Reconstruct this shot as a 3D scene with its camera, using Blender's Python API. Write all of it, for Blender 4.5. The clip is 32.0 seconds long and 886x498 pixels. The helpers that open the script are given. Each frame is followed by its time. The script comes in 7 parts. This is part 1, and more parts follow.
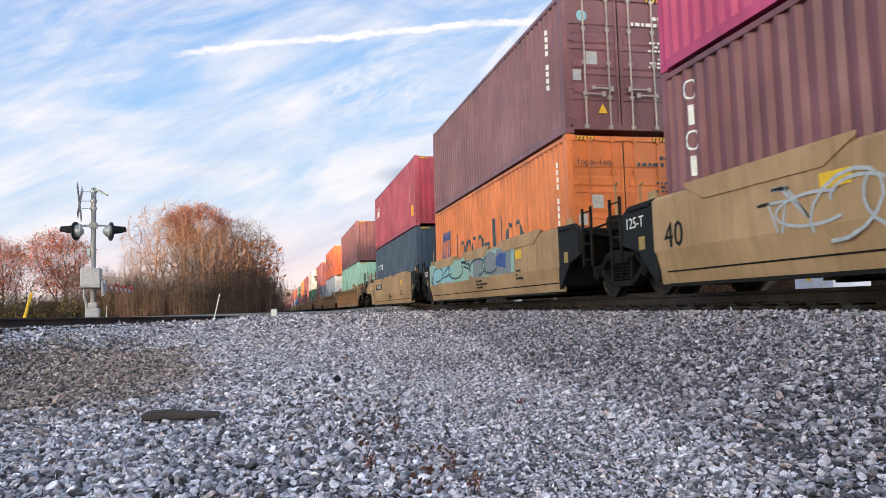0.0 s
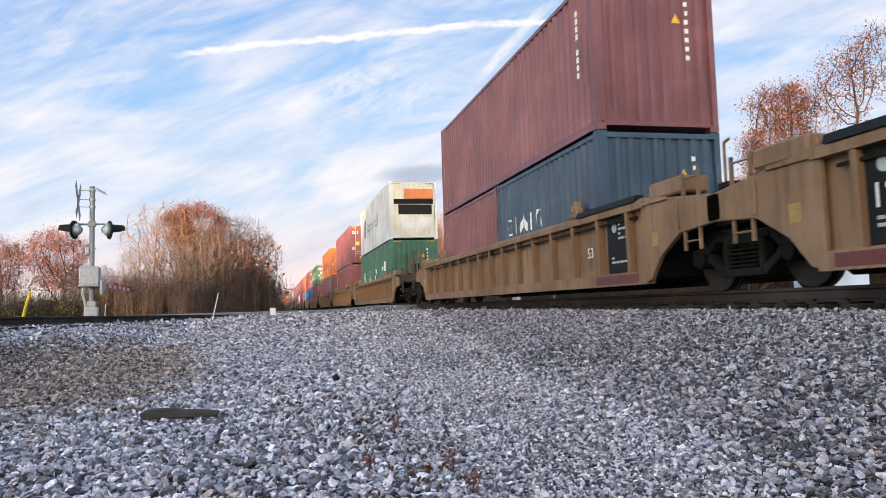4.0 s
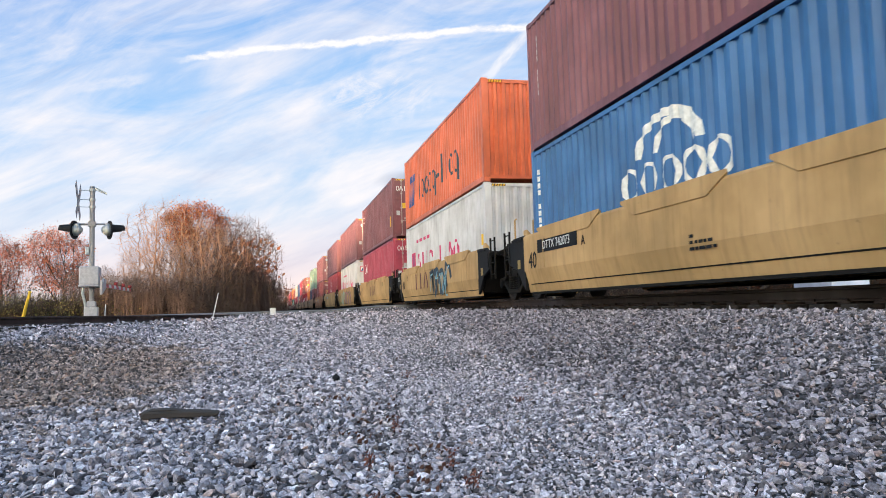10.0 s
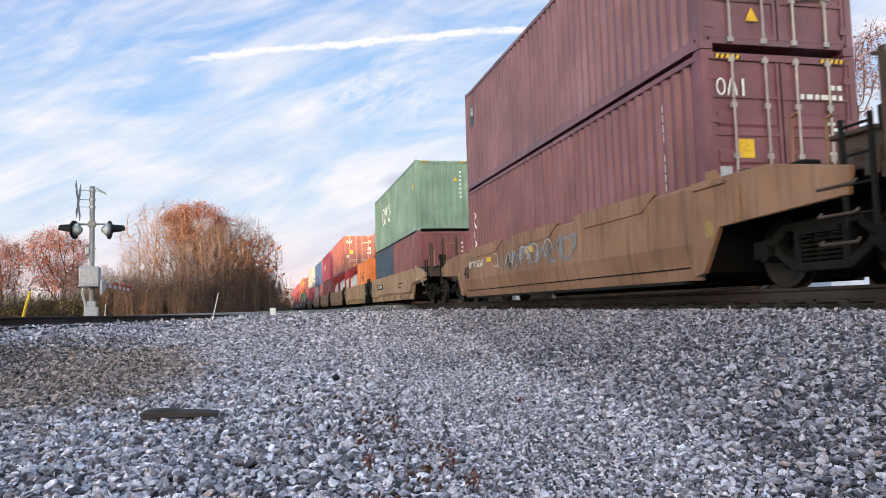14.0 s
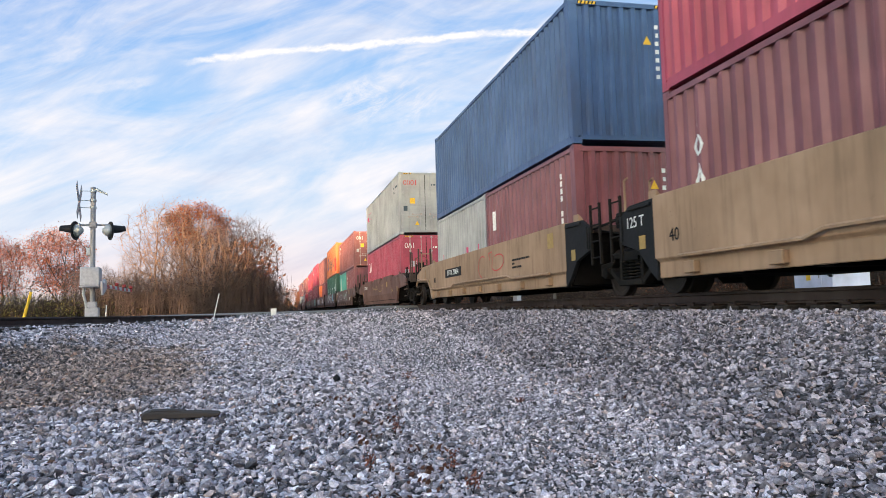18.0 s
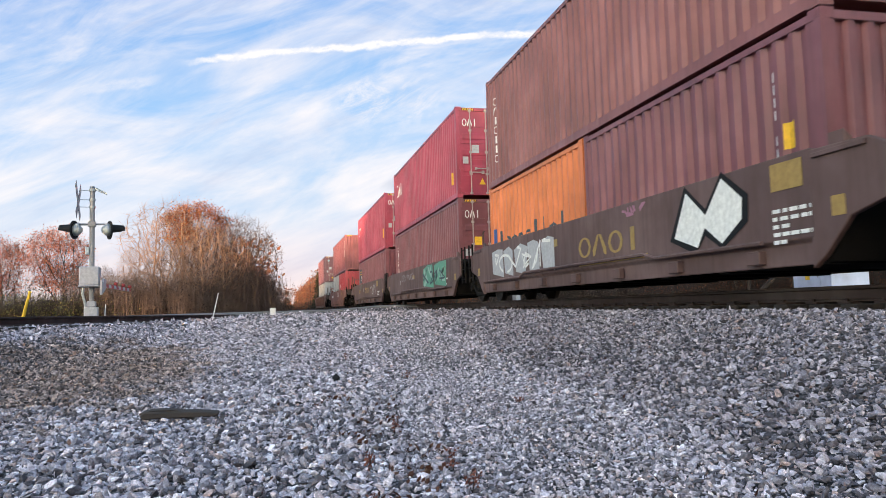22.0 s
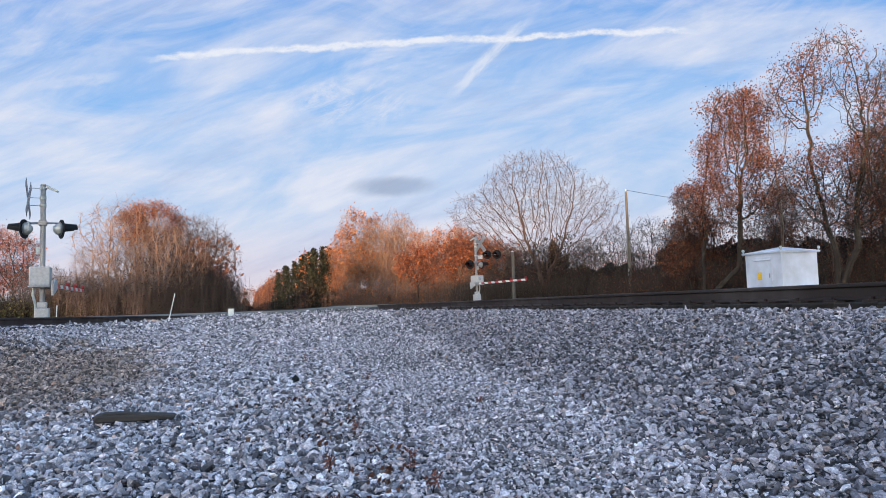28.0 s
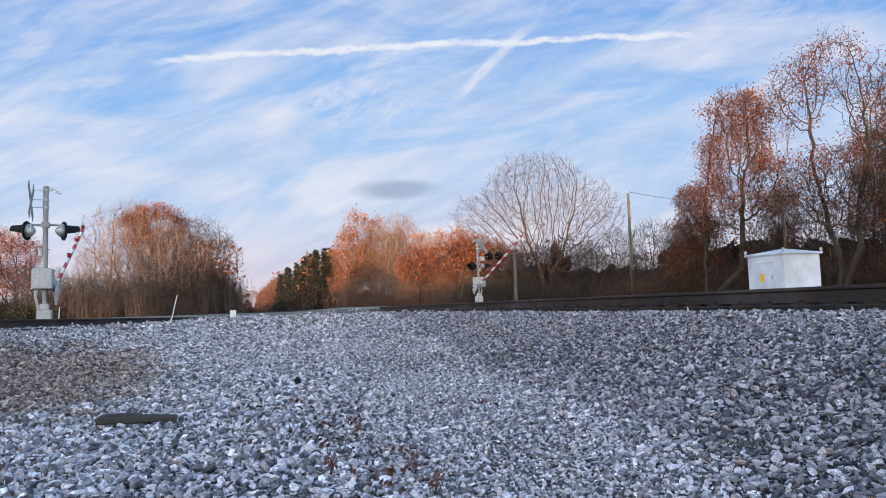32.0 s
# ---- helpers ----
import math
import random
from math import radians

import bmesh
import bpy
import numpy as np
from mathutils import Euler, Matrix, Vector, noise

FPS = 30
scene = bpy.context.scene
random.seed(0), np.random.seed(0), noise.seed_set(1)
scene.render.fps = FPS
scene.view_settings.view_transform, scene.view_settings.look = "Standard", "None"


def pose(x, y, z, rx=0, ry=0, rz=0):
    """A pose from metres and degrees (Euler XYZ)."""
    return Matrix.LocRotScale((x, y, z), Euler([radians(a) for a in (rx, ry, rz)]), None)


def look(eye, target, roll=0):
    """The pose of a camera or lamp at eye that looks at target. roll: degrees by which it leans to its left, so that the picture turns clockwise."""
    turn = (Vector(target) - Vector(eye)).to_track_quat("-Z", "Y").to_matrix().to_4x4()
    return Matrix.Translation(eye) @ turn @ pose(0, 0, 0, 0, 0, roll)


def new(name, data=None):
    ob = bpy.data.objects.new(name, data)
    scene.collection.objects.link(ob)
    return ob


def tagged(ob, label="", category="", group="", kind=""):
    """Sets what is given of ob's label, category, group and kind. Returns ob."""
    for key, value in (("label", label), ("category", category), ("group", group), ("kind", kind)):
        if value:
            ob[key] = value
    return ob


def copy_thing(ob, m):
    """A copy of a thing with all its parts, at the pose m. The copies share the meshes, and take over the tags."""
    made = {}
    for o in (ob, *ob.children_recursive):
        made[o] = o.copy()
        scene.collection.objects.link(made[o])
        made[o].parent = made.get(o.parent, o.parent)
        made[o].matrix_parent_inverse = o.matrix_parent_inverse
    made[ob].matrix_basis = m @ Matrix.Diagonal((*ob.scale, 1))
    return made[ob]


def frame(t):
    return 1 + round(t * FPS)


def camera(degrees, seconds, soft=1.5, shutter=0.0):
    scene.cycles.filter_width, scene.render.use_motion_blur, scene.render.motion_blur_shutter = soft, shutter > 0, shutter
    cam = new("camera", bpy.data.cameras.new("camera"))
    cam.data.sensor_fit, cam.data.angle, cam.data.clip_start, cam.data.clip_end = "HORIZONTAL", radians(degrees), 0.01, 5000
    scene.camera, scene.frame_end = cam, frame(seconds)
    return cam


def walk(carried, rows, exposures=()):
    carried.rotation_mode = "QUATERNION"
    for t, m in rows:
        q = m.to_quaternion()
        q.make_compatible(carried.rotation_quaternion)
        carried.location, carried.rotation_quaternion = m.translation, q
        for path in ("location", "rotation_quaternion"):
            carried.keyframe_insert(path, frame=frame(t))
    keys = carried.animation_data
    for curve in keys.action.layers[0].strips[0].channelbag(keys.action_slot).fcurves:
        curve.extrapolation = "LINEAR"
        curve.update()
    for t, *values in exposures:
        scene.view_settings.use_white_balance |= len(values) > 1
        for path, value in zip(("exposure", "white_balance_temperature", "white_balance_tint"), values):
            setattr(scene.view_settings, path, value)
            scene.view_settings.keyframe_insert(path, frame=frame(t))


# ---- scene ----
# ---------------------------------------------------------------- camera
EYE = (0.0, 0.0, 0.75)
cam = camera(62.35, 32.0, soft=0.75, shutter=0.06)


def view(yaw, pitch, roll):
    """Pose of the camera: degrees right of the track's direction, upwards, and lean."""
    y, p = radians(yaw), radians(pitch)
    way = Vector((math.sin(y) * math.cos(p), math.cos(y) * math.cos(p), math.sin(p)))
    return look(EYE, Vector(EYE) + way, roll)


walk(cam, [
    (0.0, view(13.01, 4.55, -1.68)), (0.6, view(13.02, 4.52, -1.68)), (1.2, view(13.07, 4.48, -1.68)),
    (1.8, view(13.095, 4.443, -1.68)), (6.4, view(13.09, 4.443, -1.68)), (7.2, view(13.04, 4.45, -1.68)),
    (8.0, view(13.09, 4.443, -1.68)), (14.5, view(13.095, 4.443, -1.68)), (16.8, view(13.04, 4.49, -1.68)),
    (20.2, view(13.04, 4.50, -1.68)), (21.2, view(13.08, 4.46, -1.68)), (23.6, view(13.10, 4.44, -1.68)),
    (24.2, view(13.12, 4.42, -1.68)), (24.7, view(13.19, 4.41, -1.68)), (25.0, view(13.29, 4.40, -1.69)),
    (25.5, view(13.93, 4.38, -1.71)), (26.4, view(15.45, 4.36, -1.76)), (27.0, view(16.08, 4.36, -1.79)),
    (27.5, view(16.23, 4.37, -1.80)), (28.0, view(16.15, 4.38, -1.80)), (29.0, view(16.12, 4.41, -1.80)),
    (30.0, view(16.10, 4.42, -1.80)), (31.0, view(16.06, 4.47, -1.80)), (32.0, view(16.00, 4.52, -1.80)),
], exposures=[(0.0, 2.56, 6800, 10), (24.5, 2.56, 6800, 10), (27.5, 2.26, 6080, 10), (32.0, 2.26, 6080, 10)])

# ---------------------------------------------------------------- light
SUN_AZ, SUN_EL = 212.0, 3.2
world = bpy.data.worlds.new("world")
scene.world = world
world.use_nodes = True
wn = world.node_tree.nodes
wl = world.node_tree.links
sky = wn.new("ShaderNodeTexSky")
sky.sky_type = "NISHITA"
sky.sun_disc = False
sky.sun_elevation = radians(SUN_EL + 3.0)
sky.sun_rotation = radians(SUN_AZ)
sky.air_density, sky.dust_density, sky.ozone_density = 1.0, 1.0, 1.5
wl.new(sky.outputs[0], wn["Background"].inputs[0])
wn["Background"].inputs[1].default_value = 0.15

sun = new("sun", bpy.data.lights.new("sun", "SUN"))
sun.data.energy, sun.data.angle, sun.data.color = 1.75, radians(0.6), (1.0, 0.66, 0.38)
sx, sy = math.sin(radians(SUN_AZ)), math.cos(radians(SUN_AZ))
sun.matrix_world = look((sx * 50, sy * 50, 50 * math.tan(radians(SUN_EL))), (0, 0, 0))

# ---------------------------------------------------------------- materials
MATS = {}


def nodes_of(name):
    m = bpy.data.materials.new(name)
    m.use_nodes = True
    return m, m.node_tree.nodes, m.node_tree.links, m.node_tree.nodes["Principled BSDF"]


def noise_node(n, l, scale, detail=4, rough=0.55, coord="Object", stretch=(1, 1, 1)):
    tc = n.new("ShaderNodeTexCoord")
    mp = n.new("ShaderNodeMapping")
    mp.inputs["Scale"].default_value = stretch
    l.new(tc.outputs[coord], mp.inputs[0])
    t = n.new("ShaderNodeTexNoise")
    t.inputs["Scale"].default_value, t.inputs["Detail"].default_value, t.inputs["Roughness"].default_value = scale, detail, rough
    l.new(mp.outputs[0], t.inputs["Vector"])
    return t


def ramp(n, l, src, stops):
    r = n.new("ShaderNodeValToRGB")
    e = r.color_ramp.elements
    while len(e) < len(stops):
        e.new(0.5)
    for el, (p, c) in zip(e, stops):
        el.position = p
        el.color = (*c, 1) if len(c) == 3 else c
    l.new(src, r.inputs[0])
    return r


def mix(n, l, fac, a, b, mode="MIX"):
    m = n.new("ShaderNodeMix")
    m.data_type, m.blend_type = "RGBA", mode
    for sock, v in ((m.inputs[0], fac), (m.inputs[6], a), (m.inputs[7], b)):
        if isinstance(v, (int, float)):
            sock.default_value = v
        elif isinstance(v, tuple):
            sock.default_value = (*v, 1)
        else:
            l.new(v, sock)
    return m.outputs[2]


def bump(n, l, src, bsdf, strength, distance):
    b = n.new("ShaderNodeBump")
    b.inputs["Strength"].default_value, b.inputs["Distance"].default_value = strength, distance
    l.new(src, b.inputs["Height"])
    l.new(b.outputs[0], bsdf.inputs["Normal"])


def paint(name, rgb, dirt=0.35, rough=0.55, metal=0.0, rust=(0.10, 0.055, 0.035), grime=(0.07, 0.055, 0.045)):
    """Weathered paint: faded patches, vertical streaks of dirt and specks of rust."""
    if name in MATS:
        return MATS[name]
    m, n, l, b = nodes_of(name)
    fade = noise_node(n, l, 0.7, 4, 0.6)
    light = tuple(min(1, c * 1.18 + 0.02) for c in rgb)
    dark = tuple(c * 0.80 for c in rgb)
    base = ramp(n, l, fade.outputs[0], [(0.35, dark), (0.5, rgb), (0.68, light)]).outputs[0]
    streak = noise_node(n, l, 2.2, 6, 0.65, stretch=(1.0, 3.2, 0.28))
    sm = ramp(n, l, streak.outputs[0], [(0.50, (0, 0, 0)), (0.72, (dirt,) * 3)]).outputs[0]
    base = mix(n, l, sm, base, grime)
    spots = noise_node(n, l, 9.0, 5, 0.7)
    rm = ramp(n, l, spots.outputs[0], [(0.66, (0, 0, 0)), (0.73, (min(1, dirt * 1.6),) * 3)]).outputs[0]
    base = mix(n, l, rm, base, rust)
    l.new(base, b.inputs["Base Color"])
    rr = ramp(n, l, streak.outputs[0], [(0.3, (rough - 0.08,) * 3), (0.7, (rough + 0.2,) * 3)]).outputs[0]
    l.new(rr, b.inputs["Roughness"])
    b.inputs["Metallic"].default_value = metal
    b.inputs["Specular IOR Level"].default_value = 0.5 if rough < 0.5 else 0.3
    bump(n, l, fade.outputs[0], b, 0.15, 0.02)
    MATS[name] = m
    return m


def plain(name, rgb, rough=0.6, metal=0.0, emit=0.0):
    if name in MATS:
        return MATS[name]
    m, n, l, b = nodes_of(name)
    t = noise_node(n, l, 14.0, 3)
    l.new(ramp(n, l, t.outputs[0], [(0.3, tuple(c * 0.82 for c in rgb)), (0.7, tuple(min(1, c * 1.12) for c in rgb))]).outputs[0], b.inputs["Base Color"])
    b.inputs["Roughness"].default_value, b.inputs["Metallic"].default_value = rough, metal
    b.inputs["Specular IOR Level"].default_value = 0.15 if max(rgb) < 0.03 else 0.4
    MATS[name] = m
    return m


PAINTS = {
    "maroon": (0.186, 0.056, 0.070), "plum": (0.190, 0.074, 0.092), "crimson": (0.370, 0.045, 0.085), "red": (0.350, 0.042, 0.058),
    "brick": (0.232, 0.078, 0.076), "magenta": (0.480, 0.040, 0.150), "orange": (0.640, 0.175, 0.048), "rust_orange": (0.620, 0.130, 0.050),
    "navy": (0.022, 0.050, 0.100), "blue": (0.020, 0.130, 0.340), "royal": (0.035, 0.085, 0.210), "seafoam": (0.230, 0.425, 0.395), "dark_plum": (0.120, 0.044, 0.060),
    "teal": (0.060, 0.330, 0.300), "green": (0.026, 0.102, 0.070), "pale_green": (0.185, 0.290, 0.240), "white": (0.570, 0.567, 0.600),
    "grey": (0.340, 0.345, 0.350), "cream": (0.560, 0.530, 0.430),
}
CAR_PAINTS = {
    "tan": (0.400, 0.245, 0.132), "yellow": (0.510, 0.312, 0.138), "ochre": (0.222, 0.127, 0.075), "brown": (0.140, 0.072, 0.060),
    "dark_brown": (0.122, 0.074, 0.071), "khaki": (0.335, 0.215, 0.138), "rust": (0.290, 0.150, 0.090), "red_brown": (0.215, 0.100, 0.082),
}
for key, rgb in PAINTS.items():
    paint(key, rgb, 0.18 if key in ("white", "grey", "cream") else 0.28, 0.40)
for key, rgb in CAR_PAINTS.items():
    paint("car_" + key, rgb, 0.62 if key in ("ochre", "rust") else 0.26 if key in ("yellow", "tan") else 0.34, 0.62)
BLACK = plain("black_paint", (0.014, 0.014, 0.016), 0.7)
GRIME = plain("grimy_steel", (0.014, 0.012, 0.011), 0.85)
DARK = plain("dark_underframe", (0.010, 0.009, 0.009), 0.9)
STEEL = plain("worn_steel", (0.32, 0.30, 0.29), 0.32, 0.9)
GALV = plain("galvanised_steel", (0.42, 0.43, 0.44), 0.45, 0.35)
WHITE = plain("white_marking", (0.78, 0.78, 0.76), 0.6)
LETTERS = {
    "white": WHITE, "blue": plain("blue_marking", (0.03, 0.08, 0.27), 0.6), "slate": plain("slate_marking", (0.035, 0.060, 0.085), 0.6),
    "pink": plain("pink_marking", (0.60, 0.06, 0.16), 0.6), "yellow": plain("yellow_marking", (0.78, 0.46, 0.03), 0.6),
    "black": BLACK, "plum": plain("plum_marking", (0.13, 0.035, 0.035), 0.6), "red": plain("red_marking", (0.55, 0.03, 0.03), 0.5),
    "sky": plain("sky_blue_spray", (0.26, 0.50, 0.58), 0.6), "mint": plain("mint_spray", (0.28, 0.46, 0.40), 0.6),
    "grey": plain("grey_marking", (0.20, 0.22, 0.24), 0.6), "lilac": plain("lilac_spray", (0.36, 0.16, 0.24), 0.6),
    "olive": plain("olive_spray", (0.14, 0.18, 0.05), 0.6), "gold": plain("gold_marking", (0.34, 0.22, 0.07), 0.6),
    "silver": plain("silver_spray", (0.42, 0.43, 0.46), 0.5), "green": plain("green_spray", (0.10, 0.30, 0.22), 0.6),
}


class Shape:
    """A list of corners and faces, filled by simple solids."""

    def __init__(self):
        self.v, self.f = [], []

    def box(self, x0, x1, y0, y1, z0, z1):
        b = len(self.v)
        self.v += [(x, y, z) for z in (z0, z1) for y in (y0, y1) for x in (x0, x1)]
        self.f += [tuple(b + i for i in q) for q in ((0, 2, 3, 1), (4, 5, 7, 6), (0, 1, 5, 4), (2, 6, 7, 3), (0, 4, 6, 2), (1, 3, 7, 5))]
        return self

    def prism(self, outline, axis, a, b):
        """Extrudes an outline (pairs) along an axis from a to b."""
        s, k = len(self.v), len(outline)
        for t in (a, b):
            for p, q in outline:
                self.v.append({"x": (t, p, q), "y": (p, t, q), "z": (p, q, t)}[axis])
        for i in range(k):
            j = (i + 1) % k
            self.f.append((s + i, s + j, s + k + j, s + k + i))
        self.f += [tuple(s + i for i in reversed(range(k))), tuple(s + k + i for i in range(k))]
        return self

    def tube(self, p0, p1, r0, r1=None, k=8):
        r1 = r0 if r1 is None else r1
        p0, p1 = Vector(p0), Vector(p1)
        d = (p1 - p0).normalized()
        u = d.orthogonal().normalized()
        w = d.cross(u)
        s = len(self.v)
        for p, r in ((p0, r0), (p1, r1)):
            for i in range(k):
                a = 2 * math.pi * i / k
                self.v.append(tuple(p + (u * math.cos(a) + w * math.sin(a)) * r))
        for i in range(k):
            j = (i + 1) % k
            self.f.append((s + i, s + j, s + k + j, s + k + i))
        self.f += [tuple(s + i for i in reversed(range(k))), tuple(s + k + i for i in range(k))]
        return self

    def lathe(self, axis_from, axis_to, rings, k=20):
        """Rings (t along the axis, radius) turned about an axis, closed at both ends."""
        p0, p1 = Vector(axis_from), Vector(axis_to)
        d = (p1 - p0).normalized()
        u = d.orthogonal().normalized()
        w = d.cross(u)
        s = len(self.v)
        for t, r in rings:
            for i in range(k):
                a = 2 * math.pi * i / k
                self.v.append(tuple(p0 + (p1 - p0) * t + (u * math.cos(a) + w * math.sin(a)) * r))
        for h in range(len(rings) - 1):
            for i in range(k):
                j = (i + 1) % k
                self.f.append((s + h * k + i, s + h * k + j, s + h * k + k + j, s + h * k + k + i))
        e = s + (len(rings) - 1) * k
        self.f += [tuple(s + i for i in reversed(range(k))), tuple(e + i for i in range(k))]
        return self

    def pipe(self, pts, r, k=6):
        for a, b in zip(pts, pts[1:]):
            self.tube(a, b, r, r, k)
        return self

    def mesh(self, name, bevel=0.0):
        m = bpy.data.meshes.new(name)
        m.from_pydata(self.v, [], self.f)
        bm = bmesh.new()
        bm.from_mesh(m)
        bmesh.ops.recalc_face_normals(bm, faces=bm.faces)
        if bevel:
            sharp = [e for e in bm.edges if len(e.link_faces) == 2 and e.calc_face_angle(0) > 0.6]
            bmesh.ops.bevel(bm, geom=sharp, offset=bevel, segments=1, affect="EDGES", clamp_overlap=True)
        bm.to_mesh(m)
        bm.free()
        m.materials.append(None)
        return m


CACHE = {}


def part(name, shape, material, parent=None, label="", at=None, bevel=0.0, key=None, smooth=False):
    """One mesh object under a thing or a part. Alike parts with the same key share a mesh."""
    if isinstance(shape, bpy.types.Mesh):
        me = shape
    elif key is not None and key in CACHE:
        me = CACHE[key]
    else:
        me = (shape() if callable(shape) else shape).mesh(name, bevel)
        if smooth:
            me.polygons.foreach_set("use_smooth", [True] * len(me.polygons))
        if key is not None:
            CACHE[key] = me
    ob = new(name, me)
    if len(me.materials):
        ob.material_slots[0].link = "OBJECT"
        ob.material_slots[0].material = material
    ob.parent = parent
    if at is not None:
        ob.matrix_basis = at
    if label:
        tagged(ob, label)
    return ob


def thing(name, label, category, at=None, group="", kind=""):
    ob = new(name)
    ob.empty_display_size = 0.2
    if at is not None:
        ob.matrix_basis = at
    return tagged(ob, label, category, group, kind)
# ---------------------------------------------------------------- ground, tracks and road
TRACK_X, RAIL_TOP = 6.86, 0.844
SPUR_SLOPE = 0.225


def sstep(a, b, t):
    t = min(1, max(0, (t - a) / (b - a)))
    return t * t * (3 - 2 * t)


def spur_x(y):
    return -4.55 + SPUR_SLOPE * (y - 16.0)


def spur_top(y):
    return 0.80 - 0.0085 * (y - 13.0) if y > 8 else 0.8425


def road_south(x):
    return 31.4 + 0.14 * (x - 6.2)


def road_top(x):
    rise = max(0, 1 - abs(x - TRACK_X) / 4.2)
    return 0.70 + 0.135 * min(1, rise * 1.9)


def ground_z(x, y):
    """Height of the ballast and soil: a trough between two banked tracks, closed by the road."""
    floor = 0.53 * sstep(7, 29, y) + 0.02 * math.sin(x * 1.7 + y * 0.9)
    right = sstep(2.2, 5.3, x)
    top = RAIL_TOP - 0.275
    z = floor + (top - floor) * right
    if x > 8.3:
        z = top + (0.42 - top) * sstep(8.3, 11.0, x)
    d = x - (spur_x(y) + 0.05)
    left = 1 - sstep(-0.1, 2.7, d)
    zl = spur_top(y) - 0.215
    if d < -2.3:
        zl += (0.62 - zl) * sstep(-2.3, -4.5, d)
    z = max(z, floor + (zl - floor) * left) if x < 3 else z
    rs = road_south(x)
    if y > rs - 1.2:
        w = sstep(rs - 1.1, rs - 0.05, y)
        z = z + (min(road_top(x), 0.80) - 0.05 - z) * w
    if y > rs + 7.2:
        w = sstep(rs + 7.2, rs + 11, y)
        far = 0.60 + (top - 0.60) * (sstep(3.5, 5.4, x) * (1 - sstep(8.3, 10.2, x)))
        z = z + (far - z) * w
    if y < -4:
        z += (0.3 - z) * sstep(-4, -30, y) if abs(x - TRACK_X) > 3 else 0
    return z


def spaced(lo, hi, near_lo, near_hi, step, grow=1.25):
    a = list(np.arange(near_lo, near_hi + step / 2, step))
    s = step
    while a[-1] < hi:
        s *= grow
        a.append(min(hi, a[-1] + s))
    s = step
    while a[0] > lo:
        s *= grow
        a.insert(0, max(lo, a[0] - s))
    return a


def sheet(name, xs, ys, fz, jitter=0.0):
    v, f = [], []
    for y in ys:
        for x in xs:
            v.append((x, y, fz(x, y) + (noise.noise((x * 2.3, y * 2.3, 0)) * jitter if jitter else 0)))
    w = len(xs)
    for j in range(len(ys) - 1):
        for i in range(w - 1):
            f.append((j * w + i, j * w + i + 1, (j + 1) * w + i + 1, (j + 1) * w + i))
    m = bpy.data.meshes.new(name)
    m.from_pydata(v, [], f)
    m.polygons.foreach_set("use_smooth", [True] * len(f))
    m.materials.append(None)
    return m


def ground_material():
    m, n, l, b = nodes_of("gap_shaded_ballast_and_soil")
    vor = n.new("ShaderNodeTexVoronoi")
    vor.inputs["Scale"].default_value = 20.0
    tc = n.new("ShaderNodeTexCoord")
    l.new(tc.outputs["Object"], vor.inputs["Vector"])
    # near-black cells with darker rims paint the shade in gaps between loose stones
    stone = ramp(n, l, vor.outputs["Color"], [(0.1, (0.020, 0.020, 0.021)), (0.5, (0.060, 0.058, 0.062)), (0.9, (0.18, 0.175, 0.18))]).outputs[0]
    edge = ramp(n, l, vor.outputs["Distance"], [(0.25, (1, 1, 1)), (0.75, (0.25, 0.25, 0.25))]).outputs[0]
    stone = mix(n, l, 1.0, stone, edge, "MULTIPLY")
    soil_n = noise_node(n, l, 0.8, 8, 0.7)
    soil = ramp(n, l, soil_n.outputs[0], [(0.3, (0.055, 0.045, 0.032)), (0.5, (0.105, 0.085, 0.055)), (0.7, (0.150, 0.125, 0.075))]).outputs[0]
    sep = n.new("ShaderNodeSeparateXYZ")
    l.new(tc.outputs["Object"], sep.inputs[0])

    def beyond(sock, a, c):
        r = n.new("ShaderNodeMapRange")
        r.inputs[1].default_value, r.inputs[2].default_value = a, c
        l.new(sock, r.inputs[0])
        return r.outputs[0]

    far = n.new("ShaderNodeMath")
    far.operation = "MAXIMUM"
    l.new(beyond(sep.outputs[0], 10.5, 12.0), far.inputs[0])
    l.new(beyond(sep.outputs[0], -8.5, -10.5), far.inputs[1])
    far2 = n.new("ShaderNodeMath")
    far2.operation = "MAXIMUM"
    l.new(far.outputs[0], far2.inputs[0])
    away = n.new("ShaderNodeMath")
    away.operation = "MULTIPLY"
    l.new(beyond(sep.outputs[1], 42.0, 46.0), away.inputs[0])
    l.new(beyond(sep.outputs[0], 4.6, 3.8), away.inputs[1])
    l.new(away.outputs[0], far2.inputs[1])
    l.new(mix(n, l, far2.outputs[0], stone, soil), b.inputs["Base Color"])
    b.inputs["Roughness"].default_value = 0.9
    bump(n, l, vor.outputs["Distance"], b, 0.8, 0.03)
    return m


GROUND = ground_material()
gx = spaced(-2500, 2500, -9.0, 12.0, 0.3)
gy = spaced(-2500, 3500, -3.0, 46.0, 0.4)
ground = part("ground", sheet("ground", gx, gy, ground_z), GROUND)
tagged(ground, "grey crushed stone ballast banked between two tracks", "ground", kind="structure")

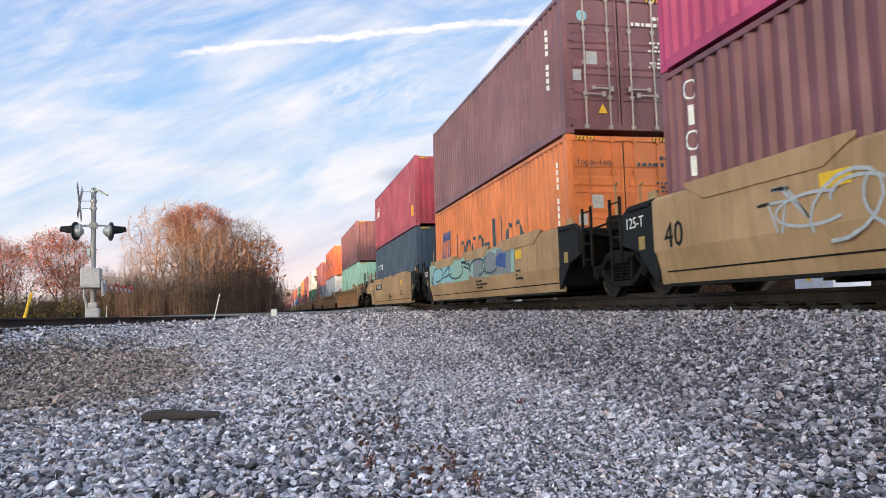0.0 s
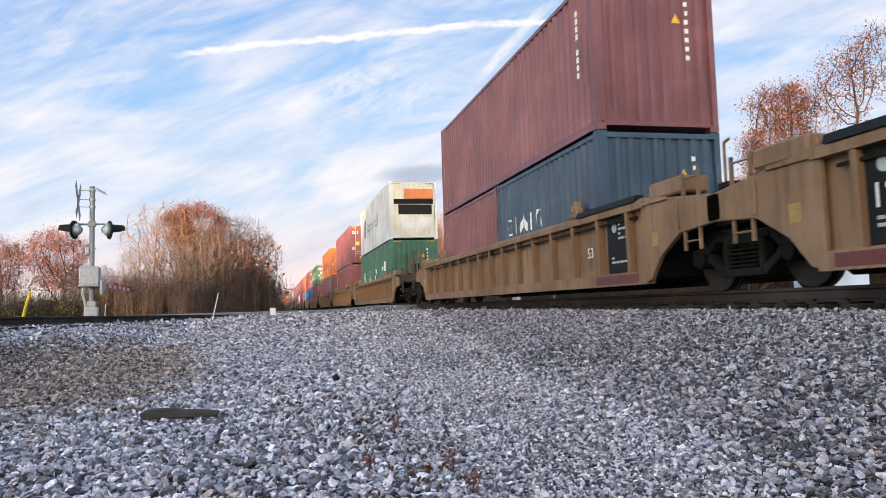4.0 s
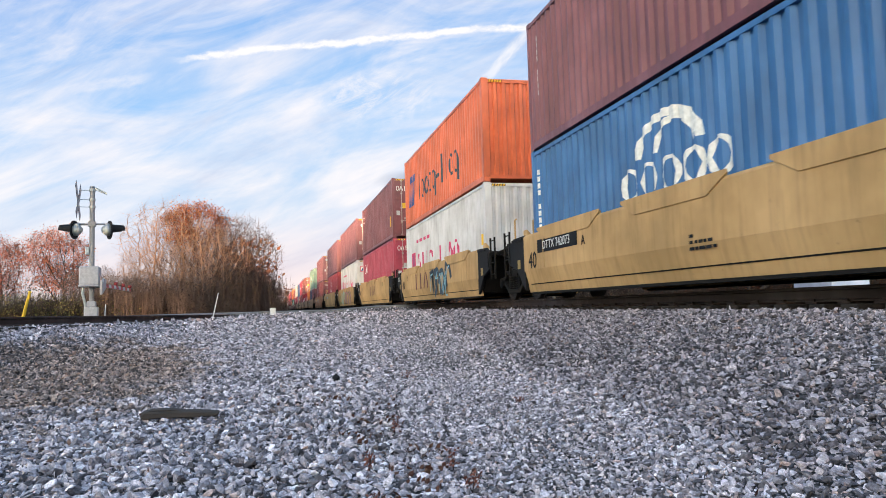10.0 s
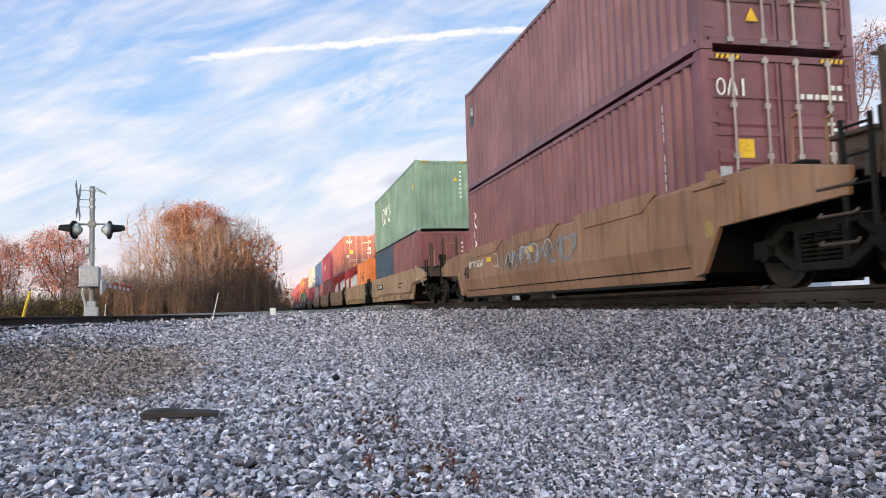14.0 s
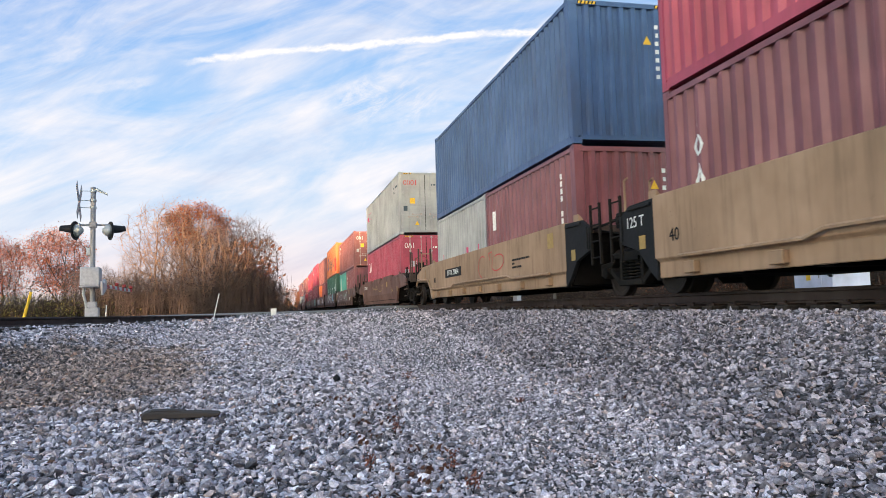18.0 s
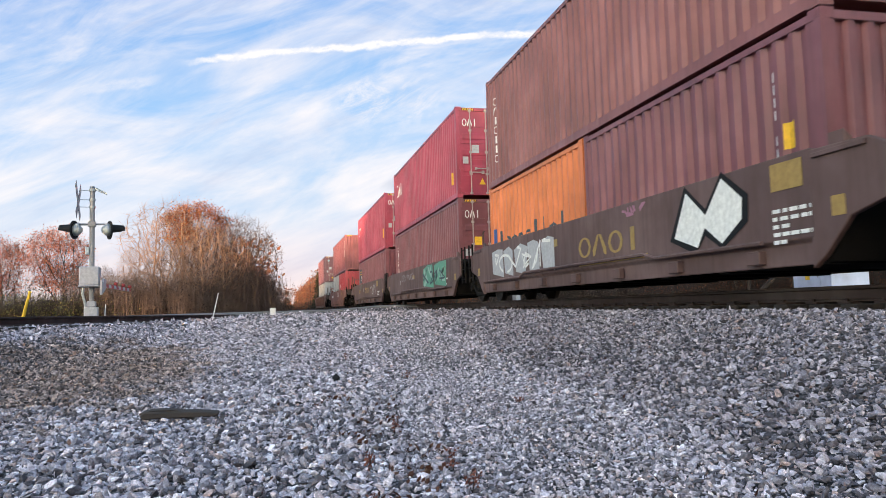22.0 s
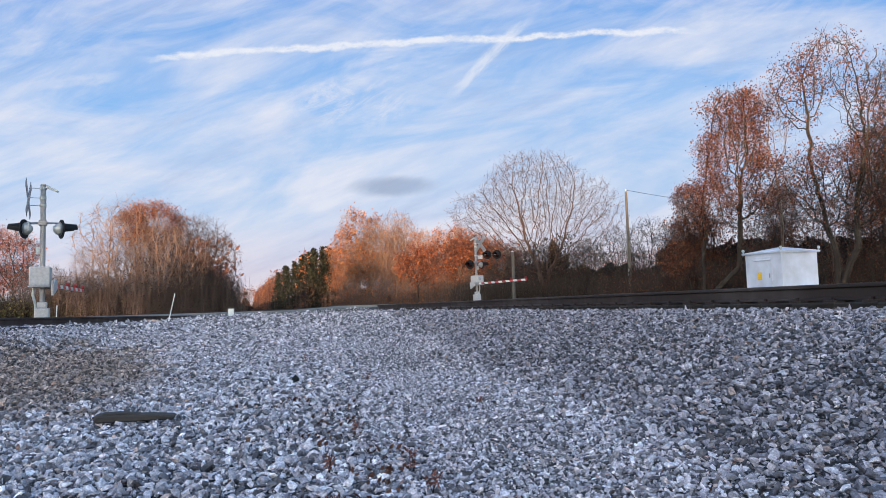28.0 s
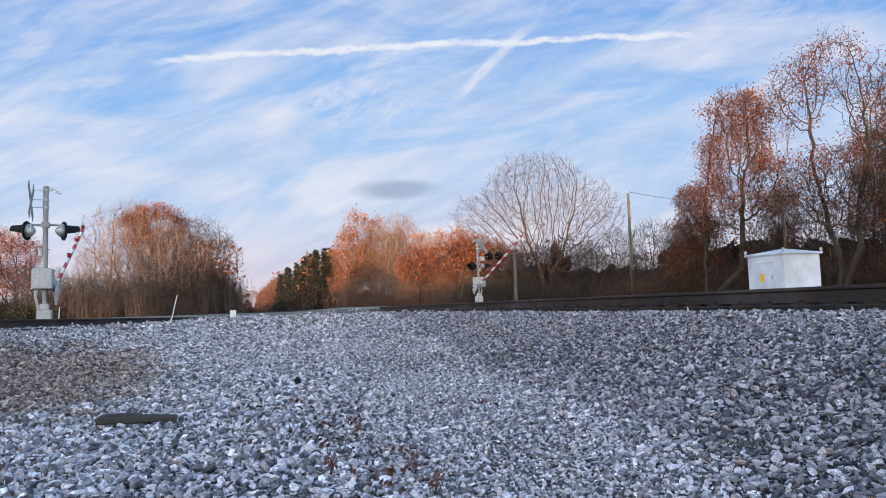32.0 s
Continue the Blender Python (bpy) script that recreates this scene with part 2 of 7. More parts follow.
ASPHALT = paint("asphalt", (0.16, 0.155, 0.15), 0.25, 0.85, grime=(0.08, 0.08, 0.08))
road_shape = Shape()
rx = spaced(-300, 300, -12, 26, 0.6)
for i, x in enumerate(rx):
    for y, dz in ((road_south(x), -0.25), (road_south(x) + 0.12, 0.0), (road_south(x) + 3.6, 0.04), (road_south(x) + 7.1, 0.0), (road_south(x) + 7.2, -0.25)):
        road_shape.v.append((x, y, road_top(x) + dz))
    if i:
        for k in range(4):
            a = (i - 1) * 5 + k
            road_shape.f.append((a, a + 5, a + 6, a + 1))
road = part("road", road_shape, ASPHALT)
tagged(road, "worn grey asphalt road rising over the tracks", "road", kind="structure")

RAIL_MAT = paint("rail_steel", (0.038, 0.023, 0.021), 0.4, 0.6, 0.2)
RAIL_HEAD = plain("rail_head_steel", (0.30, 0.26, 0.24), 0.35, 0.8)
TIE_MAT = paint("tie_timber", (0.026, 0.020, 0.017), 0.5, 0.9)
RAIL = [(-0.070, 0), (0.070, 0), (0.070, 0.012), (0.014, 0.030), (0.010, 0.120), (0.036, 0.135), (0.036, 0.160), (0.026, 0.171), (-0.026, 0.171), (-0.036, 0.160), (-0.036, 0.135), (-0.010, 0.120), (-0.014, 0.030), (-0.070, 0.012)]


def rail_run(name, pts, label, head=None):
    """A rail that follows points (x, y, top), and the shiny band on its head."""
    s, k = Shape(), len(RAIL)
    for x, y, z in pts:
        s.v += [(x + p, y, z - 0.171 + q) for p, q in RAIL]
    for i in range(len(pts) - 1):
        for j in range(k):
            h = (j + 1) % k
            s.f.append((i * k + j, i * k + h, (i + 1) * k + h, (i + 1) * k + j))
    ob = part(name, s, RAIL_MAT)
    tagged(ob, label, "rail", kind="structure")
    h = Shape()
    for x, y, z in pts:
        h.v += [(x - 0.024, y, z + 0.0015), (x + 0.024, y, z + 0.0015)]
    for i in range(len(pts) - 1):
        h.f.append((2 * i, 2 * i + 1, 2 * i + 3, 2 * i + 2))
    part("running_surface", h, head or RAIL_HEAD, ob, "rusted top of the rail" if head else "polished top of the rail")
    return ob


rail_ys = [-250] + list(np.arange(-10, 60, 2.0)) + [80, 120, 200, 350, 620, 900]
for side in (-0.7525, 0.7525):
    r = rail_run("rail", [(TRACK_X + side, y, RAIL_TOP) for y in rail_ys], "rust-brown steel rail with a polished head")
    spike = Shape().box(-0.16, 0.16, -0.09, 0.09, -0.022, 0.0).box(0.075, 0.10, -0.05, -0.02, 0, 0.03).box(-0.10, -0.075, 0.02, 0.05, 0, 0.03)
    for i in range(60):
        part("tie_plate", spike, RAIL_MAT, r, at=pose(TRACK_X + side, 1.2 + 0.5 * i, RAIL_TOP - 0.171), key="tie_plate")
for side in (0.0, -1.505):
    ys = [-30] + list(np.arange(-8, 29.0, 2.0)) + [29.6]
    rail_run("rail", [(spur_x(y) + side * 1.02, y, spur_top(y)) for y in ys], "dark rusted rail of the side track", RAIL_MAT)


def tie_shape():
    s = Shape().box(-1.3, 1.3, -0.115, 0.115, -0.18, 0.0)
    return s


main_ties = thing("timber_ties", "weathered creosoted timber ties under the main rails", "rail tie", kind="structure")
for i in range(150):
    y = 1.2 + 0.5 * i
    if not road_south(TRACK_X) - 0.1 < y < road_south(TRACK_X) + 7.3:
        part("tie", tie_shape, TIE_MAT, main_ties, at=pose(TRACK_X + random.uniform(-0.04, 0.04), y, RAIL_TOP - 0.193, 0, 0, random.uniform(-1, 1)), bevel=0.012, key="tie")
spur_ties = thing("timber_ties", "dark timber ties of the side track", "rail tie", kind="structure")
for i in range(53):
    y = 2.0 + 0.52 * i
    part("tie", tie_shape, TIE_MAT, spur_ties, at=pose(spur_x(y) - 0.77, y, spur_top(y) - 0.193, 0, 0, -12.7 + random.uniform(-1, 1)), bevel=0.012, key="tie")

# rubber crossing panels beside the rails where the road passes
panel_mat = plain("crossing_panel", (0.10, 0.10, 0.10), 0.8)
for x0, x1 in ((-1.55, -0.80), (-0.68, 0.68), (0.80, 1.55)):
    s = Shape()
    s.box(TRACK_X + x0, TRACK_X + x1, road_south(TRACK_X) + 0.1, road_south(TRACK_X) + 7.1, RAIL_TOP - 0.12, RAIL_TOP - 0.004)
    tagged(part("crossing_panel", s, panel_mat, bevel=0.01), "dark worn crossing panel between the rails", "crossing panel", kind="structure")
# ---------------------------------------------------------------- the train
TRAIN = []          # every thing that runs with the train, and its place along it
FLOOR = RAIL_TOP + 0.36
HW = 1.219          # half a container's width
PITCH = 0.278


def corr(y, length):
    """Depth of the side's corrugation at y."""
    if y < 0.16 or y > length - 0.16:
        return 0.0
    t = ((y - 0.16) % PITCH) / PITCH
    for a, b, lo, hi in ((0, 0.26, 0, 0), (0.26, 0.5, 0, 1), (0.5, 0.76, 1, 1), (0.76, 1.001, 1, 0)):
        if t <= b:
            return 0.058 * (lo + (hi - lo) * (t - a) / (b - a))
    return 0.0


def breaks(length, a, b):
    ys = {a, b}
    k = 0
    while 0.16 + k * PITCH < length:
        for t in (0, 0.26, 0.5, 0.76):
            y = 0.16 + (k + t) * PITCH
            if a < y < b:
                ys.add(y)
        k += 1
    return sorted(ys)


def side_shape(length, h, smooth):
    s = Shape()
    ys = [0.10, length - 0.10] if smooth else breaks(length, 0.10, length - 0.10)
    for y in ys:
        x = -HW + 0.008 + (0 if smooth else corr(y, length))
        s.v += [(x, y, 0.15), (x, y, h - 0.10)]
    for i in range(len(ys) - 1):
        s.f.append((2 * i, 2 * i + 2, 2 * i + 3, 2 * i + 1))
    return s


def end_shape(h):
    """The corrugated front wall."""
    s = Shape()
    xs = []
    k, p = 0, 0.25
    x = -HW + 0.10
    while x < HW - 0.12:
        xs += [(x, 0.012), (x + 0.09, 0.012), (x + 0.125, 0.065), (x + 0.215, 0.065)]
        x += p
    xs = [q for q in xs if q[0] < HW - 0.10] + [(HW - 0.10, 0.012)]
    for x, d in xs:
        s.v += [(x, d, 0.16), (x, d, h - 0.12)]
    for i in range(len(xs) - 1):
        s.f.append((2 * i, 2 * i + 2, 2 * i + 3, 2 * i + 1))
    return s


def frame_shape(length, h):
    s = Shape()
    for x in (-HW, HW - 0.11):
        for y in (0.0, length - 0.11):
            s.box(x, x + 0.11, y, y + 0.11, 0.12, h - 0.12)
        s.box(x, x + 0.07 if x < 0 else x + 0.11, 0.15, length - 0.15, 0.02, 0.17)
        s.box(x, x + 0.07 if x < 0 else x + 0.11, 0.15, length - 0.15, h - 0.115, h - 0.035)
    for y in (0.0, length - 0.11):
        s.box(-HW + 0.15, HW - 0.15, y + (0.02 if y == 0 else 0), y + 0.10, 0.085 if y == 0 else 0.03, 0.17)
        s.box(-HW + 0.15, HW - 0.15, y, y + 0.10, h - 0.125, h - 0.03)
    s.box(-HW + 0.05, HW - 0.05, 0.1, length - 0.1, 0.10, 0.15)
    s.box(-HW + 0.06, HW - 0.06, length - 0.09, length - 0.05, 0.15, h - 0.05)
    return s


def roof_shape(length, h):
    s = Shape()
    s.box(-HW + 0.04, HW - 0.04, 0.05, length - 0.05, h - 0.055, h - 0.03)
    y = 0.3
    while y < length - 0.4:
        s.box(-HW + 0.2, HW - 0.2, y, y + 0.10, h - 0.03, h - 0.012)
        y += 0.42
    return s


def casting_shape():
    s = Shape().box(-0.09, 0.09, -0.09, 0.09, -0.06, 0.06)
    s.box(-0.035, 0.035, -0.094, -0.088, -0.03, 0.03).box(-0.094, -0.088, -0.035, 0.035, -0.03, 0.03)
    return s


def door_shape(h):
    """One door leaf with its pressed panels, hinged at x = 0."""
    s = Shape().box(0, 1.09, 0.035, 0.075, 0.17, h - 0.13)
    s.box(0, 0.05, 0.012, 0.035, 0.17, h - 0.13).box(1.04, 1.09, 0.012, 0.035, 0.17, h - 0.13)
    z0, z1, k = 0.17, h - 0.13, 5
    step = (z1 - z0) / k
    for i in range(k):
        s.box(0.05, 1.04, 0.012, 0.035, z0 + i * step, z0 + i * step + 0.055)
        if i in (1, 2, 3):
            s.prism([(0.018, z0 + i * step + 0.16), (0.035, z0 + i * step + 0.12), (0.035, z0 + i * step + 0.34), (0.018, z0 + i * step + 0.30)], "x", 0.10, 0.99)
    return s


def rod_shape(h):
    s = Shape().tube((0, -0.012, 0.10), (0, -0.012, h - 0.06), 0.019, 0.019, 6)
    for z in (0.14, 0.75, h * 0.5, h - 0.75, h - 0.12):
        s.box(-0.045, 0.045, -0.02, 0.02, z - 0.035, z + 0.035)
    return s


def handle_shape():
    return Shape().box(-0.02, 0.40, -0.035, -0.015, -0.015, 0.015).box(0.36, 0.44, -0.04, 0.0, -0.05, 0.05).box(-0.04, 0.03, -0.05, 0.0, -0.04, 0.04)


def ring(u0, u1, z0, z1, t):
    """An elliptic ring. A piece is its span across and what it covers there."""
    def cover(u):
        q = 2 * (u - u0) / (u1 - u0) - 1
        o = math.sqrt(max(0, 1 - q * q)) / 2
        k = 1 - 2 * t / (u1 - u0)
        i = math.sqrt(max(0, 1 - (q / k) ** 2)) / 2 * (1 - 2 * t / (z1 - z0) * 0.55) if abs(q) < k else 0
        m, h = (z0 + z1) / 2, z1 - z0
        return [(m - h * o, m - h * i), (m + h * i, m + h * o)]
    return [(u0, u1, cover)]


def slab(u0, u1, z0, z1):
    return [(u0, u1, lambda u: [(z0, z1)])]


def wedge(u0, u1, z0, z1, t):
    """A pointed pair of sloping strokes."""
    def cover(u):
        q = 1 - abs(2 * (u - u0) / (u1 - u0) - 1)
        top = z0 + (z1 - z0) * min(1, q + t)
        return [(max(z0, z0 + (z1 - z0) * (q - t) / (1 - t)) if q > t else z0, top)]
    return [(u0, u1, cover)]


# plain shapes from which painted marks are put together: across 0 to 1, up 0 to 1
SHAPES = {
    "m": [(0.0, 1.0, lambda u: [(math.sqrt(max(0, 0.62 - (2 * u - 1) ** 2 * 0.9)) if abs(2 * u - 1) < 0.82 else 0.0, math.sqrt(max(0, 1 - (2 * u - 1) ** 2)))])],
    "l": slab(0.32, 0.54, 0, 1), "o": ring(0.04, 0.88, 0, 0.72, 0.17), "O": ring(0.02, 0.90, 0, 1, 0.18), "-": slab(0.12, 0.72, 0.30, 0.43), ".": [],
    "p": ring(0.04, 0.88, 0, 0.72, 0.17) + slab(0.02, 0.20, -0.28, 0.40), "q": ring(0.04, 0.88, 0, 0.72, 0.17) + slab(0.70, 0.89, -0.28, 0.40),
    "v": wedge(0.02, 0.90, 0, 1, 0.30),
}


def strips(shape, start, z, h, w, cuts=()):
    """Quads (y, low, high; y, low, high) of one shape that runs forward from start."""
    for u0, u1, cover in SHAPES[shape]:
        flat = len(cover((u0 + u1) / 2)) == 1 and cover(u0) == cover(u1) == cover((u0 * 2 + u1) / 3)
        us = {u0, u1} | ({u0 + (u1 - u0) * i / 12 for i in range(13)} if not flat else set())
        us |= {(start - y) / w for y in cuts if u0 < (start - y) / w < u1}
        us = sorted(us)
        for p, q in zip(us, us[1:]):
            for (a0, a1), (b0, b1) in zip(cover(p + 1e-6), cover(q - 1e-6)):
                if a1 - a0 > 1e-4 or b1 - b0 > 1e-4:
                    yield start - p * w, z + a0 * h, z + a1 * h, start - q * w, z + b0 * h, z + b1 * h


def on_side(bars, length, smooth=False):
    """Painted bars (y0, y1, z0, z1[, lean]) and shapes (name, start, z, h, w) that follow the corrugated side."""
    s = Shape()
    for bar in bars:
        if isinstance(bar[0], str):
            cuts = () if smooth else breaks(length, max(0.1, bar[1] - bar[4]), min(length - 0.1, bar[1]))
            for ya, a0, a1, yb, b0, b1 in strips(*bar, cuts):
                xa, xb = (-HW + 0.004 + (0 if smooth else corr(y, length)) for y in (ya, yb))
                b = len(s.v)
                s.v += [(xb, yb, b0), (xa, ya, a0), (xa, ya, a1), (xb, yb, b1)]
                s.f.append((b, b + 1, b + 2, b + 3))
            continue
        y0, y1, z0, z1 = bar[:4]
        lean = bar[4] if len(bar) > 4 else 0.0
        ys = [y0, y1] if smooth else breaks(length, y0, y1)
        b = len(s.v)
        for y in ys:
            x = -HW + 0.004 + (0 if smooth else corr(y, length))
            s.v += [(x, y, z0), (x, y - lean, z1)]
        for i in range(len(ys) - 1):
            s.f.append((b + 2 * i, b + 2 * i + 2, b + 2 * i + 3, b + 2 * i + 1))
    return s


def on_front(bars, y=-0.002):
    """Flat signs (x0, x1, z0, z1) on the end wall; a fifth value makes a triangle."""
    s = Shape()
    for bar in bars:
        x0, x1, z0, z1 = bar[:4]
        b = len(s.v)
        if len(bar) > 4:
            s.v += [(x0, y, z0), (x1, y, z0), ((x0 + x1) / 2, y, z1), (x0, y + 0.004, z0), (x1, y + 0.004, z0), ((x0 + x1) / 2, y + 0.004, z1)]
            s.f += [(b, b + 1, b + 2), (b + 3, b + 5, b + 4)]
        else:
            s.box(x0, x1, y, y + 0.004, z0, z1)
    return s


def mark(shapes, start, z, h, w):
    """Plain shapes side by side, in the rhythm of a painted mark that runs forward from start."""
    return [(c, start - i * w, z, h, w) for i, c in enumerate(shapes)]


def column(shapes, y, top, h, w):
    """The same, one below the other."""
    return [(c, y, top - (i + 0.78) * h, h * 0.78, w) for i, c in enumerate(shapes)]


def rows_of_bars(y0, y1, z1, n, dz, seed=0):
    rnd = random.Random(seed)
    out = []
    for i in range(n):
        a = y1
        while a > y0:
            k = rnd.uniform(0.05, 0.14)
            out.append((max(y0, a - k), a, z1 - i * dz - dz * 0.5, z1 - i * dz))
            a -= k + rnd.uniform(0.02, 0.05)
            if rnd.random() < 0.2:
                break
    return out


COLOUR_WORDS = {"maroon": "maroon", "plum": "dark plum", "dark_plum": "deep purple-brown", "crimson": "crimson", "red": "red", "brick": "brick-red", "magenta": "magenta", "orange": "bright orange", "rust_orange": "faded orange-red",
                "navy": "navy blue", "blue": "bright blue", "royal": "royal blue", "seafoam": "pale seafoam green", "teal": "teal", "green": "dark green", "pale_green": "faded pale green",
                "white": "white", "grey": "light grey", "cream": "cream"}


def front_mark(shapes, x, z, h, w):
    """Plain shapes side by side on the end wall."""
    s = Shape()
    for i, c in enumerate(shapes):
        for ya, a0, a1, yb, b0, b1 in strips(c, -(x + i * w), z, h, w):
            b = len(s.v)
            s.v += [(-ya, 0.004, a0), (-yb, 0.004, b0), (-yb, 0.004, b1), (-ya, 0.004, a1)]
            s.f.append((b, b + 1, b + 2, b + 3))
    return s


def container(paint_key, length=12.192, h=2.896, doors=False, marks=(), smooth=False, note=""):
    """A container with its front end at y = 0 and its floor at z = 0."""
    mat = MATS[paint_key]
    size = "forty-foot" if length > 10 else "twenty-foot"
    label = f"{COLOUR_WORDS[paint_key]} {'smooth' if smooth else 'corrugated'} {size} container" + (" with barred doors" if doors else "") + (" " + note if note else "") + " on the train"
    ob = thing("shipping_container", label, "container", group="containers on the train")
    k = (length, h)
    part("frame", lambda: frame_shape(length, h), mat, ob, key=("frame",) + k)
    part("side_panel", lambda: side_shape(length, h, smooth), mat, ob, key=("side", smooth) + k)
    part("side_panel", lambda: side_shape(length, h, smooth), mat, ob, at=pose(0, length, 0, 0, 0, 180), key=("side", smooth) + k)
    part("roof", lambda: roof_shape(length, h), mat, ob, key=("roof",) + k)
    for x in (-HW + 0.088, HW - 0.088):
        for y in (0.088, length - 0.088):
            for z in (0.06, h - 0.06):
                part("corner_casting", casting_shape, mat, ob, at=pose(x, y, z, 0, 0, 0 if x < 0 else 180 if y > 1 else 90), key="casting")
    if doors:
        for flip in (0, 1):
            leaf = part("door", lambda: door_shape(h), mat, ob, at=pose(-HW + 0.115, 0, 0) if not flip else Matrix.Translation((HW - 0.115, 0.0, 0)) @ Matrix.Diagonal((-1, 1, 1, 1)), key=("door", h))
            for z in (0.35, 0.95, h - 0.95, h - 0.35):
                part("hinge", lambda: Shape().box(-0.045, 0.09, -0.005, 0.02, -0.05, 0.05), mat, leaf, at=pose(0, 0, z), key="hinge")
            for x in (0.34, 0.86):
                part("lock_rod", lambda: rod_shape(h), ROD if paint_key not in ("grey", "white", "orange") else mat, leaf, at=pose(x, 0, 0), key=("rod", h))
                part("handle", handle_shape, ROD, leaf, at=pose(x - 0.36 if x > 0.5 else x - 0.02, -0.01, 0.80 + (0.12 if x > 0.5 else 0)), key="door_handle")
        if paint_key == "plum":
            part("sticker", lambda: Shape().lathe((-0.78, 0.002, h - 0.48), (-0.78, 0.008, h - 0.48), [(0, 0.115), (1, 0.115)], 18), LETTERS["sky"], ob, "round pale blue sticker on the door", key=("round", h))
        else:
            tone, form = {"orange": ("slate", "lopo-loq"), "white": ("slate", "lopo-loq" if smooth else "--.--"), "grey": ("red", "OOOl"), "green": ("white", "OvOO")}.get(paint_key, ("white", "Ovl"))
            size = 0.13 if len(form) > 4 else 0.24
            if paint_key == "white" and not smooth:
                sign = part("sign_plate", lambda: on_front([(-0.98, -0.60, h - 0.82, h - 0.42)], 0.002), LETTERS["pink"], ob, "red square sign on the door", key=("door_sign", h))
                part("sign_face", lambda: on_front([(-0.94, -0.64, h - 0.78, h - 0.46)], -0.001), LETTERS["white"], sign, "white field", key=("door_sign_face", h))
                part("sign_mark", lambda: on_front([(-0.93, -0.65, h - 0.76, h - 0.50, 1)], -0.004), LETTERS["blue"], sign, "blue wedge", key=("door_sign_mark", h))
            part("marking", front_mark(form, -1.02, h - 0.62, size, size * 0.72), LETTERS[tone], ob, f"{tone} mark in plain shapes on the door", key=("door_mark", h, form))
        part("placard", lambda: on_front([(-0.72, -0.48, 1.42, 1.68)], 0.006), LETTERS["yellow"] if paint_key in ("brick", "grey", "maroon") else LETTERS["silver"], ob, "square placard on the door", key="placard")
        part("placard", lambda: on_front([(-1.02, -0.84, 1.08, 1.30)], 0.006), LETTERS["slate"] if paint_key == "grey" else LETTERS["silver"], ob, "small placard on the door", key="placard_small")
        part("warning_sticker", lambda: on_front([(-0.50, -0.30, 0.42, 0.62, 1)], 0.006), LETTERS["yellow"], ob, "yellow warning triangle", key="warn")
        seal = Shape().box(-0.028, 0.028, 0.02, 0.05, 0.17, h - 0.13)
        part("door_seal", seal, GRIME, ob, key=("seal", h))
        info = rows_of_bars(0.28, 0.98, h - 0.42, 2, 0.14, 3) + rows_of_bars(0.66, 0.98, h - 0.95, 7, 0.085, 5)
        part("marking", on_front(info, 0.006), WHITE if paint_key not in ("white", "grey", "orange") else LETTERS["slate"], ob, "rows of small unreadable bars on the door", key=("info", h, paint_key in ("white", "grey", "orange")))
    else:
        part("end_panel", lambda: end_shape(h), mat, ob, key=("end", h))
        part("warning_sticker", lambda: on_front([(0.36, 0.54, h - 0.86, h - 0.68, 1)], 0.006), LETTERS["yellow"], ob, "yellow warning triangle", key=("warn_end", h))
        part("marking", on_front(rows_of_bars(0.62, 0.70, h - 0.45, 7, 0.17, 2), 0.006), WHITE, ob, "column of small white bars", key=("endinfo", h))
    if h > 2.7:
        for x in (-HW + 0.2, HW - 0.58):
            strip = part("hazard_strip", lambda: on_front([(0.0, 0.40, h - 0.112, h - 0.048)], -0.004), BLACK, ob, "black strip with yellow dashes on the top rail", at=pose(x, 0, 0), key=("tape", h))
            for i in range(5):
                part("dash", lambda: Shape().prism([(0.0, h - 0.11), (0.045, h - 0.11), (0.065, h - 0.05), (0.02, h - 0.05)], "y", -0.008, -0.004), LETTERS["yellow"], strip, "yellow dash", at=pose(0.01 + i * 0.078, 0, 0), key=("dash", h))
    for bars, colour in marks:
        part("marking", on_side(bars, length, smooth), LETTERS[colour], ob, f"{colour} painted marking")
    return ob


ROD = plain("galvanised_rod", (0.40, 0.34, 0.33), 0.5, 0.3)


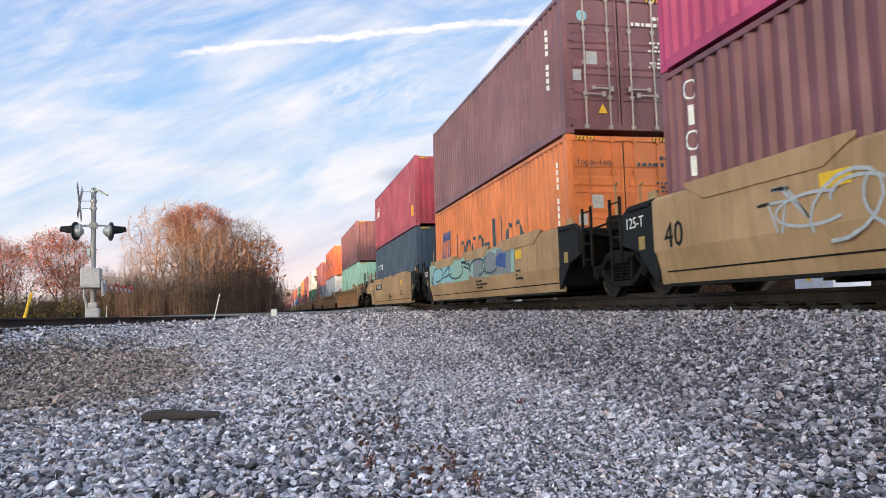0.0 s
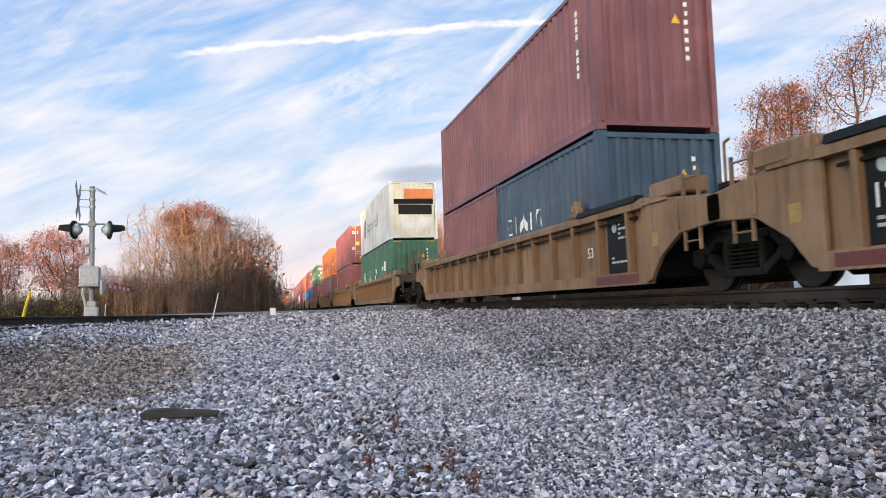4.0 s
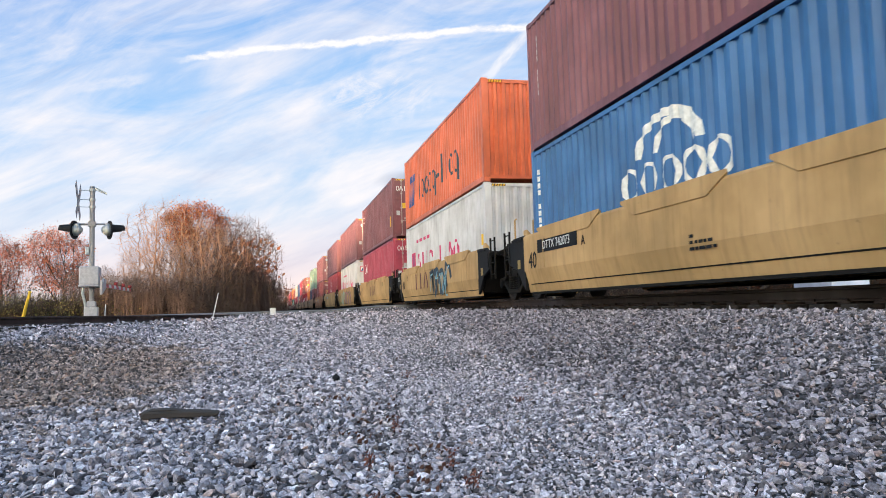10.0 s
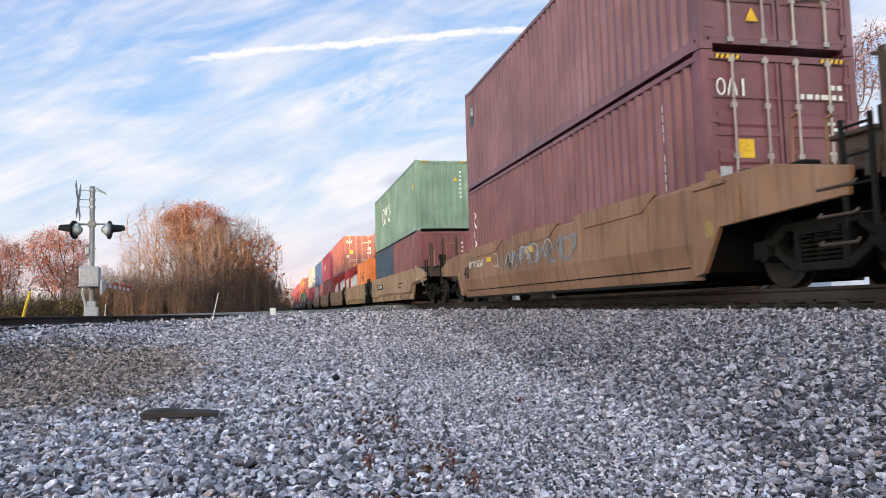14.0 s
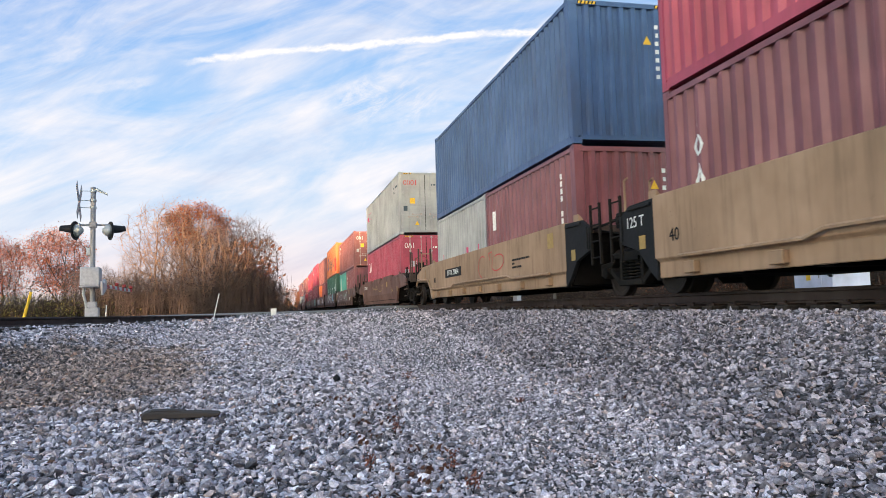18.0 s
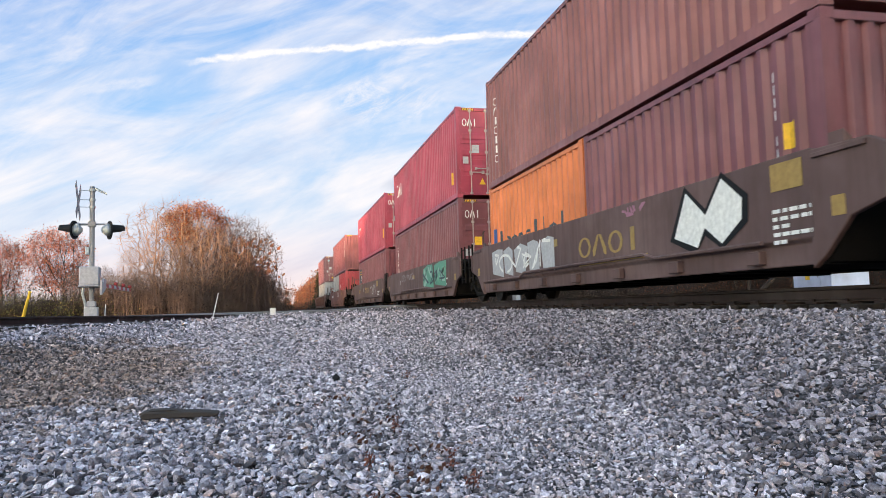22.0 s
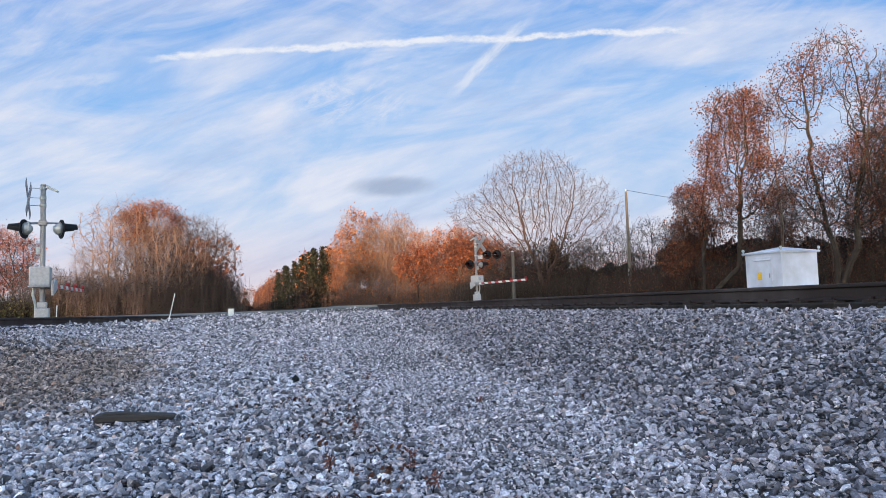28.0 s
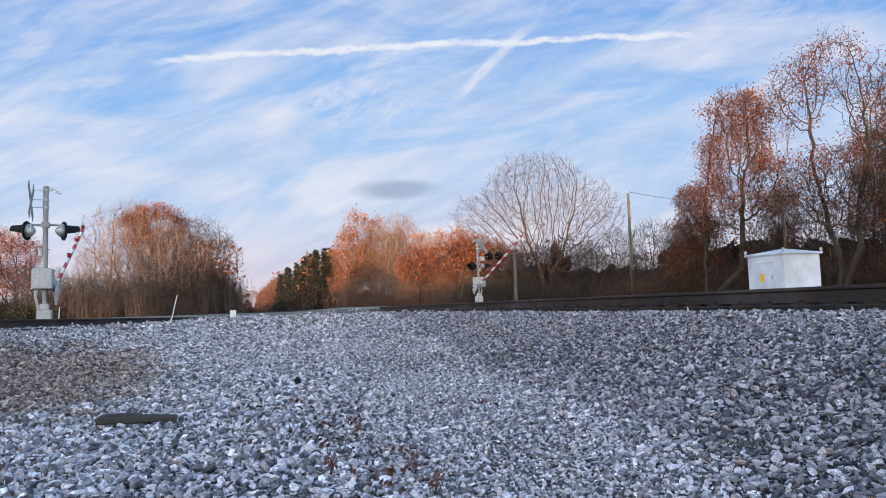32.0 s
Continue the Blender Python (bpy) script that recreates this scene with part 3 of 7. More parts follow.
def tank_container():
    """A twenty-foot frame around a steel tank."""
    ob = thing("tank_container", "white steel tank in a red twenty-foot frame on the train", "tank container", group="containers on the train")
    length, h = 6.058, 2.591
    red = paint("frame_red", (0.30, 0.030, 0.045), 0.3)
    s = Shape()
    for x in (-HW, HW - 0.13):
        for y in (0, length - 0.13):
            s.box(x, x + 0.13, y, y + 0.13, 0, h)
        s.box(x, x + 0.10, 0.13, length - 0.13, h - 0.12, h)
        s.box(x, x + 0.10, 0.13, length - 0.13, 0.0, 0.14)
    for y in (0, length - 0.13):
        s.box(-HW + 0.13, HW - 0.13, y, y + 0.13, h - 0.13, h).box(-HW + 0.13, HW - 0.13, y, y + 0.13, 0, 0.16)
        for x in (-1, 1):
            s.prism([(x * (HW - 0.13), h - 0.13), (x * (HW - 0.75), h - 0.13), (x * (HW - 0.13), h - 0.75)], "y", y + 0.04, y + 0.09)
            s.prism([(x * (HW - 0.13), 0.16), (x * (HW - 0.13), 0.78), (x * (HW - 0.75), 0.16)], "y", y + 0.04, y + 0.09)
    part("frame", s, red, ob, "red box-section frame", key="tank_frame")
    rings = [(0.0, 0.25), (0.012, 0.62), (0.035, 0.90), (0.07, 1.06), (0.10, 1.11), (0.90, 1.11), (0.93, 1.06), (0.965, 0.90), (0.988, 0.62), (1.0, 0.25)]
    tank = part("tank", lambda: Shape().lathe((0, 0.25, 1.27), (0, length - 0.25, 1.27), rings, 36), MATS["white"], ob, "white insulated tank", key="tank", smooth=True)
    for y in (1.3, 3.03, 4.7):
        part("band", lambda: Shape().lathe((0, -0.03, 1.27), (0, 0.03, 1.27), [(0, 1.118), (1, 1.118)], 36), GALV, tank, at=pose(0, y, 0), key="tank_band")
    c = Shape().box(-1.02, 1.02, 0.3, length - 0.3, 2.44, 2.475).lathe((0, 3.03, 2.3), (0, 3.03, 2.52), [(0, 0.28), (1, 0.28)], 16)
    for y in (0.9, 1.9, 3.0, 4.1, 5.1):
        part("walkway_bracket", lambda: Shape().box(-HW + 0.02, -0.85, -0.04, 0.04, 2.38, 2.44), red, ob, at=pose(0, y, 0), key="tank_bracket")
    part("catwalk", c, plain("walkway_steel", (0.12, 0.12, 0.12), 0.7), ob, "grey walkway over the tank", key="catwalk")
    w = Shape()
    for bar in mark("lOvOl", 4.9, 0.62, 0.62, 0.78):
        for ya, a0, a1, yb, b0, b1 in strips(*bar):
            b0_ = len(w.v)
            for y, lo, hi in ((ya, a0, a1), (yb, b0, b1)):
                for z in (lo, (lo + hi) / 2, hi):
                    w.v.append((-math.sqrt(1.116 ** 2 - (z - 1.27) ** 2), y, z))
            w.f += [(b0_, b0_ + 3, b0_ + 4, b0_ + 1), (b0_ + 1, b0_ + 4, b0_ + 5, b0_ + 2)]
    part("marking", w, LETTERS["pink"], ob, "large magenta strokes on the tank", key="tank_word")
    return ob


def reefer_front(ob, h):
    """Machinery in the front end of a refrigerated container."""
    s = Shape().box(-HW + 0.14, HW - 0.14, 0.02, 0.10, 0.2, h - 0.15)
    part("machine_panel", s, MATS["cream"], ob, "cream panel of the cooling unit")
    # flat black plate: the condenser recess's shade is only its colour
    part("fan_recess_plate", Shape().box(-0.75, 0.95, -0.004, 0.02, 1.25, 1.75), BLACK, ob, "black plate painted as the shaded condenser recess")
    part("cover", Shape().box(-0.45, 1.02, -0.03, 0.02, 2.05, 2.55), MATS["orange"], ob, "orange cover", bevel=0.03)
    part("grille", Shape().box(-0.98, 1.02, -0.012, 0.02, 1.78, 2.03), GRIME, ob)
    part("hatch", Shape().box(-0.6, 0.1, -0.01, 0.02, 0.55, 1.1).box(0.2, 0.9, -0.01, 0.02, 0.55, 1.1), MATS["white"], ob, bevel=0.01)


# ---- well cars -------------------------------------------------------------
def sideframe_shape():
    s = Shape()
    prof = [(-1.12, 0.34), (-1.12, 0.56), (-0.72, 0.60), (-0.55, 0.74), (0.55, 0.74), (0.72, 0.60), (1.12, 0.56), (1.12, 0.34), (1.02, 0.34), (1.02, 0.48), (0.76, 0.48), (0.74, 0.40), (0.42, 0.18), (-0.42, 0.18), (-0.74, 0.40), (-0.76, 0.48), (-1.02, 0.48), (-1.02, 0.34)]
    s.prism([(-0.55, 0.74), (0.55, 0.74), (0.55, 0.64), (-0.55, 0.64)], "x", -0.09, 0.09)
    for q in (-1, 1):
        s.prism([(q * 0.55, 0.74), (q * 0.72, 0.60), (q * 1.13, 0.57), (q * 1.13, 0.36), (q * 1.04, 0.36), (q * 1.03, 0.49), (q * 0.70, 0.50), (q * 0.55, 0.62)], "x", -0.08, 0.08)
        s.prism([(q * 0.72, 0.52), (q * 0.76, 0.40), (q * 0.42, 0.17), (q * 0.38, 0.27), (q * 0.62, 0.42)], "x", -0.08, 0.08)
        s.box(-0.07, 0.07, q * 0.36 - 0.05, q * 0.36 + 0.05, 0.24, 0.66)
    s.prism([(-0.42, 0.17), (0.42, 0.17), (0.38, 0.27), (-0.38, 0.27)], "x", -0.09, 0.09)
    return s


def springs_shape():
    s = Shape()
    for y in (-0.22, 0.0, 0.22):
        for i in range(6):
            z = 0.285 + i * 0.052
            s.lathe((0, y, z), (0, y, z + 0.034), [(0, 0.082), (0.5, 0.098), (1, 0.082)], 10)
    s.box(-0.10, 0.10, -0.32, 0.32, 0.585, 0.65)
    return s


def wheelset_shape():
    s = Shape()
    for x in (-0.7525, 0.7525):
        q = 1 if x > 0 else -1
        s.lathe((x - q * 0.07, 0, 0.42), (x + q * 0.07, 0, 0.42), [(0, 0.12), (0.02, 0.455), (0.2, 0.455), (0.28, 0.425), (0.95, 0.418), (0.97, 0.36), (0.8, 0.33), (0.62, 0.20), (1.0, 0.14), (1.05, 0.05)], 28)
    s.tube((-0.9, 0, 0.42), (0.9, 0, 0.42), 0.085, 0.085, 10)
    return s


def bearing_shape():
    return Shape().lathe((-0.13, 0, 0.42), (0.12, 0, 0.42), [(0, 0.06), (0.05, 0.105), (0.7, 0.115), (1, 0.12)], 14)


def truck(car, y):
    t = part("truck", lambda: Shape().box(-1.02, 1.02, -0.20, 0.20, 0.50, 0.78).lathe((0, 0, 0.78), (0, 0, 0.95), [(0, 0.32), (1, 0.32)], 16), DARK, car, "dark cast-steel truck", at=pose(0, y, 0), key="truck_bolster")
    for x in (-1.0, 1.0):
        part("side_frame", sideframe_shape, GRIME, t, at=pose(x, 0, 0), bevel=0.012, key="side_frame")
        part("springs", springs_shape, GRIME, t, at=pose(x, 0, 0), key="springs")
        for y1 in (-0.89, 0.89):
            part("bearing", bearing_shape, DARK, t, at=pose(x, y1, 0, 0, 0, 0 if x < 0 else 180), key="bearing")
    for y1 in (-0.89, 0.89):
        part("wheelset", wheelset_shape, WHEEL, t, "steel wheels with worn treads", at=pose(0, y1, 0), key="wheelset", smooth=False)
    return t


WHEEL = paint("wheel_steel", (0.030, 0.022, 0.020), 0.5, 0.6, 0.2)


def ladder_shape(h=1.0, w=0.34, n=4):
    s = Shape()
    for y in (-w / 2, w / 2):
        s.box(-0.02, 0.02, y - 0.02, y + 0.02, 0, h)
    for i in range(n):
        s.tube((0, -w / 2, 0.12 + i * (h - 0.2) / (n - 1)), (0, w / 2, 0.12 + i * (h - 0.2) / (n - 1)), 0.014, 0.014, 6)
    return s


def text_part(text, size, material, parent, at, label):
    cu = bpy.data.curves.new("lettering", "FONT")
    cu.body, cu.size, cu.resolution_u = text, size, 2
    cu.align_x, cu.align_y = "CENTER", "CENTER"
    cu.extrude = 0.002
    ob = new("lettering", cu)
    cu.materials.append(material)
    ob.parent, ob.matrix_basis = parent, at
    return tagged(ob, label)


def on_car(x, y, z):
    """Pose of lettering on the side that faces the valley."""
    return Matrix.Translation((x, y, z)) @ Matrix(((0, 0, -1, 0), (-1, 0, 0, 0), (0, 1, 0, 0), (0, 0, 0, 1)))


def scrawl(seed, y0, y1, z0, z1, x, n=10, w=0.05):
    """Sprayed loops: ribbons along wavy lines on a flat side."""
    rnd = random.Random(seed)
    s = Shape()
    for k in range(n):
        cy = y0 + (k + 0.5) * (y1 - y0) / n
        rw, rh = (y1 - y0) / n * rnd.uniform(0.5, 0.8), (z1 - z0) * rnd.uniform(0.3, 0.48)
        cz, a0, turn = (z0 + z1) / 2 + rnd.uniform(-0.1, 0.1) * (z1 - z0), rnd.uniform(0, 6.28), rnd.choice((3.6, 4.6, 5.6, -4.6))
        tilt = rnd.uniform(-0.5, 0.5)
        sharp = [(rnd.uniform(-0.9, 0.9), rnd.choice((-1, -0.5, 0.2, 0.9, 1)) * rnd.uniform(0.8, 1)) for _ in range(rnd.choice((4, 5, 7)))] if rnd.random() < 0.6 else ()
        pts = []
        for i in range(13):
            a = a0 + turn * i / 12
            if sharp:
                j, t = divmod(i * (len(sharp) - 1) / 12, 1)
                p, q = sharp[int(j)], sharp[min(len(sharp) - 1, int(j) + 1)]
                pts.append((cy + rw * (p[0] + (q[0] - p[0]) * t), cz + rh * (p[1] + (q[1] - p[1]) * t)))
                continue
            pts.append((cy + rw * math.cos(a) + tilt * rh * math.sin(a), min(z1, max(z0, cz + rh * math.sin(a)))))
        b = len(s.v)
        for i, (py, pz) in enumerate(pts):
            q = pts[min(12, i + 1)]
            p = pts[max(0, i - 1)]
            dy, dz = q[0] - p[0], q[1] - p[1]
            m = math.hypot(dy, dz) or 1
            s.v += [(x - 0.0004 * k, py - dz / m * w, pz + dy / m * w), (x - 0.0004 * k, py + dz / m * w, pz - dy / m * w)]
        for i in range(12):
            s.f.append((b + 2 * i, b + 2 * i + 1, b + 2 * i + 3, b + 2 * i + 2))
    return s


def patch(seed, y0, y1, z0, z1, x, n=7):
    """Filled sprayed shapes side by side."""
    rnd = random.Random(seed)
    s = Shape()
    for k in range(n):
        a, c = y0 + k * (y1 - y0) / n, y0 + (k + 0.92) * (y1 - y0) / n
        b = len(s.v)
        d = [rnd.uniform(-0.12, 0.12) for _ in range(6)]
        s.v += [(x, a + d[0], z0), (x, c + d[1], z0 + abs(d[2])), (x, c + d[3], z1 - abs(d[4])), (x, (a + c) / 2, z1), (x, a + d[5], z1 - abs(d[0]))]
        s.f.append((b, b + 1, b + 2, b + 3, b + 4))
    return s


END_STEEL = paint("grimy_end_steel", (0.075, 0.048, 0.038), 0.55, 0.7)
CAR_WORDS = {"tan": "tan", "yellow": "dull yellow", "ochre": "rusty ochre", "brown": "brown", "dark_brown": "dark brown", "khaki": "dusty khaki", "rust": "rust-brown", "red_brown": "reddish-brown"}
SX = 1.46       # half a car's width


def well_car(kind, colour, long_well=False, rear=False, front_end=False, code="", extras=()):
    """A well car; its container's front end is at y = 0, and z = 0 is the rail's top."""
    mat = MATS["car_" + colour]
    a, b = (-1.98, 14.17) if long_well else (-0.06, 12.25)
    desc = {"S": "smooth-sided", "R": "ribbed", "P": "smooth-sided"}[kind]
    car = thing("well_car", f"{CAR_WORDS[colour]} {desc} steel well car with dark trucks", "railway wagon", group="well cars of the train")
    n = (b - a)
    for side in (-1, 1):
        at = pose(0, 0, 0) if side < 0 else Matrix.Diagonal((-1, 1, 1, 1))
        if kind == "R":
            sill = part("side_sill", lambda: Shape().box(-SX + 0.10, -SX + 0.13, a, b, 0.22, 1.36).box(-SX - 0.03, -SX + 0.13, a, b, 0.14, 0.34), mat, car, at=at, key=("rsill", a, b))
            part("top_chord", lambda: Shape().prism([(-SX - 0.05, 1.28), (-SX - 0.05, 1.38), (-SX + 0.02, 1.44), (-SX + 0.14, 1.44), (-SX + 0.14, 1.28)], "y", a, b), mat, sill, key=("rchord", a, b))
            k = 15
            for i in range(k):
                y = a + 0.55 + i * (n - 1.1) / (k - 1)
                part("rib", lambda: Shape().prism([(-SX - 0.04, 1.28), (-SX + 0.10, 1.28), (-SX + 0.10, 0.22), (-SX - 0.02, 0.22), (-SX - 0.02, 0.30)], "y", -0.042, 0.042), mat, sill, at=pose(0, y, 0), bevel=0.008, key="rib")
        elif kind == "S":
            prof = [(-SX + 0.10, 0.14), (-SX - 0.02, 0.62), (-SX - 0.02, 1.36), (-SX + 0.02, 1.40), (-SX + 0.12, 1.40), (-SX + 0.12, 0.14)]
            sill = part("side_sill", lambda: Shape().prism(prof, "y", a + 0.05, b - 0.05), mat, car, at=at, bevel=0.012, key=("ssill", a, b))
            for y0, y1 in ((0.9, 3.9), (4.7, 7.5), (8.3, 11.3)):
                part("guard_plate", lambda: Shape().prism([(y0, 1.47), (y1, 1.47), (y1, 1.42), (y1 - 0.45, 1.20), (y0 + 0.45, 1.20), (y0, 1.42)], "x", -SX - 0.040, -SX - 0.018).box(-SX - 0.03, -SX + 0.06, y0 + 0.1, y1 - 0.1, 1.38, 1.455), mat, sill, bevel=0.006, key=("guard", y0))
            part("weld_seam", lambda: Shape().prism([(-SX + 0.062, 0.305), (-SX + 0.040, 0.31), (-SX + 0.036, 0.325), (-SX + 0.06, 0.325)], "y", a + 0.3, b - 0.3), GRIME, sill, "dark weld line along the side", key=("seam", a, b))
            for y in (a + 1.25, b - 1.25):
                part("joint_strip", lambda: Shape().box(-SX - 0.030, -SX - 0.016, -0.04, 0.04, 0.64, 1.38), mat, sill, at=pose(0, y, 0), bevel=0.004, key="joint_strip")
            part("bottom_flange", lambda: Shape().box(-SX + 0.02, -SX + 0.2, a + 0.4, b - 0.4, 0.10, 0.145), GRIME, sill, key=("sflange", a, b))
        else:
            prof = [(-SX - 0.02, 0.50), (-SX - 0.02, 1.42), (-SX + 0.08, 1.42), (-SX + 0.08, 0.22), (-SX + 0.03, 0.22), (-SX + 0.03, 0.45)]
            sill = part("side_sill", lambda: Shape().prism(prof, "y", a + 0.05, b - 0.05), mat, car, at=at, bevel=0.01, key=("psill", a, b))
            part("pipe", lambda: Shape().pipe([(-SX - 0.08, a + 0.8, 0.50), (-SX - 0.08, a + 3.2, 0.50), (-SX - 0.08, a + 3.5, 0.58), (-SX - 0.08, b - 3.5, 0.58), (-SX - 0.08, b - 3.2, 0.50), (-SX - 0.08, b - 0.8, 0.50)], 0.028), mat, sill, key=("ppipe", a, b))
            for i in range(7):
                part("bracket", lambda: Shape().box(-SX - 0.07, -SX + 0.03, -0.12, 0.12, 0.26, 0.42), mat, sill, at=pose(0, a + 1.0 + i * (n - 2.0) / 6, 0), bevel=0.01, key="pbr")
        if kind == "R":
            if colour == "ochre":
                for y in [q for q, shown in ((a + 0.98, not front_end), (b - 0.98, not rear)) if shown]:
                    part("number_panel", lambda: Shape().box(-SX + 0.06, -SX + 0.095, -0.42, 0.42, 0.36, 1.27), BLACK, sill, "black painted panel", at=pose(0, y, 0), key="number_panel")
                    if side < 0:
                        part("stencil", lambda: Shape().lathe((-SX + 0.054, 0.16, 1.10), (-SX + 0.058, 0.16, 1.10), [(0, 0.085), (1, 0.085)], 16), LETTERS["silver"], sill, "round grey stencil", at=pose(0, y, 0), key="stencil_ring")
                        rows = Shape()
                        for p0, p1, z0, z1 in rows_of_bars(-0.32, 0.02, 1.16, 4, 0.075, 8) + rows_of_bars(-0.30, 0.28, 0.62, 2, 0.07, 9):
                            rows.box(-SX + 0.054, -SX + 0.058, p0, p1, z0, z1)
                        part("stencil", rows, LETTERS["silver"], sill, "rows of small stencilled bars", at=pose(0, y, 0), key="stencil_rows")
                        part("warning_strip", lambda: Shape().box(-SX - 0.034, -SX - 0.03, -0.75, 0.75, 0.17, 0.31), LETTERS["plum"], sill, "dark red strip", at=pose(0, y, 0), key="warn_strip")
            part("rail_pipe", lambda: Shape().tube((-SX + 0.02, a + 0.3, 1.17), (-SX + 0.02, b - 0.3, 1.17), 0.022, 0.022, 6), GRIME, sill, key=("rpipe", a, b))
        # end panels that rise over the trucks
        for end in (0, 1):
            y0, d = (a, -1) if end == 0 else (b, 1)
            last = (front_end and end == 0) or (rear and end == 1)
            if kind == "R":
                prof = [(y0 - d * 0.10, 0.14), (y0 + d * 0.12, 0.20), (y0 + d * 0.42, 0.52), (y0 + d * 0.95, 0.80), (y0 + d * 1.9, 0.87), (y0 + d * 1.9, 1.20), (y0 + d * 0.8, 1.32), (y0 - d * 0.10, 1.44)]
            elif last:
                prof = [(y0 - d * 0.10, 0.18), (y0 + d * 0.12, 0.22), (y0 + d * 0.50, 0.78), (y0 + d * 2.6, 0.86), (y0 + d * 2.65, 1.14), (y0 + d * 1.5, 1.38), (y0 - d * 0.10, 1.41)]
            else:
                prof = [(y0 - d * 0.10, 0.18), (y0 + d * 0.08, 0.30), (y0 + d * 0.45, 0.66), (y0 + d * 0.98, 0.80), (y0 + d * 1.02, 1.22), (y0 + d * 0.7, 1.38), (y0 - d * 0.10, 1.40)]
            dark_end = not last and (kind == "S" and colour in ("tan", "yellow") or colour == "khaki")
            panel = part("end_panel", lambda: Shape().prism(prof, "x", -SX - 0.016, -SX + 0.06), BLACK if dark_end else mat, car, at=at, bevel=0.01, key=("endpanel", a, b, end, kind == "R", last))
            part("stiffener", lambda: Shape().box(-SX - 0.045, -SX - 0.016, y0 + d * 0.94 - 0.03, y0 + d * 0.94 + 0.03, 0.84, 1.24).box(-SX - 0.05, -SX - 0.016, min(y0, y0 + d * 0.7), max(y0, y0 + d * 0.7), 1.30, 1.35), BLACK if dark_end else mat, panel, bevel=0.006, key=("stiff", a, b, end))
            part("sticker", lambda: Shape().box(-SX - 0.021, -SX - 0.016, y0 + d * 0.30 - 0.09, y0 + d * 0.30 + 0.09, 0.68, 0.88), LETTERS["gold"], panel, "small yellow plate", key=("stick", a, b, end))
            if last and kind == "P":
                part("pipe", lambda: Shape().pipe([(-SX - 0.07, y0 - d * 0.9, 0.50), (-SX - 0.07, y0 - d * 0.1, 0.52), (-SX - 0.07, y0 + d * 0.38, 0.86), (-SX - 0.07, y0 + d * 2.2, 0.92), (-SX - 0.07, y0 + d * 2.5, 0.72)], 0.032), mat, panel, key=("arch_pipe", a, b, end))
            if kind == "R" and colour == "ochre":
                part("rubber_strip", lambda: Shape().prism([(-SX - 0.07, 1.40), (-SX - 0.03, 1.50), (-SX + 0.10, 1.50), (-SX + 0.10, 1.445), (-SX - 0.02, 1.41)], "y", min(y0 - d * 2.4, y0 - d * 0.2), max(y0 - d * 2.4, y0 - d * 0.2)), BLACK if not last else mat, panel, "black rubber strip along the top chord" if not last else "row of tan covers along the top chord", key=("strip", a, b, end))
                part("guide_bracket", lambda: Shape().prism([(-0.16, 1.44), (0.16, 1.44), (0.16, 1.56), (0.02, 1.74), (-0.10, 1.74), (-0.16, 1.60)], "x", -SX - 0.02, -SX + 0.12).box(-SX - 0.05, -SX - 0.02, -0.10, 0.06, 1.54, 1.66), mat, panel, "tan flip-up container guide", at=pose(0, y0 - d * 2.62, 0), bevel=0.012, key="guide_bracket")
                part("end_bin", lambda: Shape().box(-SX + 0.02, -SX + 0.45, y0 + d * 0.55 - 0.45, y0 + d * 0.55 + 0.45, 1.36, 1.60), mat, panel, "tan step box", bevel=0.03, key=("bin", a, b, end))
    # floor, bulkheads and end platforms
    for y in (a + 0.8, b - 0.8):
        part("floor_plate", lambda: Shape().box(-SX + 0.1, SX - 0.1, -0.8, 0.8, 0.22, 0.34), DARK, car, at=pose(0, y, 0), key="floor_plate")
    for i in range(7):
        part("cross_beam", lambda: Shape().box(-SX + 0.1, SX - 0.1, -0.12, 0.12, 0.20, 0.32), DARK, car, at=pose(0, a + 1.8 + i * (n - 3.6) / 6, 0), key="cross_beam")
    for end in (0, 1):
        y0, d = (a, -1) if end == 0 else (b, 1)
        s = Shape().prism([(y0, 0.24), (y0 + d * 0.06, 0.24), (y0 + d * 0.55, 1.0), (y0 + d * 0.55, 1.18), (y0, 1.18)], "x", -SX + 0.08, SX - 0.08)
        part("bulkhead", s, DARK, car, key=("bulk", a, b, end))
        s = Shape().box(-0.62, 0.62, min(y0, y0 + d * 2.0), max(y0, y0 + d * 2.0), 0.92, 1.16).box(-1.30, 1.30, y0 + d * 0.55 - 0.12, y0 + d * 0.55 + 0.12, 1.16, 1.30)
        s.box(-0.95, 0.95, y0 + d * 1.5 - 0.35, y0 + d * 1.5 + 0.35, 1.14, 1.24)
        part("end_platform", s, END_STEEL if kind == "R" or colour == "khaki" else GRIME, car, bevel=0.015, key=("plat", a, b, end))
        for q in (-1, 1):
            part("guide_post", lambda: Shape().prism([(-0.05, 1.1), (0.05, 1.1), (0.05, 1.46), (-0.05, 1.56)], "y", -0.12, 0.12), mat, car, at=pose(q * 1.30, y0 + d * 0.18, 0), bevel=0.015, key="guide_post")
            part("ladder", lambda: ladder_shape(1.05, 0.36, 4), GRIME if kind != "R" else END_STEEL if (front_end and end == 0) or (rear and end == 1) else mat, car, at=pose(q * (SX - 0.02), y0 + d * (2.72 if (front_end and end == 0) or (rear and end == 1) else 1.22), 0.55), key="ladder")
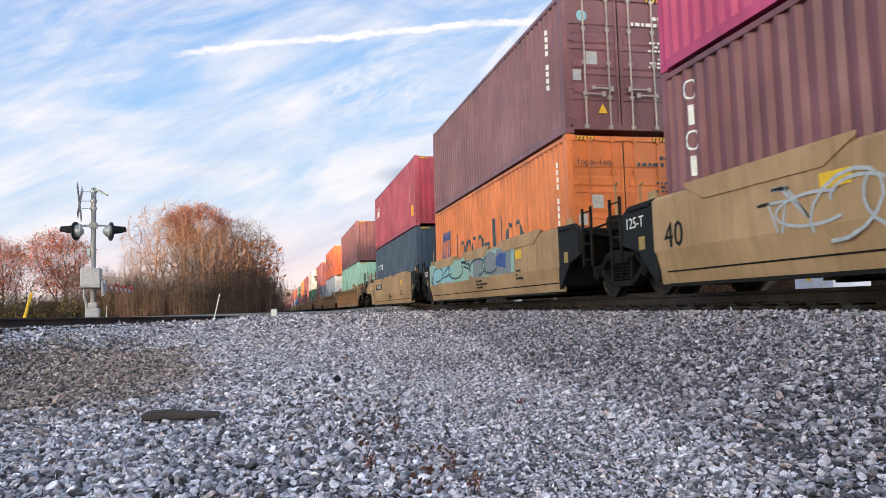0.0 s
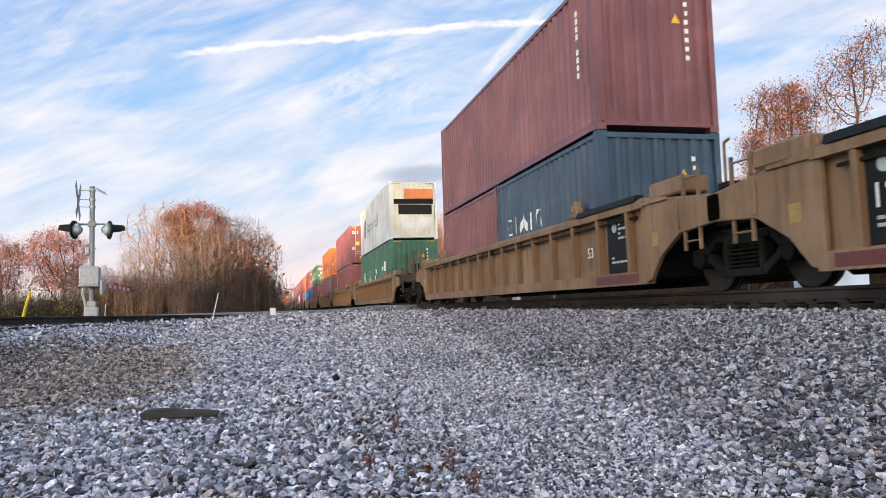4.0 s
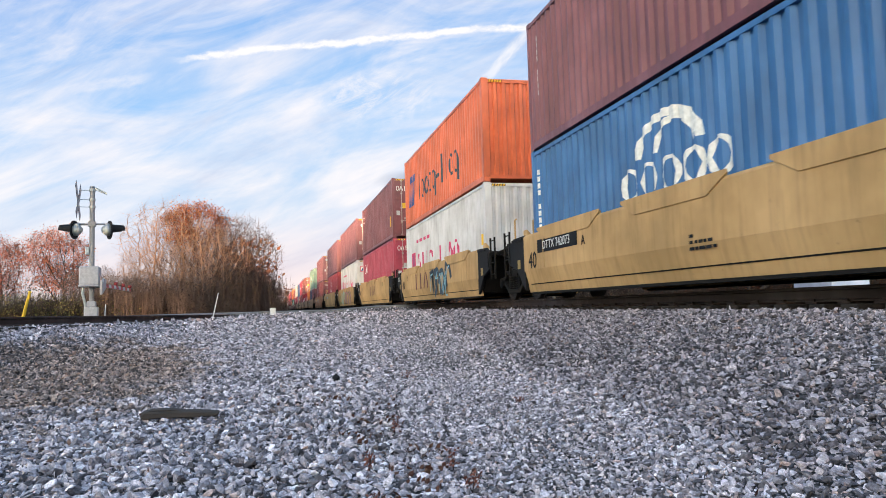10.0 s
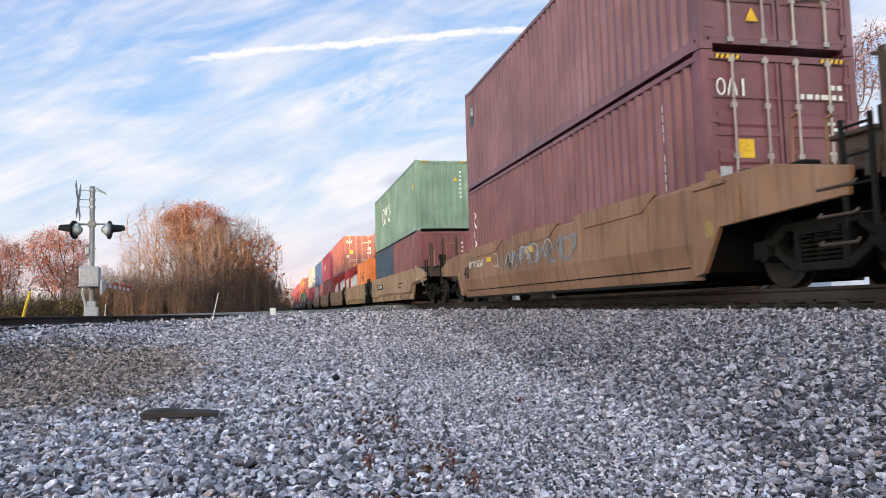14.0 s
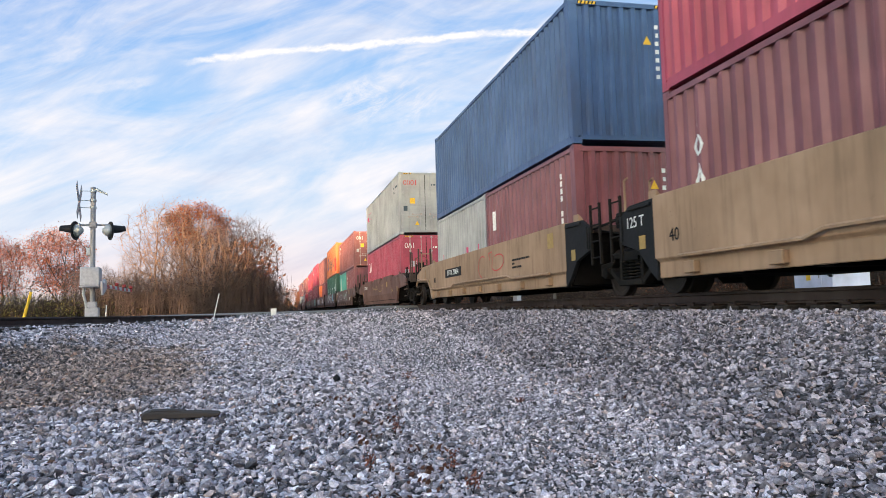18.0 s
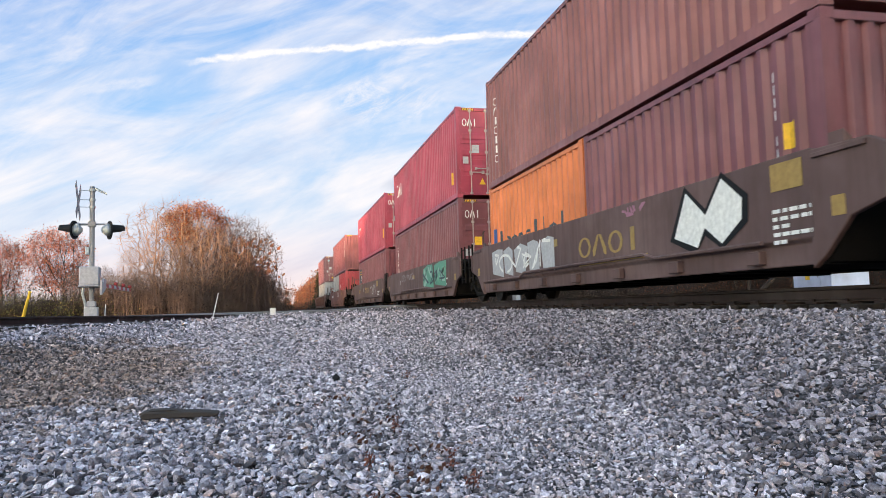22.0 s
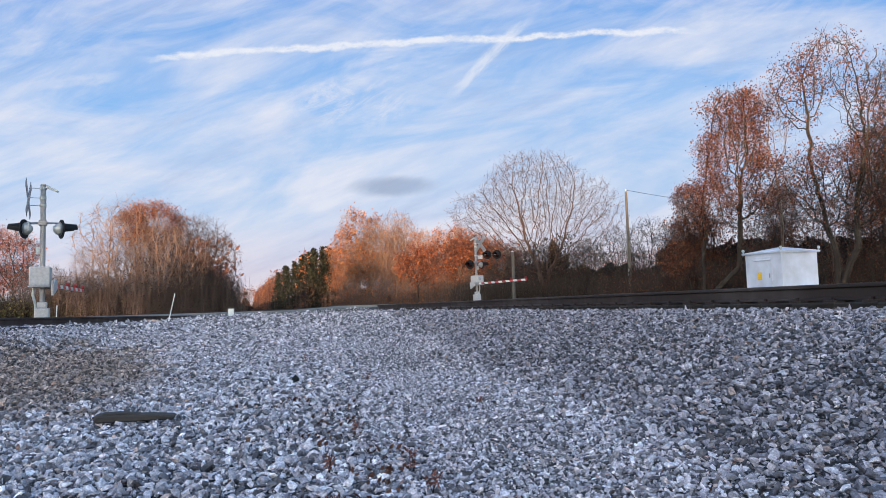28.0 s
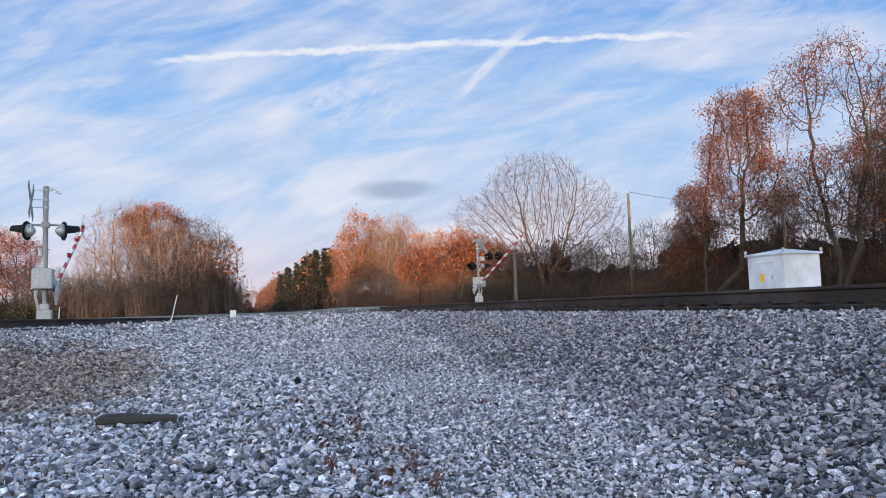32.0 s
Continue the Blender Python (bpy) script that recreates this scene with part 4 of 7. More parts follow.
        if (front_end and end == 0) or (rear and end == 1):
            part("deck", lambda: Shape().box(-1.34, 1.34, min(y0 + d * 0.75, y0 + d * 2.85), max(y0 + d * 0.75, y0 + d * 2.85), 1.10, 1.17).box(-1.36, 1.36, min(y0 + d * 2.70, y0 + d * 2.88), max(y0 + d * 2.70, y0 + d * 2.88), 1.02, 1.30).box(-1.30, 1.30, min(y0 + d * 0.7, y0 + d * 0.85), max(y0 + d * 0.7, y0 + d * 0.85), 1.16, 1.46), END_STEEL, car, "grimy crossover deck", bevel=0.01, key=("deck", a, b, end))
            part("control_box", lambda: Shape().box(-0.55, 0.75, -0.28, 0.28, 1.17, 1.72).box(-0.62, 0.82, -0.32, 0.32, 1.66, 1.72).box(-0.70, -0.55, -0.12, 0.12, 1.25, 1.5), END_STEEL, car, "rust-brown box on the deck", at=pose(0, y0 + d * 1.75, 0), bevel=0.015, key="control_box")
            for k in range(3):
                part("step", lambda: Shape().pipe([(-SX + 0.02, -0.24, 0.02), (-SX - 0.02, -0.24, -0.02), (-SX - 0.02, 0.24, -0.02), (-SX + 0.02, 0.24, 0.02)], 0.016, 6), END_STEEL, car, at=pose(0, y0 + d * 2.45, 0.42 + 0.28 * k), key="side_step")
            for q in (-1.33, -0.86):
                part("end_post", lambda: Shape().box(-0.025, 0.025, -0.035, 0.035, 0.95, 2.20).pipe([(0, 0, 2.19), (0, -0.14, 2.19), (0, -0.14, 1.3)], 0.012, 5), END_STEEL, car, at=pose(q, y0 + d * 2.98, 0), bevel=0.008, key="end_post")
        part("air_reservoir", lambda: Shape().lathe((-0.75, 0, 1.34), (0.55, 0, 1.34), [(0, 0.05), (0.04, 0.14), (0.96, 0.14), (1, 0.05)], 14), GRIME if kind != "R" else mat, car, at=pose(0, y0 + d * 1.05, 0), key="air_reservoir", smooth=True)
        part("valve", lambda: Shape().box(-1.10, -0.86, -0.14, 0.14, 1.16, 1.42).box(-1.16, -1.08, -0.05, 0.05, 1.22, 1.36).box(-0.84, -0.72, -0.08, 0.08, 1.16, 1.30), GRIME, car, at=pose(0, y0 + d * 1.45, 0), bevel=0.015, key="valve")
        part("brake_pipe", lambda: Shape().pipe([(-1.22, d * 0.2, 1.20), (-1.22, d * 0.9, 1.24), (-0.98, d * 1.3, 1.34), (-0.55, d * 1.6, 1.30), (-0.3, d * 2.0, 1.05)], 0.022).pipe([(-1.05, d * 0.5, 1.22), (-1.05, d * 1.9, 0.98), (-0.9, d * 2.1, 0.7)], 0.018), GRIME, car, at=pose(0, y0, 0), key=("brake_pipe", d))
        if end == 0:
            for q in (-0.75, -0.25):
                part("grab_rail", lambda: Shape().pipe([(0, 0, 1.15), (0, 0, 2.05), (0, d * 0.12, 2.08)], 0.022), mat, car, at=pose(q, y0 + d, 0), key="grab")
    truck(car, a - 1.72)
    if rear:
        truck(car, b + 1.72)
        s = Shape().box(-0.55, 0.55, b + 0.3, b + 3.1, 0.80, 1.0).box(-1.35, 1.35, b + 2.9, b + 3.05, 0.98, 1.12)
        part("draft_sill", s, END_STEEL, car, key=("draft_r", b))
        part("coupler", lambda: Shape().box(-0.13, 0.13, 0, 0.75, 0.72, 0.95).box(-0.2, 0.2, 0.6, 0.92, 0.66, 1.0), GRIME, car, at=pose(0, b + 3.05, 0), bevel=0.03, key="coupler")
        s = Shape().pipe([(-1.2, b + 3.0, 1.1), (-1.2, b + 3.0, 2.0), (-0.8, b + 3.0, 2.0), (-0.8, b + 3.0, 1.1)], 0.022)
        part("grab_rail", s, mat, car, key=("grab_r", b))
    if front_end:
        s = Shape().box(-0.55, 0.55, a - 3.1, a - 0.3, 0.80, 1.0).box(-1.35, 1.35, a - 3.05, a - 2.9, 0.98, 1.12)
        part("draft_sill", s, END_STEEL, car, key=("draft_f", a))
        part("coupler", lambda: Shape().box(-0.13, 0.13, 0, 0.75, 0.72, 0.95).box(-0.2, 0.2, 0.6, 0.92, 0.66, 1.0), GRIME, car, at=pose(0, a - 3.05, 0, 0, 0, 180), bevel=0.03, key="coupler")
        for q in (-1.25, -0.85):
            part("grab_rail", lambda: Shape().pipe([(0, 0, 1.0), (0, 0, 2.15), (0, 0.17, 2.2)], 0.024), END_STEEL, car, at=pose(q, a - 2.95, 0), key="grab_f")
        stand_post = part("brake_stand", lambda: Shape().box(-0.88, -0.72, -0.06, 0.06, 1.0, 1.72).box(-0.92, -0.68, -0.10, 0.10, 1.55, 1.80), GRIME, car, "dark stand of the hand brake", at=pose(0, a - 2.55, 0), bevel=0.012, key="brake_stand")
        wheel = Shape()
        rim = [(-0.80 + 0.27 * math.cos(i * math.pi / 10), -0.14, 1.80 + 0.27 * math.sin(i * math.pi / 10)) for i in range(21)]
        wheel.pipe(rim, 0.018, 6)
        for i in range(0, 20, 5):
            wheel.tube((-0.80, -0.12, 1.80), rim[i], 0.013, 0.013, 5)
        wheel.lathe((-0.80, -0.15, 1.80), (-0.80, -0.06, 1.80), [(0, 0.05), (1, 0.05)], 12)
        part("brake_wheel", wheel, plain("rusty_red_steel", (0.22, 0.06, 0.045), 0.7), stand_post, "rust-red brake wheel", key="brake_wheel")
        part("air_hose", lambda: Shape().pipe([(-0.35, 0, 0.85), (-0.38, -0.25, 0.60), (-0.36, -0.5, 0.38), (-0.32, -0.75, 0.45), (-0.3, -0.95, 0.62)], 0.022), BLACK, car, at=pose(0, a - 2.9, 0), key="hose")
    mx = -SX - 0.026 if kind != "R" else -SX + 0.095
    if code:
        text_part(code, 0.50 if kind == "S" else 0.26, LETTERS["black"] if colour in ("yellow", "tan", "khaki", "rust") else WHITE, car, on_car(mx - 0.004, b - 0.62 if kind != "R" else a + 2.17, 0.80 if kind != "R" else 0.75), "stencilled number")
    for e in extras:
        e(car, a, b, mx)
    return car


def sq(y, z, w, h, colour):
    def put(car, a, b, x):
        part("marking", Shape().box(x - 0.003, x + 0.002, y, y + w, z, z + h), LETTERS[colour], car, f"{colour} reflective square")
    return put


def txt(text, y, z, size, colour):
    if text.startswith("DTTX") and colour == "slate":
        w = size * 0.31 * len(text)
        return lambda car, a, b, x: text_part(text, size * 0.8, WHITE, part("number_panel", Shape().box(x - 0.004, x + 0.004, y - w, y + w, z - size * 0.45, z + size * 0.45), BLACK, car, "black panel with white numbers"), on_car(x - 0.007, y, z), "white stencilled lettering")
    return lambda car, a, b, x: text_part(text, size, LETTERS[colour], car, on_car(x - (0.045 if text.startswith("1251") and x > -SX + 0.05 else 0.004), y, z), f"{colour} stencilled lettering")


def blocks(start, z, h, w, shapes, colour):
    def put(car, a, b, x):
        s = Shape()
        for bar in mark(shapes, start, z, h, w):
            for ya, a0, a1, yb, b0, b1 in strips(*bar):
                k = len(s.v)
                s.v += [(x - 0.003, yb, b0), (x - 0.003, ya, a0), (x - 0.003, ya, a1), (x - 0.003, yb, b1)]
                s.f.append((k, k + 1, k + 2, k + 3))
        part("marking", s, LETTERS[colour], car, f"{colour} painted mark in plain shapes")
    return put


def spray(seed, y0, y1, z0, z1, colour, n=8, w=0.045, dx=0.006):
    return lambda car, a, b, x: part("graffiti", scrawl(seed, y0, y1, z0, z1, x - dx, n, w), LETTERS[colour], car, f"{colour} sprayed loops")


def filled(seed, y0, y1, z0, z1, colour, n=6, dx=0.004):
    return lambda car, a, b, x: part("graffiti", patch(seed, y0, y1, z0, z1, x - dx, n), LETTERS[colour], car, f"{colour} sprayed shapes")


def poly(colour, dx, *corners):
    def put(car, a, b, x):
        s = Shape()
        s.v = [(x - dx, y, z) for y, z in corners]
        s.f = [tuple(range(len(corners)))]
        part("graffiti", s, LETTERS[colour], car, f"{colour} sprayed jagged shape")
    return put


def small_rows(y0, y1, z, colour="black", n=3):
    def put(car, a, b, x):
        s = Shape()
        for p0, p1, z0, z1 in rows_of_bars(y0, y1, z, n, 0.085, int(y0 * 10)):
            s.box(x - 0.003, x + 0.002, p0, p1, z0, z1)
        part("marking", s, LETTERS[colour], car, f"rows of small {colour} bars")
    return put


def place(ob, s, z):
    TRAIN.append((ob, s, z))


HC, STD, L40, L20 = 2.896, 2.591, 12.192, 6.058


def hl(color="slate", z=0.85, h=1.0, start=8.5):
    return [([(10.9, 11.4, z - 0.05, z + h + 0.20, 0.35), (10.25, 10.75, z - 0.05, z + h + 0.20, 0.35)], "blue"), (mark("lopoq-lloql", start + 0.9, z, h, 0.66), color)]


def uasc():
    return [(mark("O..v..O..O", 10.9, 0.75, 1.0, 0.86), "white"), ([(1.75, 2.2, 0.7, 1.95)], "white")]


def ym():
    return [([(10.2, 11.0, 0.75, 1.75)], "pink"), ([(10.45, 10.75, 0.85, 1.65)], "blue"), (mark("vllO.llvO", 9.9, 0.8, 0.85, 0.76), "pink"), ([(9.8 - 0.2 * i, 9.93 - 0.2 * i, 2.1, 2.22) for i in range(14)], "pink")]


def cai(y=11.5):
    return (mark("Ovl", y, 1.7, 0.55, 0.46), "white")


def serial(y, h=HC, n=9):
    return ([(y - 0.10, y - 0.02, h - 0.45 - 0.15 * i - 0.11, h - 0.45 - 0.15 * i) for i in range(n) if i != 4], "white")


def platform(s, car, top=None, bottom=()):
    """Keys nothing yet: sets down the car, the lower boxes (front first) and the upper box."""
    place(car, s, RAIL_TOP)
    y, hmax = s, 0
    for box, length, h in bottom:
        place(box, y, FLOOR)
        y += length + 0.076
        hmax = max(hmax, h)
    if top:
        place(top, s, FLOOR + hmax + 0.018)


C = container
yr = [sq(2.2, 0.95, 0.42, 0.20, "yellow"), sq(8.4, 0.98, 0.42, 0.16, "yellow"), small_rows(1.6, 2.6, 0.7), small_rows(5.0, 6.0, 0.6)]
platform(-3.75, well_car("S", "tan", code="40", extras=yr + [spray(1, 5.2, 9.6, 0.4, 1.2, "silver", 6, 0.02), spray(41, 7.2, 10.0, 0.55, 1.1, "silver", 4, 0.018), txt("125-T", 12.74, 1.10, 0.24, "white")]),
         C("magenta", doors=True, marks=[serial(11.6)]), [(C("maroon", marks=[(column("OlOllO", 11.65, 2.62, 0.36, 0.31), "white")]), L40, HC)])
platform(12.11, well_car("S", "tan", code="40", extras=yr + [filled(2, 2.6, 12.1, 0.66, 1.34, "mint", 9), filled(3, 3.0, 6.4, 0.66, 1.32, "grey", 3, 0.008), filled(44, 8.8, 11.6, 0.68, 1.30, "sky", 3, 0.008), filled(45, 3.4, 4.2, 0.8, 1.2, "blue", 1, 0.011), spray(3, 4, 11.4, 0.7, 1.28, "slate", 6, 0.03, 0.011), txt("125-T", 12.74, 1.10, 0.24, "white")]),
         C("plum", doors=True, marks=[serial(1.0)]), [(C("orange", doors=True, marks=hl() + [serial(0.7)]), L40, HC)])
platform(27.98, well_car("S", "tan", rear=True, code="40", extras=yr + [txt("125-T", 12.74, 1.10, 0.24, "white"), txt("DTTX 742129", 9.4, 1.05, 0.30, "slate")]),
         C("crimson", marks=[cai(11.8), ([(0.55, 1.0, 0.5, 0.95)], "yellow"), serial(1.4)]), [(C("navy", marks=[(mark("OlvOl", 11.7, 1.65, 0.30, 0.42), "white"), serial(1.2)]), L40, HC)])
platform(50.06, well_car("R", "ochre", True, front_end=True, code="53", extras=[small_rows(3.5, 5.0, 1.0, "slate"), sq(0.3, 0.42, 0.5, 0.14, "plum")]),
         C("dark_plum", marks=[([(1.3, 1.5, 2.3, 2.5)], "yellow")]), [(C("seafoam", marks=[([(7.2, 8.4, 0.7, 1.9), (4.0, 5.5, 0.5, 0.9)], "green"), serial(1.0)]), L40, HC)])
platform(69.81, well_car("R", "ochre", True, code="53", extras=[blocks(8.4, 0.6, 0.5, 0.9, "llv", "plum"), txt("1251", 13.19, 0.80, 0.34, "white")]),
         C("rust_orange", marks=hl(z=1.0)), [(C("white", doors=True, smooth=True, marks=hl(z=0.75) + [serial(1.2)]), L40, HC)])
platform(89.48, well_car("R", "ochre", True, rear=True, code="53", extras=[small_rows(9.0, 9.8, 0.7, "slate")]),
         C("maroon", marks=[serial(0.8)]), [(C("navy", L20, STD, marks=[(mark("Olvlv", 5.4, 1.2, 0.4, 0.5), "white")]), L20, STD), (C("maroon", L20, STD), L20, STD)])
k6 = C("white", smooth=True, marks=[([(9.7, 10.4, 1.0, 2.1, 0.3)], "blue"), (mark("lopoqlloql", 8.9, 1.2, 0.6, 0.5), "slate")], note="with a cooling unit")
reefer_front(k6, HC)
platform(113.45, well_car("R", "ochre", True, front_end=True, code="53", extras=[small_rows(3, 5, 1.0, "slate"), txt("1251", 13.19, 0.80, 0.34, "white"), sq(12.9, 0.3, 0.4, 0.14, "plum")]), k6, [(C("green", marks=uasc()), L40, HC)])
platform(133.07, well_car("R", "ochre", True, code="53", extras=[small_rows(3, 5, 1.0, "slate"), txt("1251", 13.19, 0.80, 0.34, "white")]),
         C("maroon", doors=True, marks=[serial(0.9)]), [(C("maroon", marks=[(column("OlOllO", 11.65, 2.62, 0.36, 0.31), "white"), serial(0.9)]), L40, HC)])
platform(152.84, well_car("R", "ochre", True, rear=True, code="53", extras=[txt("DTTX", 10.93, 0.82, 0.26, "white"), txt("789605", 9.86, 0.82, 0.26, "white"), small_rows(9.0, 9.8, 0.7, "slate"), sq(7.6, 1.31, 0.45, 0.10, "gold"), sq(3.0, 1.31, 0.45, 0.10, "gold")]),
         C("orange", doors=True, marks=hl(z=0.95)), [(C("plum", marks=[serial(0.8), ([(0.9, 1.2, 0.6, 0.9)], "yellow")]), L40, HC)])
platform(176.90, well_car("R", "rust", True, rear=True, front_end=True, code="53", extras=[txt("486412", 8.78, 0.8, 0.25, "white"), txt("53", 6.63, 0.92, 0.40, "slate"), sq(8.4, 1.31, 0.5, 0.11, "yellow"), sq(4.4, 1.31, 0.5, 0.11, "yellow"), spray(46, 4.2, 5.6, 0.45, 1.15, "slate", 6, 0.018)]),
         C("green", h=STD, doors=True, marks=uasc()), [(C("maroon", marks=[serial(0.9)]), L40, HC)])
platform(198.45, well_car("S", "yellow", front_end=True, code="40", extras=[sq(1.9, 1.0, 0.4, 0.22, "gold"), small_rows(4, 5.6, 0.75), txt("DTTX 742073", 10.3, 1.08, 0.30, "slate"), txt("A", 9.0, 1.0, 0.26, "black")]),
         C("maroon", doors=True, marks=[serial(11.7), serial(0.9)]), [(C("blue", marks=[(mark("OOOOO", 8.0, 1.12, 0.55, 0.62), "white"), (mark("m", 7.5, 1.76, 0.62, 1.9) + mark("m", 6.9, 1.76, 0.50, 1.1), "white"), serial(11.9)]), L40, HC)])
platform(214.39, well_car("S", "yellow", code="40", extras=[blocks(9.2, 0.55, 0.6, 0.9, "llv", "plum"), txt("E", 10.6, 1.05, 0.26, "black"), spray(5, 3.2, 6.2, 0.2, 1.3, "slate", 6, 0.11), spray(8, 3.2, 6.2, 0.25, 1.25, "sky", 5, 0.03, 0.01), txt("125-T", 12.74, 1.10, 0.24, "white")]),
         C("rust_orange", marks=hl()), [(C("white", marks=ym() + [([(0.4, 0.5, 1.2, 1.5)], "yellow")]), L40, HC)])
platform(230.18, well_car("S", "yellow", code="40", extras=[blocks(7.2, 0.6, 0.5, 0.8, "llv", "plum"), txt("1257", 12.74, 1.10, 0.24, "white"), sq(1.9, 1.0, 0.4, 0.2, "gold"), txt("D", 10.9, 1.05, 0.26, "black")]),
         C("maroon", doors=True, marks=[(mark("OO", 11.7, 2.0, 0.35, 0.3), "white"), ([(0.7, 0.95, 0.6, 1.1)], "yellow")]), [(C("crimson", doors=True, marks=[cai(), serial(0.9)]), L40, HC)])
platform(246.21, well_car("S", "yellow", code="40", extras=[spray(6, 1.6, 6.4, 0.2, 1.3, "lilac", 8, 0.12), spray(7, 6.2, 9.0, 0.2, 1.3, "mint", 5, 0.14), spray(9, 1.6, 6.4, 0.2, 1.3, "olive", 7, 0.035, 0.012), spray(10, 9, 11.5, 0.2, 1.2, "olive", 4, 0.08), txt("1257", 12.74, 1.10, 0.24, "white")]),
         C("plum", doors=True, marks=[serial(0.9)]), [(C("white", doors=True, marks=ym() + [([(0.7, 0.95, 1.3, 1.6)], "yellow")]), L40, HC)])
platform(262.15, well_car("S", "yellow", rear=True, code="", extras=[txt("40", 11.5, 0.85, 0.34, "black"), txt("DTTX 742073", 9.6, 1.08, 0.30, "slate"), txt("B", 7.4, 1.05, 0.26, "black"), sq(1.0, 1.0, 0.45, 0.26, "gold"), sq(7.6, 1.15, 0.4, 0.16, "gold"), small_rows(0.4, 1.1, 0.75), txt("1251", -0.6, 1.15, 0.24, "white")]),
         C("plum"), [(C("red", marks=[(mark("lOvlvl", 8.6, 1.25, 0.36, 0.30), "white"), (mark("O", 8.0, 1.72, 0.55, 0.48), "white"), serial(1.4), ([(0.5, 0.75, 1.4, 1.65)], "yellow")]), L40, HC)])
platform(282.11, well_car("S", "rust", rear=True, front_end=True, code="40", extras=[txt("DTTX 53367", 10.6, 1.0, 0.26, "white"), spray(12, 3.8, 8.2, 0.66, 1.2, "grey", 14, 0.028), spray(13, 5, 9, 0.75, 1.2, "silver", 10, 0.014, 0.01), sq(6.1, 1.0, 0.5, 0.14, "yellow"), sq(9.2, 1.0, 0.4, 0.12, "yellow")]),
         C("plum", doors=True, marks=[([(11.3, 11.8, 1.8, 2.4)], "slate"), ([(11.35, 11.7, 2.1, 2.35)], "white")]), [(C("maroon", doors=True, marks=[(column("OvlOllO", 11.7, 2.2, 0.27, 0.21), "white"), serial(1.2)]), L40, HC)])
pk = [sq(0.6, 1.0, 0.3, 0.3, "gold"), small_rows(2, 3.2, 0.95)]
platform(302.37, well_car("P", "khaki", front_end=True, code="40", extras=pk + [txt("DTTX 759834", 9.0, 0.95, 0.30, "slate")]),
         C("pale_green", marks=[(mark("OvO", 9.4, 1.2, 0.9, 0.9), "white"), ([(0.5, 0.75, 1.8, 2.0)], "yellow")]), [(C("maroon", L20, STD), L20, STD), (C("navy", L20, STD), L20, STD)])
platform(317.9, well_car("P", "khaki", code="40", extras=pk + [txt("125-T", 12.74, 1.10, 0.24, "white")]),
         None, [(C("orange", L20, STD, marks=[(mark("Olvlv", 4.6, 1.3, 0.6, 0.5), "slate")]), L20, STD), (tank_container(), L20, STD)])
platform(333.4, well_car("P", "khaki", code="40", extras=pk + [blocks(4.6, 0.70, 0.62, 1.0, "llv", "plum"), txt("125 T", 12.74, 1.10, 0.24, "white")]),
         C("brick", doors=True, marks=[(column("OvlOllO", 11.7, 2.3, 0.25, 0.21), "white"), ([(0.5, 0.8, 0.6, 0.9)], "yellow"), serial(0.9)]), [(tank_container(), L20, STD), (tank_container(), L20, STD)])
platform(348.85, well_car("P", "khaki", code="40", extras=pk + [blocks(7.6, 0.72, 0.5, 0.8, "llv", "gold"), txt("125 T", 12.74, 1.10, 0.24, "white")]),
         C("crimson", marks=[(mark("lvlOvl", 9.0, 1.3, 0.6, 0.62), "white"), ([(0.5, 0.7, 1.5, 1.8)], "yellow")]), [(C("maroon", L20, STD, marks=[([(0.9, 1.1, 0.5, 0.8)], "white")]), L20, STD), (C("maroon", L20, STD, marks=[(column("lOv", 5.4, 2.2, 0.4, 0.29), "white")]), L20, STD)])
platform(364.37, well_car("P", "khaki", rear=True, code="40", extras=pk + [txt("DTTX 759834", 9.0, 0.95, 0.30, "slate"), spray(15, 4, 6, 0.6, 1.25, "red", 3, 0.015)]),
         C("royal", marks=[serial(1.2)]), [(C("maroon", L20, STD, marks=[([(5.2, 5.5, 1.5, 2.0)], "white"), serial(0.8, STD)]), L20, STD), (C("grey", L20, STD, marks=[(mark("lopoqlol", 5.5, 0.7, 0.6, 0.62), "pink")]), L20, STD)])
platform(384.41, well_car("S", "brown", rear=True, front_end=True, code="", extras=[txt("DTTX 59601", 11.0, 1.12, 0.26, "white"), sq(2.5, 0.95, 0.35, 0.3, "gold"), small_rows(0.8, 1.4, 0.9, "gold", 4), spray(17, 3.2, 8.2, 0.75, 1.15, "gold", 4, 0.012)]),
         C("grey", doors=True, marks=[(mark("vOlO", 11.6, 1.9, 0.45, 0.42), "pink"), (rows_of_bars(0.6, 1.6, 2.4, 2, 0.2, 4), "slate")]), [(C("crimson", doors=True, marks=[cai(), serial(0.9)]), L40, HC)])
bn = [sq(1.2, 1.05, 0.55, 0.30, "gold"), sq(6.2, 1.0, 0.4, 0.14, "gold"), small_rows(0.6, 1.4, 0.8, "white", 3)]
platform(404.38, well_car("P", "dark_brown", front_end=True, extras=bn + [txt("BOARD", 11.3, 1.27, 0.24, "white"), sq(11.75, 0.98, 0.5, 0.30, "gold"), small_rows(10.2, 11.3, 0.86, "white", 5), spray(20, 3.2, 5.8, 0.55, 1.25, "silver", 6, 0.05), spray(21, 7, 10.5, 0.6, 1.2, "silver", 6, 0.03), spray(22, 3.2, 5.8, 0.6, 1.2, "green", 3, 0.03, 0.012)]),
         C("brick", h=STD, doors=True, marks=[cai(11.7), serial(0.9, STD)]), [(C("maroon", L20, STD, marks=[(column("vOlO", 5.6, 2.1, 0.35, 0.25), "white"), serial(0.9, STD)]), L20, STD), (C("teal", L20, STD, marks=[([(4.6, 5.1, 0.9, 2.2)], "white")]), L20, STD)])
